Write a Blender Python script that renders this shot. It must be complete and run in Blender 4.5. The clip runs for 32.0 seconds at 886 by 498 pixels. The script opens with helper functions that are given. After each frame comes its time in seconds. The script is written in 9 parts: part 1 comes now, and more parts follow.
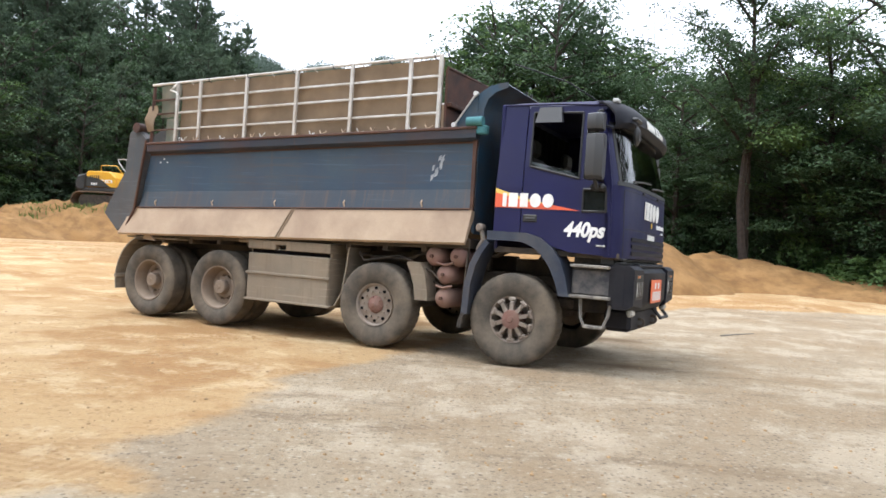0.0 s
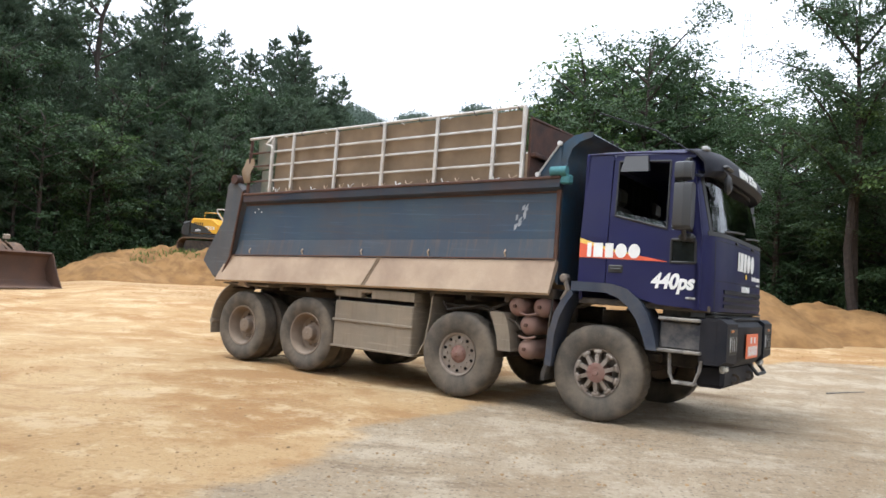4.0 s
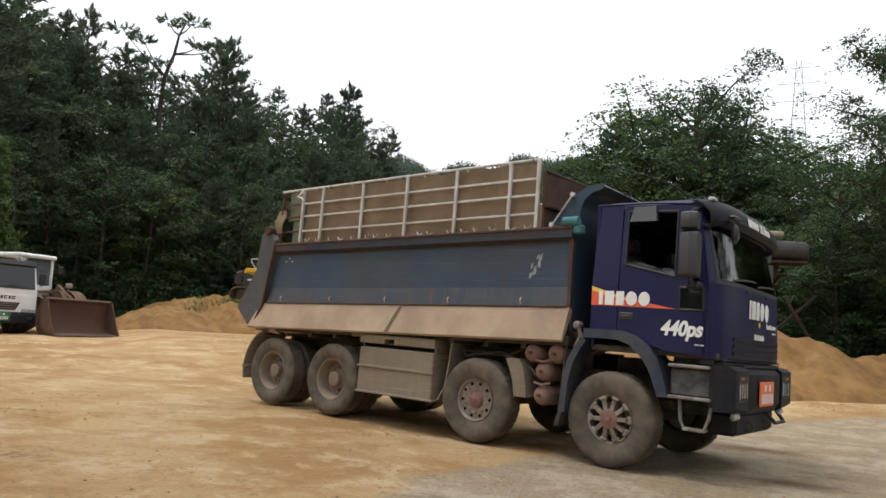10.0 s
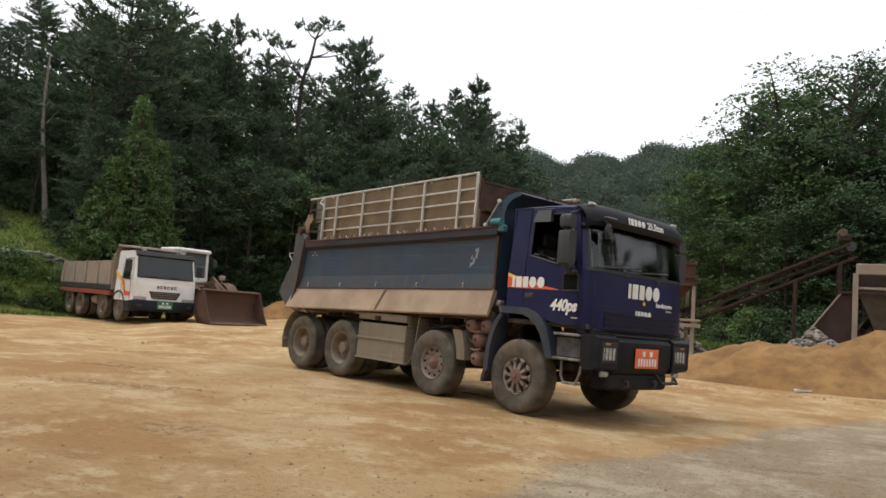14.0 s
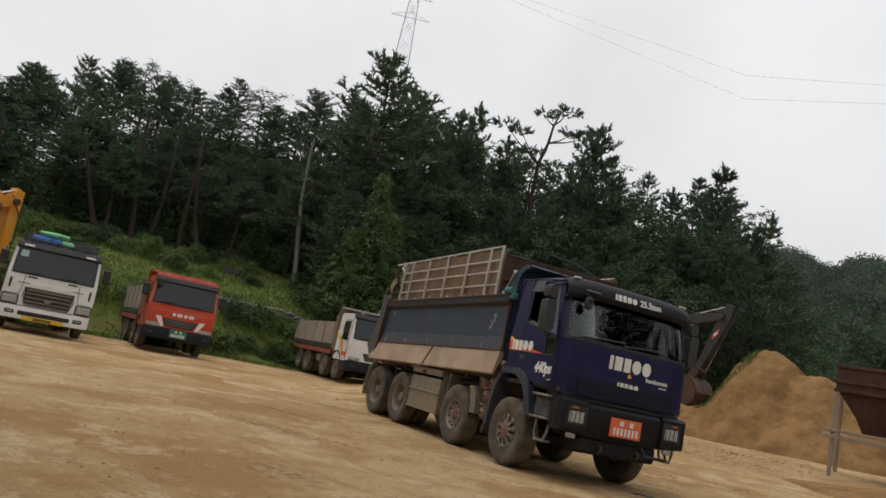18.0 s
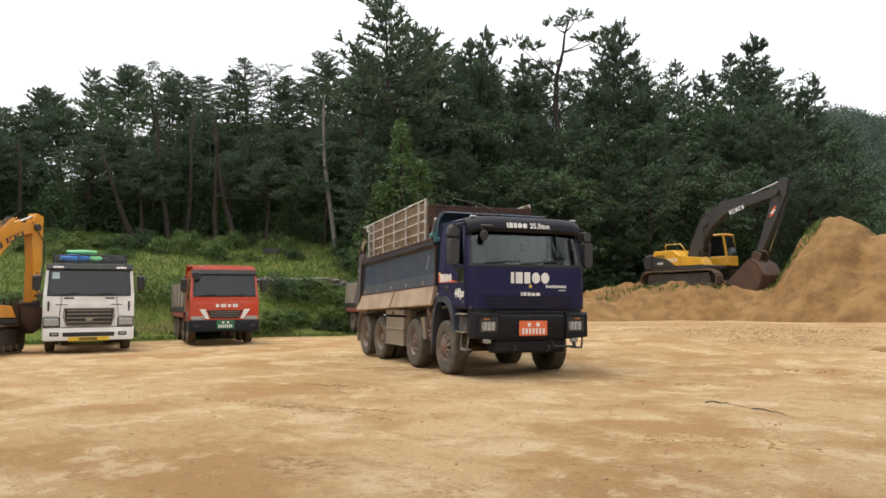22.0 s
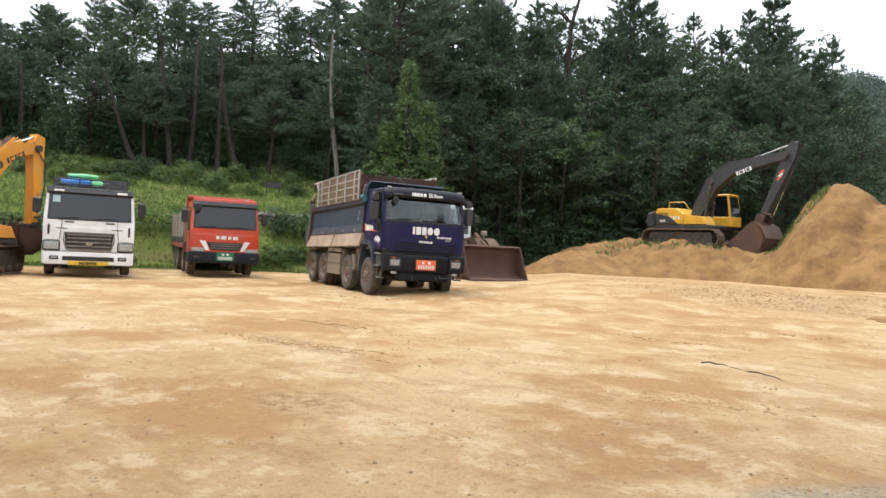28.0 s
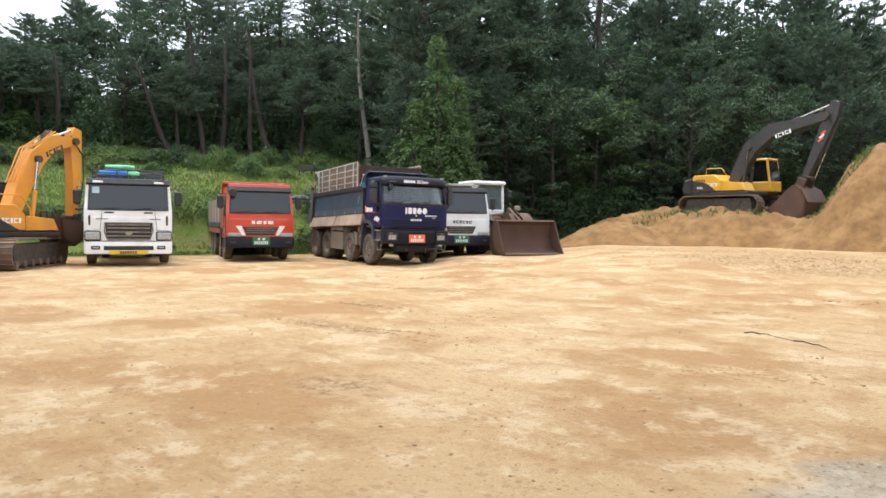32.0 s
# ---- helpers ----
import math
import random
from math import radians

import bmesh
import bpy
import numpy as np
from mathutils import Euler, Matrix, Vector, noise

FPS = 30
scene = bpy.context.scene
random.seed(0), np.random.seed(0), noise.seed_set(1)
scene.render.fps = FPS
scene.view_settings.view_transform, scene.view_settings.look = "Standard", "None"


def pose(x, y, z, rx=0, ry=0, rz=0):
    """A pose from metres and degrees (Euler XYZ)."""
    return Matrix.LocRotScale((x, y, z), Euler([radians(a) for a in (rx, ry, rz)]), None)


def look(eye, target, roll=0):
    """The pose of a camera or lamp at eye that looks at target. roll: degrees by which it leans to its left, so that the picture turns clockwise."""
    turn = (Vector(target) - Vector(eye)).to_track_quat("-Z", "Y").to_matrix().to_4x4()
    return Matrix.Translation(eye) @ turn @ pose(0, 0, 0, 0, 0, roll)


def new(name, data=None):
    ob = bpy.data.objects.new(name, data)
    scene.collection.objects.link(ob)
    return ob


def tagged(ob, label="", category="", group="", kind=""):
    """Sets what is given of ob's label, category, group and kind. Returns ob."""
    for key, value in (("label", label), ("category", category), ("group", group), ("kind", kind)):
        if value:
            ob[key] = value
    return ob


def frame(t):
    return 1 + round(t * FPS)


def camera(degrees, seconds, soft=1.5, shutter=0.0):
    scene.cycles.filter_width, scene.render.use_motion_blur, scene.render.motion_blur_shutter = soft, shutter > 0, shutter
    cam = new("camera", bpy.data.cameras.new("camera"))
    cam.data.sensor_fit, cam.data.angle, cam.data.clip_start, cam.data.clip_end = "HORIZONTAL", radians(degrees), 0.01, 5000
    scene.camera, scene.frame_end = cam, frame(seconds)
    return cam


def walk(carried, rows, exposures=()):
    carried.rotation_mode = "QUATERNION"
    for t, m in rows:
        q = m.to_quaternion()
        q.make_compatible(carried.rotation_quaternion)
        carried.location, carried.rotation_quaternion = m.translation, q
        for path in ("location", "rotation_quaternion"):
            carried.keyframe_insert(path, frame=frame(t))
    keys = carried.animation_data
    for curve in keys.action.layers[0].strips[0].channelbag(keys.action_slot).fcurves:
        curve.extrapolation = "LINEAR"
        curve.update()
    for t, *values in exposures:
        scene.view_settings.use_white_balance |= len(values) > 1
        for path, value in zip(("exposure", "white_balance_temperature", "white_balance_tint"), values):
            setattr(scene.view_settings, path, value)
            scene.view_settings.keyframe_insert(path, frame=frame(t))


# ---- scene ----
cam = camera(62.5, 32.0, soft=1.6)

# seconds, x, y, z, pitch, roll, yaw of the hand-held camera
PATH = [
    (0.0, -0.19, -0.96, 1.34, -0.44, -3.16, 0.75), (0.5, -0.17, -0.93, 1.38, -4.21, -1.25, -0.07), (1.0, -0.14, -0.93, 1.38, -1.96, -2.12, 0.26),
    (1.5, -0.15, -0.93, 1.39, -0.97, -1.55, 0.35), (2.0, -0.17, -0.95, 1.38, 0.12, -2.21, 1.17), (2.5, -0.16, -0.98, 1.39, 1.00, -2.84, 0.74),
    (3.0, -0.19, -1.03, 1.36, 3.51, -2.85, 5.96), (3.5, -0.13, -0.97, 1.40, 3.22, -4.83, 5.72), (4.0, -0.12, -0.94, 1.40, 2.67, -3.62, 7.76),
    (4.5, -0.14, -0.95, 1.37, 3.52, -3.60, 8.45), (6.5, -0.17, -0.91, 1.36, 2.75, -5.32, 10.61), (7.0, -0.20, -0.90, 1.38, 2.41, -3.25, 12.69),
    (7.5, -0.17, -0.90, 1.39, 2.86, -4.37, 16.74), (8.0, -0.11, -0.89, 1.36, 4.13, -4.16, 15.47), (8.5, -0.15, -0.89, 1.39, 4.32, -3.18, 12.62),
    (9.0, -0.14, -0.96, 1.42, 5.21, -3.37, 12.10), (9.5, -0.14, -0.97, 1.41, 6.24, -3.65, 12.16), (10.0, -0.13, -0.95, 1.38, 6.35, -3.88, 11.51),
    (10.5, -0.14, -0.95, 1.38, 5.60, -3.53, 11.69), (11.0, -0.17, -0.95, 1.39, 5.80, -3.67, 12.76), (11.5, -0.15, -0.96, 1.37, 5.74, -3.83, 13.65),
    (12.0, -0.14, -1.02, 1.36, 5.79, -4.16, 14.16), (12.5, -0.16, -1.07, 1.35, 6.02, -4.35, 15.90), (13.0, -0.15, -1.08, 1.37, 5.30, -4.40, 16.70),
    (13.5, -0.17, -1.07, 1.33, 5.33, -4.91, 18.27), (14.0, -0.21, -1.04, 1.33, 5.06, -4.33, 21.58), (14.5, -0.20, -1.02, 1.32, 4.39, -4.41, 26.57),
    (15.0, -0.18, -0.96, 1.25, 4.08, -6.23, 29.67), (15.5, -0.08, -0.78, 1.26, 3.90, -6.72, 30.12), (17.5, 0.32, -0.03, 1.28, 8.47, -13.93, 38.68),
    (18.0, 0.32, 0.16, 1.22, 9.58, -10.90, 39.59), (18.5, 0.31, 0.54, 1.32, 6.76, -6.88, 43.91), (19.0, 0.20, 0.89, 1.35, 1.76, -4.86, 41.37),
    (19.5, 0.21, 1.19, 1.40, 1.18, -2.48, 44.66), (20.0, 0.18, 1.23, 1.38, 3.04, -1.79, 38.49), (20.5, 0.12, 1.27, 1.40, 3.70, -2.37, 41.07),
    (21.0, 0.10, 1.26, 1.38, 3.31, -4.40, 41.92), (21.5, 0.12, 1.31, 1.41, 2.93, 0.04, 42.45), (22.0, 0.07, 1.21, 1.35, 4.38, 0.47, 44.75),
    (22.5, 0.04, 1.25, 1.39, 2.90, -0.71, 45.45), (23.0, 0.02, 1.26, 1.39, 2.80, -1.34, 44.90), (23.5, 0.02, 1.26, 1.39, 2.50, -1.69, 45.71),
    (24.0, 0.03, 1.25, 1.40, 2.37, -2.31, 46.29), (24.5, 0.02, 1.22, 1.39, 2.28, -2.23, 46.03), (25.0, 0.06, 1.22, 1.40, 2.88, -2.53, 46.26),
    (25.5, 0.03, 1.22, 1.42, 2.23, -2.12, 45.81), (26.0, 0.02, 1.25, 1.37, 0.42, -1.80, 46.56), (26.5, -0.00, 1.25, 1.38, -0.76, -1.38, 44.55),
    (28.5, -0.05, 1.24, 1.37, 0.19, -2.99, 44.73), (29.0, -0.03, 1.26, 1.37, -0.57, -1.53, 44.70), (29.5, -0.03, 1.25, 1.37, -0.93, -1.93, 45.58),
    (30.0, -0.05, 1.25, 1.38, 0.38, -1.59, 47.01), (30.5, -0.05, 1.24, 1.39, 0.42, -0.84, 47.45), (31.0, -0.09, 1.26, 1.38, -0.59, -1.08, 47.55),
    (31.5, -0.08, 1.27, 1.39, -0.97, -0.55, 47.51), (32.0, -0.08, 1.29, 1.40, -1.93, -0.69, 47.31),
]
TRUCK_PATH = [
    (0.0, 1.04, 8.28, -26.5), (0.5, 1.04, 8.28, -26.5), (1.0, 1.04, 8.28, -26.5), (1.5, 1.04, 8.28, -26.5), (2.0, 1.04, 8.28, -26.5),
    (2.5, 1.04, 8.28, -26.5), (3.0, 1.04, 8.28, -26.5), (3.5, 1.04, 8.28, -26.5), (4.0, 1.04, 8.28, -26.5), (4.5, 1.04, 8.28, -26.5),
    (5.0, 1.00, 8.33, -26.3), (5.5, 0.97, 8.37, -26.1), (6.0, 0.92, 8.42, -25.9), (6.5, 0.86, 8.45, -25.9), (7.0, 0.77, 8.49, -26.0),
    (7.5, 0.67, 8.51, -26.2), (8.0, 0.67, 8.51, -26.2), (8.5, 0.67, 8.51, -26.2), (9.0, 0.67, 8.51, -26.2), (9.5, 0.67, 8.51, -26.2),
    (10.0, 0.61, 8.54, -26.2), (10.5, 0.30, 8.66, -26.5), (11.0, -0.05, 8.83, -26.8), (11.5, -0.43, 9.03, -26.8), (12.0, -0.82, 9.23, -26.8),
    (12.5, -1.22, 9.45, -26.7), (13.0, -1.64, 9.67, -26.5), (13.5, -2.08, 9.92, -26.3), (14.0, -2.52, 10.19, -25.9), (14.5, -2.96, 10.45, -25.4),
    (15.0, -3.41, 10.69, -25.0), (15.5, -3.83, 10.84, -24.6), (16.0, -4.24, 10.91, -24.5), (16.5, -4.64, 10.94, -24.4), (17.0, -5.03, 10.96, -24.3),
    (17.5, -5.40, 10.97, -24.2), (18.0, -5.77, 10.95, -24.0), (18.5, -6.16, 10.96, -23.9), (19.0, -6.57, 11.06, -23.9), (19.5, -7.01, 11.22, -24.1),
    (20.0, -7.48, 11.43, -24.2), (20.5, -7.96, 11.66, -24.2), (21.0, -8.44, 11.92, -24.0), (21.5, -8.93, 12.17, -23.9), (22.0, -9.42, 12.41, -23.7),
    (22.5, -9.91, 12.65, -23.6), (23.0, -10.40, 12.89, -23.4), (23.5, -10.89, 13.14, -23.2), (24.0, -11.40, 13.40, -22.9), (24.5, -11.91, 13.67, -22.6),
    (25.0, -12.44, 13.94, -22.2), (25.5, -12.97, 14.21, -21.8), (26.0, -13.50, 14.48, -21.3), (26.5, -14.01, 14.73, -21.0), (27.0, -14.49, 14.95, -20.7),
    (27.5, -14.97, 15.16, -20.4), (28.0, -15.44, 15.38, -20.0), (28.5, -15.92, 15.60, -19.6), (29.0, -16.42, 15.84, -18.9), (29.5, -16.95, 16.11, -18.2),
    (30.0, -17.51, 16.40, -17.4), (30.5, -18.09, 16.69, -16.8), (31.0, -18.66, 16.97, -16.2), (31.5, -19.23, 17.22, -15.5), (32.0, -19.79, 17.45, -14.9),
]
walk(cam, [(t, pose(x, y, z, 90 + p, r, w)) for t, x, y, z, p, r, w in PATH],
     exposures=[(0, 1.0, 5950, 10), (2, 1.06, 5800, 10), (4, 0.84, 5950, 10), (7, 0.50, 6400, 10), (9, 0.26, 6500, 10), (12, 0.0, 6550, 10), (15.5, 0.03, 6650, 10), (17.5, -0.54, 6700, 10), (18.6, -0.42, 6750, 10),
                (20, 0.18, 6750, 10), (23, 0.40, 6600, 10), (26, 0.47, 6400, 10), (29, 0.88, 6100, 10), (32, 0.90, 6000, 10)])

# ---- light: bright overcast sky with a veiled sun ----
world = bpy.data.worlds.new("sky")
scene.world = world
world.use_nodes = True
wn, wl = world.node_tree.nodes, world.node_tree.links
wn.clear()
sky = wn.new("ShaderNodeTexSky")
sky.sky_type, sky.sun_disc = "NISHITA", False
sky.sun_elevation, sky.sun_rotation = radians(70), radians(-106)
sky.air_density, sky.dust_density, sky.ozone_density = 1.0, 6.0, 1.0
grey = wn.new("ShaderNodeHueSaturation")
grey.inputs["Saturation"].default_value = 0.22
wl.new(sky.outputs["Color"], grey.inputs["Color"])
# even cloud cover: the clear sky's strong gradient is mixed towards a plain pale grey
cloud = wn.new("ShaderNodeMix")
cloud.data_type, cloud.blend_type = "RGBA", "MIX"
cloud.inputs["Factor"].default_value = 0.72
cloud.inputs["B"].default_value = (9.6, 9.9, 10.4, 1)
wl.new(grey.outputs["Color"], cloud.inputs["A"])
cn = wn.new("ShaderNodeTexNoise")
cn.inputs["Scale"].default_value, cn.inputs["Detail"].default_value = 2.2, 4
cr = wn.new("ShaderNodeMapRange")
cr.inputs["From Min"].default_value, cr.inputs["From Max"].default_value = 0.3, 0.7
cr.inputs["To Min"].default_value, cr.inputs["To Max"].default_value = 0.88, 1.08
wl.new(cn.outputs["Fac"], cr.inputs["Value"])
cm = wn.new("ShaderNodeVectorMath")
cm.operation = "SCALE"
wl.new(cloud.outputs["Result"], cm.inputs[0])
wl.new(cr.outputs["Result"], cm.inputs["Scale"])
bg = wn.new("ShaderNodeBackground")
bg.inputs["Strength"].default_value = 0.145
wl.new(cm.outputs["Vector"], bg.inputs["Color"])
wo = wn.new("ShaderNodeOutputWorld")
wl.new(bg.outputs["Background"], wo.inputs["Surface"])
sun = new("sun", bpy.data.lights.new("sun", "SUN"))
sun.data.energy, sun.data.angle, sun.data.color = 1.3, radians(16), (1.0, 0.95, 0.87)
sun.matrix_world = look((-14, 4, 40), (0, 8, 0))


# ---- materials ----
def mat(name, c1, c2=None, rough=0.6, metal=0.0, scale=6.0, fine=60.0, bump=0.15, dirt=None, dirt_amount=0.5, dirt_scale=1.5, low=0.35, high=0.65, coat=0.0, spec=0.5):
    """A surface of two tones mixed by coarse and fine noise, with fine relief; dirt: a third tone in uneven patches."""
    m = bpy.data.materials.new(name)
    m.use_nodes = True
    n, l = m.node_tree.nodes, m.node_tree.links
    b = n["Principled BSDF"]
    b.inputs["Roughness"].default_value, b.inputs["Metallic"].default_value = rough, metal
    b.inputs["Coat Weight"].default_value = coat
    b.inputs["Specular IOR Level"].default_value = spec
    c2 = c2 or tuple(v * 0.75 for v in c1)
    tc = n.new("ShaderNodeTexCoord")
    a = n.new("ShaderNodeTexNoise")
    a.inputs["Scale"].default_value, a.inputs["Detail"].default_value = scale, 6
    f = n.new("ShaderNodeTexNoise")
    f.inputs["Scale"].default_value, f.inputs["Detail"].default_value = fine, 4
    for q in (a, f):
        l.new(tc.outputs["Object"], q.inputs["Vector"])
    add = n.new("ShaderNodeMath")
    add.operation = "MULTIPLY_ADD"
    add.inputs[1].default_value, add.inputs[2].default_value = 0.4, -0.2
    l.new(f.outputs["Fac"], add.inputs[0])
    add2 = n.new("ShaderNodeMath")
    l.new(add.outputs[0], add2.inputs[0])
    l.new(a.outputs["Fac"], add2.inputs[1])
    r = n.new("ShaderNodeMapRange")
    r.inputs["From Min"].default_value, r.inputs["From Max"].default_value = low, high
    l.new(add2.outputs[0], r.inputs["Value"])
    mix = n.new("ShaderNodeMix")
    mix.data_type = "RGBA"
    mix.inputs["A"].default_value, mix.inputs["B"].default_value = (*c1, 1), (*c2, 1)
    l.new(r.outputs["Result"], mix.inputs["Factor"])
    out = mix.outputs["Result"]
    if dirt:
        d = n.new("ShaderNodeTexNoise")
        d.inputs["Scale"].default_value, d.inputs["Detail"].default_value = dirt_scale, 8
        d.inputs["Roughness"].default_value = 0.65
        l.new(tc.outputs["Object"], d.inputs["Vector"])
        dr = n.new("ShaderNodeMapRange")
        dr.inputs["From Min"].default_value, dr.inputs["From Max"].default_value = 0.42, 0.66
        dr.inputs["To Max"].default_value = dirt_amount
        l.new(d.outputs["Fac"], dr.inputs["Value"])
        m2 = n.new("ShaderNodeMix")
        m2.data_type = "RGBA"
        m2.inputs["B"].default_value = (*dirt, 1)
        l.new(out, m2.inputs["A"])
        l.new(dr.outputs["Result"], m2.inputs["Factor"])
        out = m2.outputs["Result"]
        rr = n.new("ShaderNodeMapRange")
        rr.inputs["To Min"].default_value, rr.inputs["To Max"].default_value = rough, 0.9
        l.new(dr.outputs["Result"], rr.inputs["Value"])
        l.new(rr.outputs["Result"], b.inputs["Roughness"])
    l.new(out, b.inputs["Base Color"])
    if bump:
        bu = n.new("ShaderNodeBump")
        bu.inputs["Strength"].default_value, bu.inputs["Distance"].default_value = bump, 0.02
        l.new(add2.outputs[0], bu.inputs["Height"])
        l.new(bu.outputs["Normal"], b.inputs["Normal"])
    return m


def leaf_mat(name, c1, c2, rough=0.6):
    """Foliage whose tone varies from leaf to leaf and from plant to plant, and lets some light through."""
    m = bpy.data.materials.new(name)
    m.use_nodes = True
    n, l = m.node_tree.nodes, m.node_tree.links
    b = n["Principled BSDF"]
    b.inputs["Roughness"].default_value = rough
    b.inputs["Specular IOR Level"].default_value = 0.32
    g = n.new("ShaderNodeNewGeometry")
    o = n.new("ShaderNodeObjectInfo")
    add = n.new("ShaderNodeMath")
    add.operation = "MULTIPLY_ADD"
    add.inputs[1].default_value = 0.55
    l.new(g.outputs["Random Per Island"], add.inputs[0])
    h = n.new("ShaderNodeMath")
    h.operation = "MULTIPLY"
    h.inputs[1].default_value = 0.45
    l.new(o.outputs["Random"], h.inputs[0])
    l.new(h.outputs[0], add.inputs[2])
    mix = n.new("ShaderNodeMix")
    mix.data_type = "RGBA"
    mix.inputs["A"].default_value, mix.inputs["B"].default_value = (*c1, 1), (*c2, 1)
    l.new(add.outputs[0], mix.inputs["Factor"])
    l.new(mix.outputs["Result"], b.inputs["Base Color"])
    t = n.new("ShaderNodeBsdfTranslucent")
    l.new(mix.outputs["Result"], t.inputs["Color"])
    ms = n.new("ShaderNodeMixShader")
    ms.inputs["Fac"].default_value = 0.32
    l.new(b.outputs["BSDF"], ms.inputs[1])
    l.new(t.outputs["BSDF"], ms.inputs[2])
    l.new(ms.outputs["Shader"], n["Material Output"].inputs["Surface"])
    return m


def glass_mat(name, tint, rough=0.04):
    m = mat(name, tint, tint, rough=rough, bump=0, spec=0.5)
    return m


M_NAVY = mat("navy_paint", (0.0065, 0.0070, 0.056), (0.0052, 0.0056, 0.045), rough=0.36, scale=1.5, bump=0.01, dirt=(0.018, 0.018, 0.040), dirt_amount=0.3, dirt_scale=0.9, spec=0.35)
M_NAVY_DARK = mat("dark_navy_plastic", (0.0049, 0.0057, 0.0115), (0.009, 0.0098, 0.0156), rough=0.55, bump=0.08, dirt=(0.0369, 0.0312, 0.0262), dirt_amount=0.3, spec=0.25)
M_TEAL = mat("teal_blue_steel", (0.0148, 0.0451, 0.082), (0.0246, 0.041, 0.0574), rough=0.5, dirt=(0.082, 0.0492, 0.0328), dirt_amount=0.4)
M_SKIRT = mat("dusty_sand_coated_steel", (0.43, 0.33, 0.235), (0.37, 0.275, 0.195), rough=0.85, scale=2.2, dirt=(0.2378, 0.1681, 0.123), dirt_amount=0.6)
M_RUST = mat("rusty_steel", (0.0738, 0.0295, 0.018), (0.0369, 0.0197, 0.0148), rough=0.85, scale=5, bump=0.3, dirt=(0.123, 0.0615, 0.0369), dirt_amount=0.5)
M_PLANT = mat("dark_rusted_girders", (0.0369, 0.018, 0.0123), (0.0205, 0.0123, 0.0098), rough=0.9, scale=5, bump=0.3, dirt=(0.0738, 0.0369, 0.0246), dirt_amount=0.5)
M_GRIME = mat("grimy_bin_steel", (0.1394, 0.1107, 0.0738), (0.082, 0.0656, 0.0451), rough=0.85, scale=3, bump=0.2, dirt=(0.082, 0.0492, 0.0287), dirt_amount=0.6)
M_TARP = mat("brown_canvas_tarp", (0.2296, 0.164, 0.1025), (0.1722, 0.123, 0.0779), rough=0.9, scale=2.5, fine=120, bump=0.2, dirt=(0.123, 0.0902, 0.0574), dirt_amount=0.6)
M_ALU = mat("aluminium_bars", (0.54, 0.53, 0.51), (0.40, 0.385, 0.36), rough=0.5, metal=0.2, dirt=(0.3772, 0.2829, 0.1886), dirt_amount=0.4)
M_TYRE = mat("dusty_rubber", (0.052, 0.045, 0.036), (0.085, 0.071, 0.055), rough=0.9, scale=5, bump=0.2, dirt=(0.205, 0.160, 0.112), dirt_amount=0.6, dirt_scale=2.2)
M_RIM = mat("dusty_wheel_steel", (0.2132, 0.164, 0.123), (0.1476, 0.1148, 0.0902), rough=0.8, dirt=(0.2952, 0.2214, 0.1476), dirt_amount=0.5)
M_RIM_GREY = mat("grey_rim_steel", (0.26, 0.225, 0.19), (0.16, 0.135, 0.115), rough=0.6, metal=0.3, dirt=(0.246, 0.1804, 0.1312), dirt_amount=0.5)
M_HUB_RED = mat("dusty_red_hub", (0.160, 0.060, 0.048), (0.12, 0.056, 0.044), rough=0.8, dirt=(0.22, 0.15, 0.115), dirt_amount=0.55)
M_TANK = mat("dusty_red_tank", (0.205, 0.1025, 0.0861), (0.164, 0.0861, 0.0697), rough=0.85, dirt=(0.2296, 0.1558, 0.1148), dirt_amount=0.5)
M_BOXMETAL = mat("dusty_grey_steel", (0.2214, 0.1763, 0.123), (0.164, 0.1353, 0.1025), rough=0.75, scale=2, dirt=(0.2952, 0.2214, 0.1476), dirt_amount=0.6)
M_CHASSIS = mat("dark_grimy_chassis", (0.0287, 0.0246, 0.0213), (0.0574, 0.0451, 0.0328), rough=0.85, dirt=(0.123, 0.0902, 0.0656), dirt_amount=0.5)
M_BLACK = mat("black_plastic", (0.0123, 0.0123, 0.0131), (0.0246, 0.0246, 0.0246), rough=0.55, bump=0.05)
M_MIRROR_SHELL = mat("dark_grey_plastic", (0.034, 0.035, 0.038), (0.0369, 0.0369, 0.0377), rough=0.5, bump=0.04)
M_GLASS = glass_mat("dark_window_glass", (0.0098, 0.0115, 0.0115))
# near-black, almost glossless: shade of the cab inside and of recesses, as colour
M_DARK_SHADE = mat("dark_interior_shade", (0.0049, 0.0049, 0.0057), (0.0082, 0.0082, 0.009), rough=0.9, bump=0, spec=0.05)
M_WINDSCREEN = mat("windscreen_glass", (0.0131, 0.0164, 0.0172), (0.0131, 0.0164, 0.0172), rough=0.03, bump=0, spec=0.5)
M_WHITE = mat("white_paint", (0.7921, 0.7921, 0.7827), (0.7355, 0.7261, 0.7072), rough=0.35, scale=2, bump=0.02, coat=0.3, dirt=(0.4715, 0.4149, 0.3395), dirt_amount=0.3)
M_DECAL = mat("white_decal", (0.7733, 0.7733, 0.7544), (0.6978, 0.6884, 0.6601), rough=0.5, bump=0)
M_ORANGE_PAINT = mat("orange_red_paint", (0.5469, 0.0566, 0.0207), (0.4715, 0.0471, 0.0189), rough=0.35, scale=2, bump=0.02, coat=0.3, dirt=(0.3772, 0.1132, 0.0566), dirt_amount=0.35)
M_PLATE = mat("orange_number_plate", (0.7544, 0.1603, 0.0566), (0.7072, 0.1509, 0.0566), rough=0.5, bump=0)
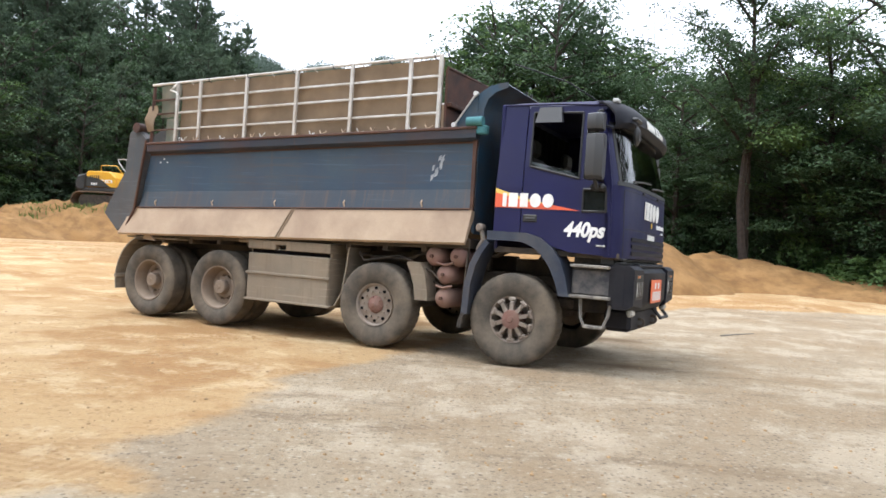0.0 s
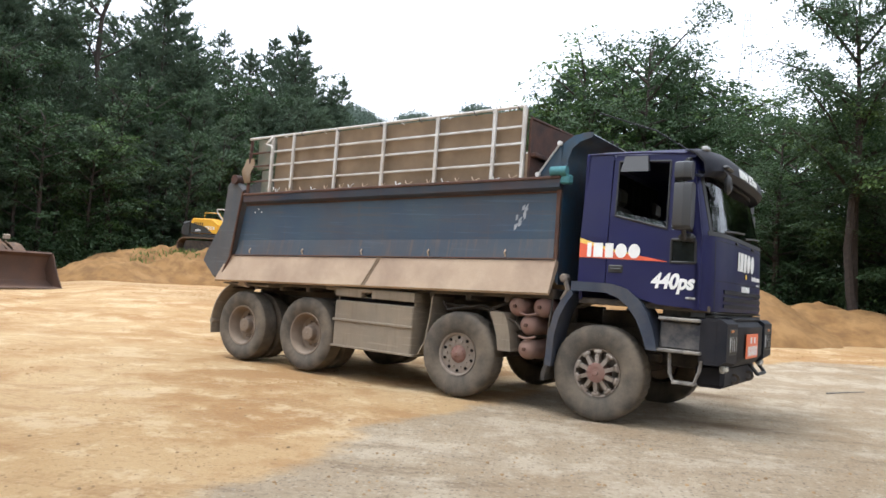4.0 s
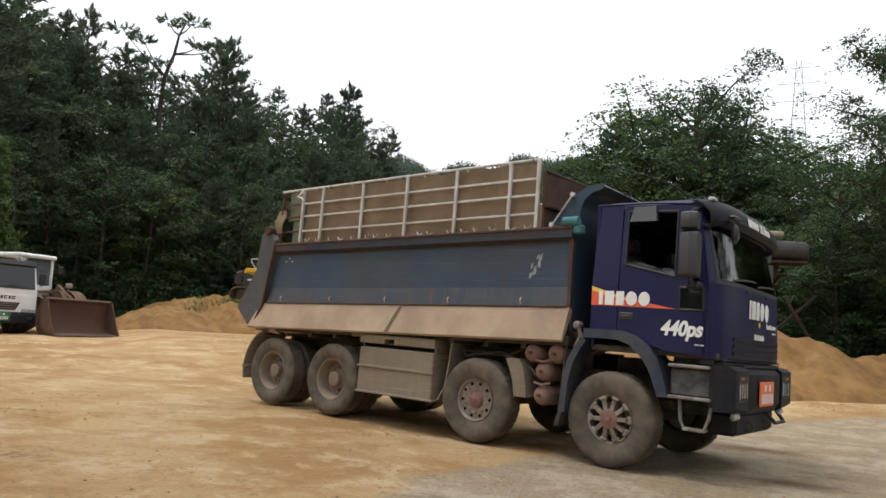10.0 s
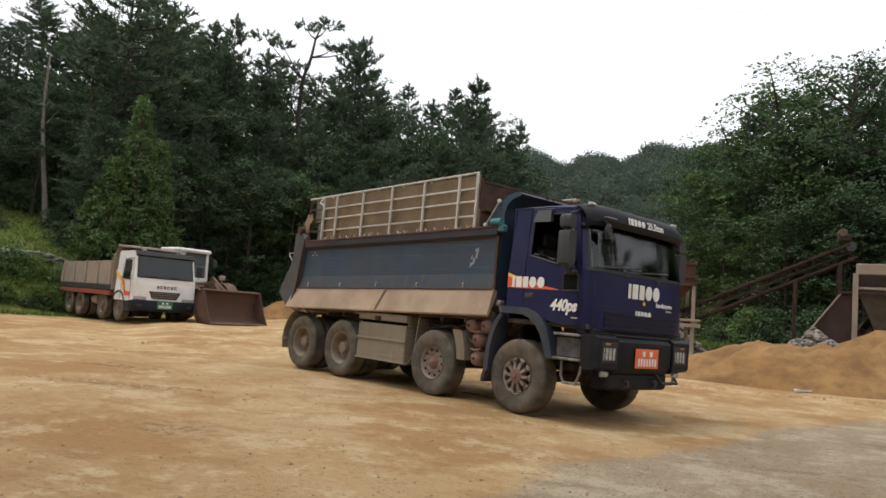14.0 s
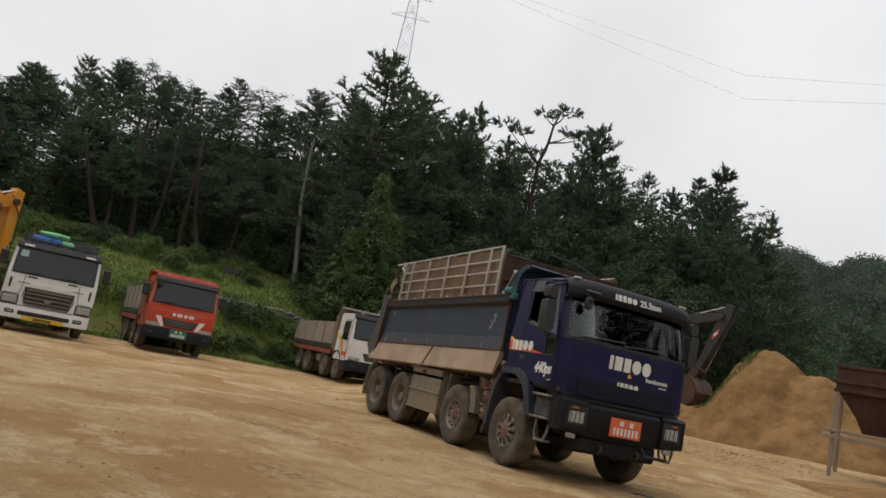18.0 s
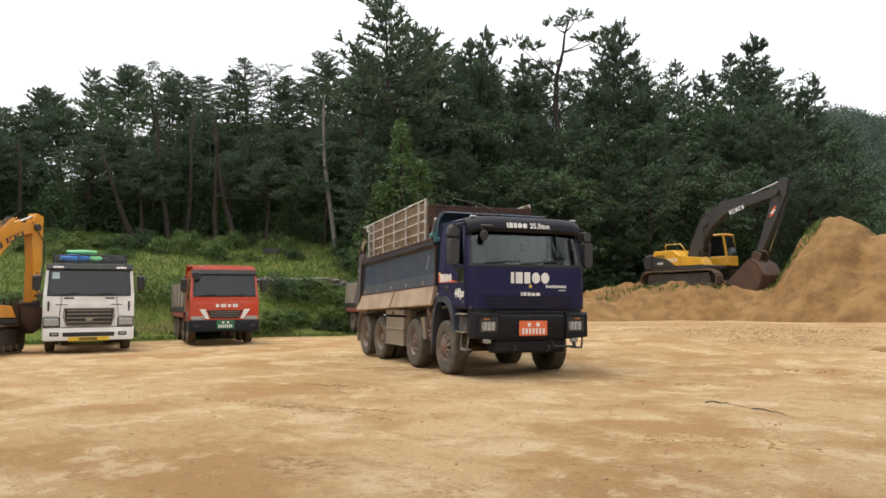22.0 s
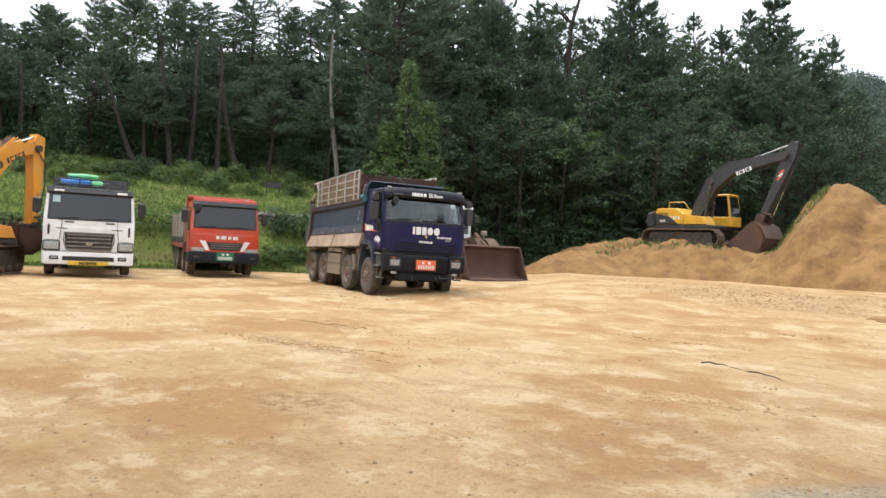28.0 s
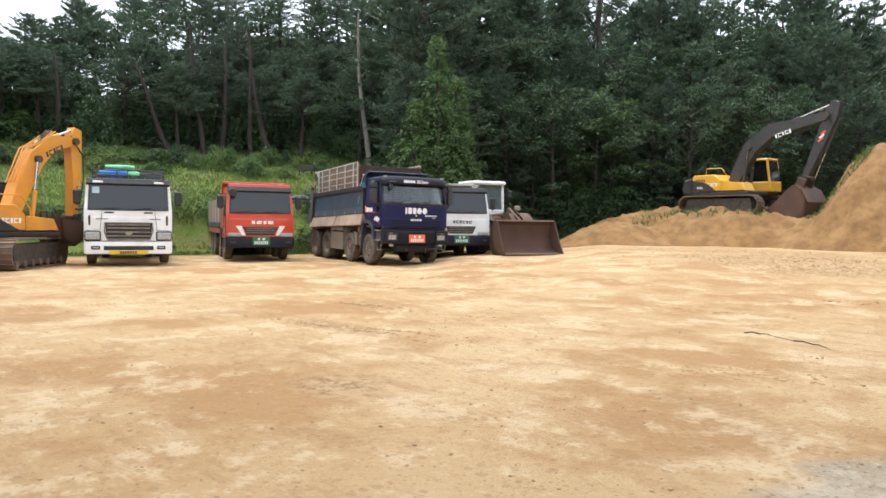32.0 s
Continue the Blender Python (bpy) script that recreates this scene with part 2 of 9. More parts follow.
M_PLATE_GREEN = mat("green_number_plate", (0.0189, 0.1603, 0.0754), (0.0189, 0.1414, 0.066), rough=0.5, bump=0)
M_PLATE_YELLOW = mat("yellow_number_plate", (0.7072, 0.4526, 0.0283), (0.6601, 0.4243, 0.0283), rough=0.5, bump=0)
M_STRIPE_RED = mat("orange_red_decal", (0.679, 0.1132, 0.0471), (0.6224, 0.1037, 0.0471), rough=0.5, bump=0)
M_STRIPE_YELLOW = mat("yellow_decal", (0.7544, 0.5186, 0.1132), (0.7072, 0.4715, 0.0943), rough=0.5, bump=0)
M_LAMP = mat("headlamp_glass", (0.46, 0.46, 0.44), (0.24, 0.24, 0.23), rough=0.12, scale=30, bump=0.1)
M_AMBER = mat("amber_lens", (0.41, 0.1312, 0.0246), rough=0.3)
M_CHROME = mat("chrome", (0.574, 0.574, 0.574), rough=0.18, metal=1.0, bump=0)
M_YELLOW = mat("excavator_yellow_paint", (0.72, 0.38, 0.022), (0.64, 0.33, 0.022), rough=0.4, scale=2, bump=0.03, dirt=(0.42, 0.26, 0.07), dirt_amount=0.25)
M_ORANGE = mat("excavator_orange_paint", (0.679, 0.2829, 0.0189), (0.5847, 0.2357, 0.0189), rough=0.42, scale=2, bump=0.03, dirt=(0.3961, 0.2357, 0.0943), dirt_amount=0.3)
M_DKGREY = mat("dark_grey_boom_paint", (0.024, 0.0245, 0.0245), (0.0373, 0.0363, 0.0341), rough=0.5, dirt=(0.0746, 0.0586, 0.0426), dirt_amount=0.4)
M_TRACK = mat("rusty_track_steel", (0.1312, 0.0861, 0.0533), (0.0738, 0.0492, 0.0369), rough=0.8, bump=0.3, dirt=(0.2624, 0.1722, 0.0984), dirt_amount=0.6)
M_BUCKET = mat("worn_bucket_steel", (0.080, 0.042, 0.027), (0.045, 0.028, 0.021), rough=0.75, scale=3, bump=0.2, dirt=(0.15, 0.072, 0.038), dirt_amount=0.6)
M_LOADER = mat("grimy_loader_paint", (0.135, 0.072, 0.036), (0.075, 0.046, 0.028), rough=0.75, dirt=(0.082, 0.0492, 0.0328), dirt_amount=0.6)
M_BEDGREY = mat("sandy_grey_bed_steel", (0.2952, 0.246, 0.1886), (0.2296, 0.1968, 0.1558), rough=0.75, scale=2, dirt=(0.328, 0.2296, 0.1558), dirt_amount=0.5)
M_REDFRAME = mat("red_frame_paint", (0.2952, 0.0574, 0.0369), (0.2296, 0.0492, 0.0328), rough=0.6, dirt=(0.164, 0.0984, 0.0656), dirt_amount=0.4)
M_BARK = mat("pine_bark", (0.0522, 0.0381, 0.0301), (0.0281, 0.0209, 0.0169), rough=0.95, scale=8, bump=0.6)
M_BARK_PALE = mat("pale_dead_bark", (0.2296, 0.205, 0.1722), (0.1476, 0.1312, 0.1148), rough=0.95, scale=8, bump=0.5)
M_PINE = leaf_mat("pine_needles", (0.050, 0.080, 0.052), (0.104, 0.146, 0.086), 0.6)
M_LEAF = leaf_mat("broad_leaves", (0.050, 0.098, 0.028), (0.115, 0.180, 0.050))
# dark green foliage, lowered further so its colour carries the wood's deep shade
M_LEAF_SHADED = leaf_mat("dark_shaded_leaves", (0.028, 0.056, 0.024), (0.066, 0.112, 0.044))
# far ridge leaves: aerial haze is mixed into the base colour, paler and greyer
M_FAR_HAZED = leaf_mat("hazed_far_leaves", (0.072, 0.102, 0.078), (0.100, 0.135, 0.100), 0.6)
M_WEED = leaf_mat("weeds_and_grass", (0.058, 0.105, 0.022), (0.155, 0.205, 0.052))
M_PYLON = mat("galvanised_steel", (0.3444, 0.3608, 0.3772), (0.2952, 0.3116, 0.328), rough=0.5, metal=0.6)
M_BLUEBAG = mat("blue_tarp", (0.0189, 0.1509, 0.4526), (0.0189, 0.1132, 0.3395), rough=0.5)
M_GREENBAG = mat("green_tarp", (0.1509, 0.4904, 0.2075), (0.1037, 0.3772, 0.1509), rough=0.5)
M_PAPER = mat("white_litter", (0.615, 0.615, 0.5904), rough=0.8)
M_STONE = mat("grey_stone", (0.246, 0.2214, 0.1886), (0.164, 0.1476, 0.1312), rough=0.9, scale=4, bump=0.4)
M_CONC = mat("stone_wall", (0.2132, 0.1968, 0.164), (0.1476, 0.1394, 0.1148), rough=0.9, scale=4, bump=0.5)


def sand_mat(name, base, pale, dark, damp=0.5):
    return mat(name, pale, base, rough=0.95, scale=0.9, fine=25, bump=0.5, dirt=dark, dirt_amount=damp, dirt_scale=1.7, low=0.3, high=0.7, spec=0.2)


M_MOUND = sand_mat("heaped_sand", (0.225, 0.122, 0.045), (0.290, 0.170, 0.072), (0.145, 0.078, 0.031), 0.9)


def ground_mat():
    """Trodden yellow sand, with a grey gravel patch where the attribute says so, and weeds and dark forest soil up the bank."""
    m = bpy.data.materials.new("yard_ground")
    m.use_nodes = True
    n, l = m.node_tree.nodes, m.node_tree.links
    b = n["Principled BSDF"]
    b.inputs["Roughness"].default_value = 0.95
    b.inputs["Specular IOR Level"].default_value = 0.15
    tc = n.new("ShaderNodeTexCoord")

    def noise_tex(scale, detail=6, rough=0.6, stretch=None, turn=25):
        q = n.new("ShaderNodeTexNoise")
        q.inputs["Scale"].default_value, q.inputs["Detail"].default_value, q.inputs["Roughness"].default_value = scale, detail, rough
        if stretch:
            mp = n.new("ShaderNodeMapping")
            mp.inputs["Scale"].default_value = stretch
            mp.inputs["Rotation"].default_value = (0, 0, radians(turn))
            l.new(tc.outputs["Object"], mp.inputs["Vector"])
            l.new(mp.outputs["Vector"], q.inputs["Vector"])
        else:
            l.new(tc.outputs["Object"], q.inputs["Vector"])
        return q.outputs["Fac"]

    def ramp(v, a, c, lo=0.0, hi=1.0):
        r = n.new("ShaderNodeMapRange")
        r.inputs["From Min"].default_value, r.inputs["From Max"].default_value = a, c
        r.inputs["To Min"].default_value, r.inputs["To Max"].default_value = lo, hi
        l.new(v, r.inputs["Value"])
        return r.outputs["Result"]

    def mix(f, a, c):
        q = n.new("ShaderNodeMix")
        q.data_type = "RGBA"
        for key, v in (("A", a), ("B", c)):
            if isinstance(v, tuple):
                q.inputs[key].default_value = (*v, 1)
            else:
                l.new(v, q.inputs[key])
        l.new(f, q.inputs["Factor"])
        return q.outputs["Result"]

    def attr(name):
        q = n.new("ShaderNodeAttribute")
        q.attribute_name = name
        return q.outputs["Fac"]

    big, mid, fine = noise_tex(0.20), noise_tex(1.1, 8, 0.65, (0.55, 1.5, 1)), noise_tex(16, 9, 0.8)
    blot, blot2, clod = noise_tex(0.42, 10, 0.66), noise_tex(1.5, 10, 0.74), noise_tex(7.0, 9, 0.78)
    grain = noise_tex(70, 5, 0.75)
    rut = noise_tex(1.4, 9, 0.76, (0.4, 1.6, 1))
    track = noise_tex(1.7, 9, 0.76, (0.34, 1.5, 1), 68)
    cross = noise_tex(1.5, 9, 0.76, (0.36, 1.5, 1), -32)
    sand = mix(ramp(big, 0.38, 0.62), (0.554, 0.3889, 0.2078), (0.4741, 0.3089, 0.1471))
    sand = mix(ramp(blot, 0.50, 0.58, 0, 0.85), sand, (0.3889, 0.2184, 0.0916))
    sand = mix(ramp(blot2, 0.56, 0.64, 0, 0.38), sand, (0.3569, 0.2024, 0.0874))
    sand = mix(ramp(blot2, 0.43, 0.32, 0, 0.65), sand, (0.6605, 0.522, 0.3409))
    sand = mix(ramp(track, 0.55, 0.60, 0, 0.4), sand, (0.3516, 0.2024, 0.0916))
    sand = mix(ramp(cross, 0.56, 0.61, 0, 0.4), sand, (0.3728, 0.2184, 0.1001))
    sand = mix(ramp(cross, 0.42, 0.34, 0, 0.45), sand, (0.6392, 0.4901, 0.3036))
    sand = mix(ramp(clod, 0.59, 0.64, 0, 0.45), sand, (0.3036, 0.1757, 0.081))
    sand = mix(ramp(fine, 0.54, 0.68, 0, 0.42), sand, (0.3089, 0.1917, 0.0939))
    sand = mix(ramp(fine, 0.44, 0.34, 0, 0.45), sand, (0.6819, 0.5433, 0.3622))
    sand = mix(ramp(grain, 0.54, 0.66, 0, 0.45), sand, (0.2663, 0.1757, 0.0959))
    def crumbs(scale, near, seed):
        q = n.new("ShaderNodeTexVoronoi")
        q.inputs["Scale"].default_value = scale
        mp = n.new("ShaderNodeMapping")
        mp.inputs["Location"].default_value = (seed, seed * 1.7, 0)
        l.new(tc.outputs["Object"], mp.inputs["Vector"])
        l.new(mp.outputs["Vector"], q.inputs["Vector"])
        pick = n.new("ShaderNodeSeparateColor")
        l.new(q.outputs["Color"], pick.inputs["Color"])
        size = n.new("ShaderNodeMath")
        size.operation = "MULTIPLY"
        size.inputs[1].default_value = near
        l.new(pick.outputs["Red"], size.inputs[0])
        dd = n.new("ShaderNodeMath")
        dd.operation = "SUBTRACT"
        l.new(size.outputs[0], dd.inputs[0])
        l.new(q.outputs["Distance"], dd.inputs[1])
        return dd.outputs[0]
    crumb, speck, pale_speck = crumbs(9.0, 0.34, 0.0), crumbs(26.0, 0.40, 3.3), crumbs(21.0, 0.38, 7.9)
    def treads(turn, spacing, seed):
        """Patches of ribbed tyre print along faint lanes."""
        def wave(scale, angle, warp):
            mp = n.new("ShaderNodeMapping")
            mp.inputs["Rotation"].default_value = (0, 0, radians(angle))
            mp.inputs["Location"].default_value = (seed, seed, 0)
            l.new(tc.outputs["Object"], mp.inputs["Vector"])
            q = n.new("ShaderNodeTexWave")
            q.inputs["Scale"].default_value, q.inputs["Distortion"].default_value, q.inputs["Detail"].default_value, q.inputs["Detail Scale"].default_value = scale, warp, 3, 0.25
            l.new(mp.outputs["Vector"], q.inputs["Vector"])
            return q.outputs["Fac"]

        def times(a, c):
            q = n.new("ShaderNodeMath")
            q.operation = "MULTIPLY"
            l.new(a, q.inputs[0])
            l.new(c, q.inputs[1])
            return q.outputs[0]
        lane = ramp(wave(spacing, turn, 3.5), 0.80, 0.92)
        rib = ramp(wave(3.6, turn + 68, 0.6), 0.35, 0.65, 0.25, 1.0)
        return times(times(lane, rib), ramp(noise_tex(0.55, 4, 0.5, (1, 1, 1), seed * 40), 0.50, 0.60))
    tread, tread2 = treads(35, 0.16, 1.0), treads(-52, 0.13, 2.7)
    patch = noise_tex(0.85, 12, 0.72)
    patch2 = noise_tex(2.6, 12, 0.75)
    for print_mark in (tread, tread2):
        sand = mix(ramp(print_mark, 0.1, 0.9, 0, 0.38), sand, (0.35, 0.205, 0.095))
    sand = mix(ramp(patch, 0.54, 0.60, 0, 0.42), sand, (0.415, 0.245, 0.11))
    sand = mix(ramp(patch, 0.46, 0.42, 0, 0.50), sand, (0.66, 0.515, 0.325))
    sand = mix(ramp(patch2, 0.58, 0.62, 0, 0.35), sand, (0.36, 0.215, 0.10))
    sand = mix(ramp(crumb, 0.0, 0.05, 0, 0.35), sand, (0.28, 0.165, 0.08))
    sand = mix(ramp(speck, 0.02, 0.08, 0, 0.4), sand, (0.24, 0.145, 0.075))
    churn = mix(ramp(clod, 0.44, 0.58), (0.5114, 0.3516, 0.1865), (0.229, 0.1278, 0.0576))
    sand = mix(ramp(attr("churned"), 0.25, 0.8, 0, 0.8), sand, churn)
    gravel = mix(ramp(big, 0.35, 0.65), (0.4287, 0.3419, 0.235), (0.3624, 0.2774, 0.1843))
    gravel = mix(ramp(blot, 0.50, 0.64, 0, 0.6), gravel, (0.3521, 0.2477, 0.1429))
    gravel = mix(ramp(blot2, 0.44, 0.32, 0, 0.7), gravel, (0.5307, 0.436, 0.3088))
    gravel = mix(ramp(track, 0.54, 0.61, 0, 0.65), gravel, (0.245, 0.1833, 0.1198))
    gravel = mix(ramp(rut, 0.57, 0.68, 0, 0.5), gravel, (0.2348, 0.1764, 0.1151))
    gravel = mix(ramp(clod, 0.55, 0.62, 0, 0.65), gravel, (0.2091, 0.1635, 0.1124))
    gravel = mix(ramp(fine, 0.52, 0.64, 0, 0.5), gravel, (0.1888, 0.1486, 0.106))
    gravel = mix(ramp(fine, 0.44, 0.34, 0, 0.6), gravel, (0.6124, 0.5251, 0.3963))
    gravel = mix(ramp(grain, 0.54, 0.64, 0, 0.45), gravel, (0.1633, 0.1307, 0.0922))
    gravel = mix(ramp(patch, 0.54, 0.59, 0, 0.40), gravel, (0.33, 0.24, 0.15))
    gravel = mix(ramp(patch, 0.50, 0.42, 0, 0.55), gravel, (0.56, 0.47, 0.35))
    gravel = mix(ramp(speck, 0.0, 0.06, 0, 0.65), gravel, (0.15, 0.12, 0.09))
    gravel = mix(ramp(pale_speck, 0.0, 0.06, 0, 0.35), gravel, (0.60, 0.53, 0.42))
    edge = n.new("ShaderNodeMath")
    edge.operation = "MULTIPLY_ADD"
    edge.inputs[1].default_value = 0.9
    l.new(blot2, edge.inputs[0])
    l.new(attr("gravel"), edge.inputs[2])
    col = mix(ramp(edge.outputs[0], 0.86, 1.10), sand, gravel)
    col = mix(ramp(attr("damp"), 0.3, 0.9, 0, 0.75), col, (0.1271, 0.0779, 0.041))
    grass = mix(ramp(mid, 0.35, 0.65), (0.125, 0.175, 0.034), (0.205, 0.23, 0.055))
    grass = mix(ramp(blot, 0.54, 0.62, 0, 0.75), grass, (0.215, 0.170, 0.075))
    grass = mix(ramp(fine, 0.4, 0.7, 0, 0.6), grass, (0.05, 0.085, 0.018))
    col = mix(ramp(attr("grass"), 0.3, 0.7), col, grass)
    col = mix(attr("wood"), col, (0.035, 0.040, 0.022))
    l.new(col, b.inputs["Base Color"])
    h = n.new("ShaderNodeMath")
    h.operation = "MULTIPLY_ADD"
    h.inputs[1].default_value = 0.35
    l.new(fine, h.inputs[0])
    h2 = n.new("ShaderNodeMath")
    h2.operation = "MULTIPLY_ADD"
    h2.inputs[1].default_value = 0.8
    l.new(clod, h2.inputs[0])
    l.new(mid, h2.inputs[2])
    l.new(h2.outputs[0], h.inputs[2])
    bu = n.new("ShaderNodeBump")
    bu.inputs["Strength"].default_value, bu.inputs["Distance"].default_value = 0.9, 0.11
    l.new(h.outputs[0], bu.inputs["Height"])
    l.new(bu.outputs["Normal"], b.inputs["Normal"])
    return m


# ---- building blocks: each gives (vertices, faces) ----
def join(*geos):
    vs, fs = [], []
    for v, f in geos:
        k = len(vs)
        vs.extend(v)
        fs.extend([tuple(i + k for i in q) for q in f])
    return vs, fs


def moved(geo, m):
    return [tuple(m @ Vector(v)) for v in geo[0]], geo[1]


def box(x0, x1, y0, y1, z0, z1, c=0.012):
    """A box with chamfered edges."""
    c = min(c, (x1 - x0) / 2.2, (y1 - y0) / 2.2, (z1 - z0) / 2.2)
    lo, hi = (x0, y0, z0), (x1, y1, z1)
    vs, idx = [], {}
    for sx in (0, 1):
        for sy in (0, 1):
            for sz in (0, 1):
                s = (sx, sy, sz)
                p = [hi[i] if s[i] else lo[i] for i in range(3)]
                for ax in range(3):
                    q = [p[i] if i == ax else p[i] + (-c if s[i] else c) for i in range(3)]
                    idx[(s, ax)] = len(vs)
                    vs.append(tuple(q))
    fs = []
    for ax in range(3):
        o1, o2 = (ax + 1) % 3, (ax + 2) % 3
        for side in (0, 1):
            ring = []
            for a, b in ((0, 0), (1, 0), (1, 1), (0, 1)):
                s = [0, 0, 0]
                s[ax], s[o1], s[o2] = side, a, b
                ring.append(idx[(tuple(s), ax)])
            fs.append(tuple(ring if side else ring[::-1]))
        for a in (0, 1):
            for b in (0, 1):
                s0, s1 = [0, 0, 0], [0, 0, 0]
                s0[o1] = s1[o1] = a
                s0[o2] = s1[o2] = b
                s1[ax] = 1
                q = (idx[(tuple(s0), o1)], idx[(tuple(s1), o1)], idx[(tuple(s1), o2)], idx[(tuple(s0), o2)])
                fs.append(q if a == b else q[::-1])
    for s in [(a, b, d) for a in (0, 1) for b in (0, 1) for d in (0, 1)]:
        q = tuple(idx[(s, i)] for i in range(3))
        fs.append(q if sum(s) % 2 else q[::-1])
    return vs, fs


def tube(points, r, n=8, r2=None):
    """A round bar along a line of points, tapering from r to r2."""
    r2 = r if r2 is None else r2
    pts = [Vector(p) for p in points]
    vs, fs, up = [], [], None
    for i, p in enumerate(pts):
        d = (pts[min(i + 1, len(pts) - 1)] - pts[max(i - 1, 0)]).normalized()
        if up is None:
            up = d.orthogonal().normalized()
        up = (up - d * up.dot(d)).normalized()
        side = d.cross(up)
        rr = r + (r2 - r) * i / (len(pts) - 1)
        for k in range(n):
            a = 2 * math.pi * k / n
            vs.append(tuple(p + rr * (math.cos(a) * up + math.sin(a) * side)))
    for i in range(len(pts) - 1):
        for k in range(n):
            fs.append((i * n + k, i * n + (k + 1) % n, (i + 1) * n + (k + 1) % n, (i + 1) * n + k))
    fs.append(tuple(range(n))[::-1])
    fs.append(tuple(range((len(pts) - 1) * n, len(pts) * n)))
    return vs, fs


def lathe(profile, n=32, capped=True):
    """Turned round the y axis: profile of (y, radius), closed by its ends if capped."""
    vs, fs = [], []
    for y, r in profile:
        for k in range(n):
            a = 2 * math.pi * k / n
            vs.append((r * math.sin(a), y, r * math.cos(a)))
    for i in range(len(profile) - 1):
        for k in range(n):
            fs.append((i * n + k, (i + 1) * n + k, (i + 1) * n + (k + 1) % n, i * n + (k + 1) % n))
    if capped:
        fs.append(tuple(range(n)))
        fs.append(tuple(range((len(profile) - 1) * n, len(profile) * n))[::-1])
    return vs, fs


def prism(outline, y0, y1, c=0.0):
    """An outline of (x, z) points pushed from y0 to y1, with its ends drawn in by c."""
    k = len(outline)
    cx, cz = sum(p[0] for p in outline) / k, sum(p[1] for p in outline) / k
    area = sum(outline[i][0] * outline[(i + 1) % k][1] - outline[(i + 1) % k][0] * outline[i][1] for i in range(k))
    if area < 0:
        outline = outline[::-1]
    rings = []

    def shrunk(d):
        out = []
        for x, z in outline:
            v = Vector((x - cx, z - cz))
            out.append((x - v.x / max(v.length, 1e-6) * d, z - v.y / max(v.length, 1e-6) * d))
        return out
    if c:
        rings = [(y0, shrunk(c)), (y0 + c, outline), (y1 - c, outline), (y1, shrunk(c))]
    else:
        rings = [(y0, outline), (y1, outline)]
    vs, fs = [], []
    for y, ring in rings:
        vs.extend((x, y, z) for x, z in ring)
    for i in range(len(rings) - 1):
        for j in range(k):
            fs.append((i * k + j, i * k + (j + 1) % k, (i + 1) * k + (j + 1) % k, (i + 1) * k + j))
    fs.append(tuple(range(k))[::-1])
    fs.append(tuple(range((len(rings) - 1) * k, len(rings) * k)))
    return vs, fs


def sheet(points, thick, normal):
    """A flat plate: a polygon of 3D points with a thickness along normal."""
    k = len(points)
    nv = Vector(normal).normalized() * thick
    vs = [tuple(p) for p in points] + [tuple(Vector(p) + nv) for p in points]
    fs = [tuple(range(k))[::-1], tuple(range(k, 2 * k))]
    fs += [(i, (i + 1) % k, k + (i + 1) % k, k + i) for i in range(k)]
    return vs, fs


def loft(rings, closed=True):
    """Skin over rings of equally many points, with end caps."""
    k = len(rings[0])
    vs = [tuple(p) for r in rings for p in r]
    fs = [(i * k + j, i * k + (j + 1) % k, (i + 1) * k + (j + 1) % k, (i + 1) * k + j) for i in range(len(rings) - 1) for j in range(k)]
    if closed:
        fs += [tuple(range(k))[::-1], tuple(range((len(rings) - 1) * k, len(rings) * k))]
    return vs, fs


def mesh_of(name, geo, material, smooth=35):
    me = bpy.data.meshes.new(name)
    me.from_pydata([tuple(v) for v in geo[0]], [], geo[1])
    bm = bmesh.new()
    bm.from_mesh(me)
    if len(bm.faces) < 4000:
        bmesh.ops.recalc_face_normals(bm, faces=bm.faces)
    bm.to_mesh(me)
    bm.free()
    me.materials.append(material)
    if smooth:
        me.shade_smooth()
        me.set_sharp_from_angle(angle=radians(smooth))
    return me


def part(name, geo, material, parent=None, label="", at=None, smooth=35):
    """One mesh object, under a thing or a part."""
    ob = new(name, geo if isinstance(geo, bpy.types.Mesh) else mesh_of(name, geo, material, smooth))
    if parent is not None:
        ob.parent = parent
    if at is not None:
        ob.matrix_basis = at
    return tagged(ob, label)


def thing(name, label, category, at=None, group="", kind=""):
    ob = new(name)
    ob.empty_display_size = 0.3
    if at is not None:
        ob.matrix_basis = at
    return tagged(ob, label, category, group, kind)


def text_mesh(name, body, size, material, bold=0.0):
    cu = bpy.data.curves.new(name, "FONT")
    cu.body, cu.size, cu.extrude, cu.offset = body, size, 0.002, bold
    cu.align_x, cu.align_y = "CENTER", "CENTER"
    tmp = bpy.data.objects.new(name, cu)
    me = bpy.data.meshes.new_from_object(tmp)
    bpy.data.objects.remove(tmp)
    me.materials.clear()
    me.materials.append(material)
    return me


# faces of a truck for flat marks: marks are drawn in x right, y up
RIGHT_SIDE = Matrix(((1, 0, 0, 0), (0, 0, -1, 0), (0, 1, 0, 0), (0, 0, 0, 1)))
FRONT = Matrix(((0, 0, 1, 0), (1, 0, 0, 0), (0, 1, 0, 0), (0, 0, 0, 1)))


def bars(rows, depth=0.004):
    """Plain flat bars (x0, x1, y0, y1) in the drawing plane."""
    return join(*[box(a, b, c, d, 0, depth, 0.001) for a, b, c, d in rows])


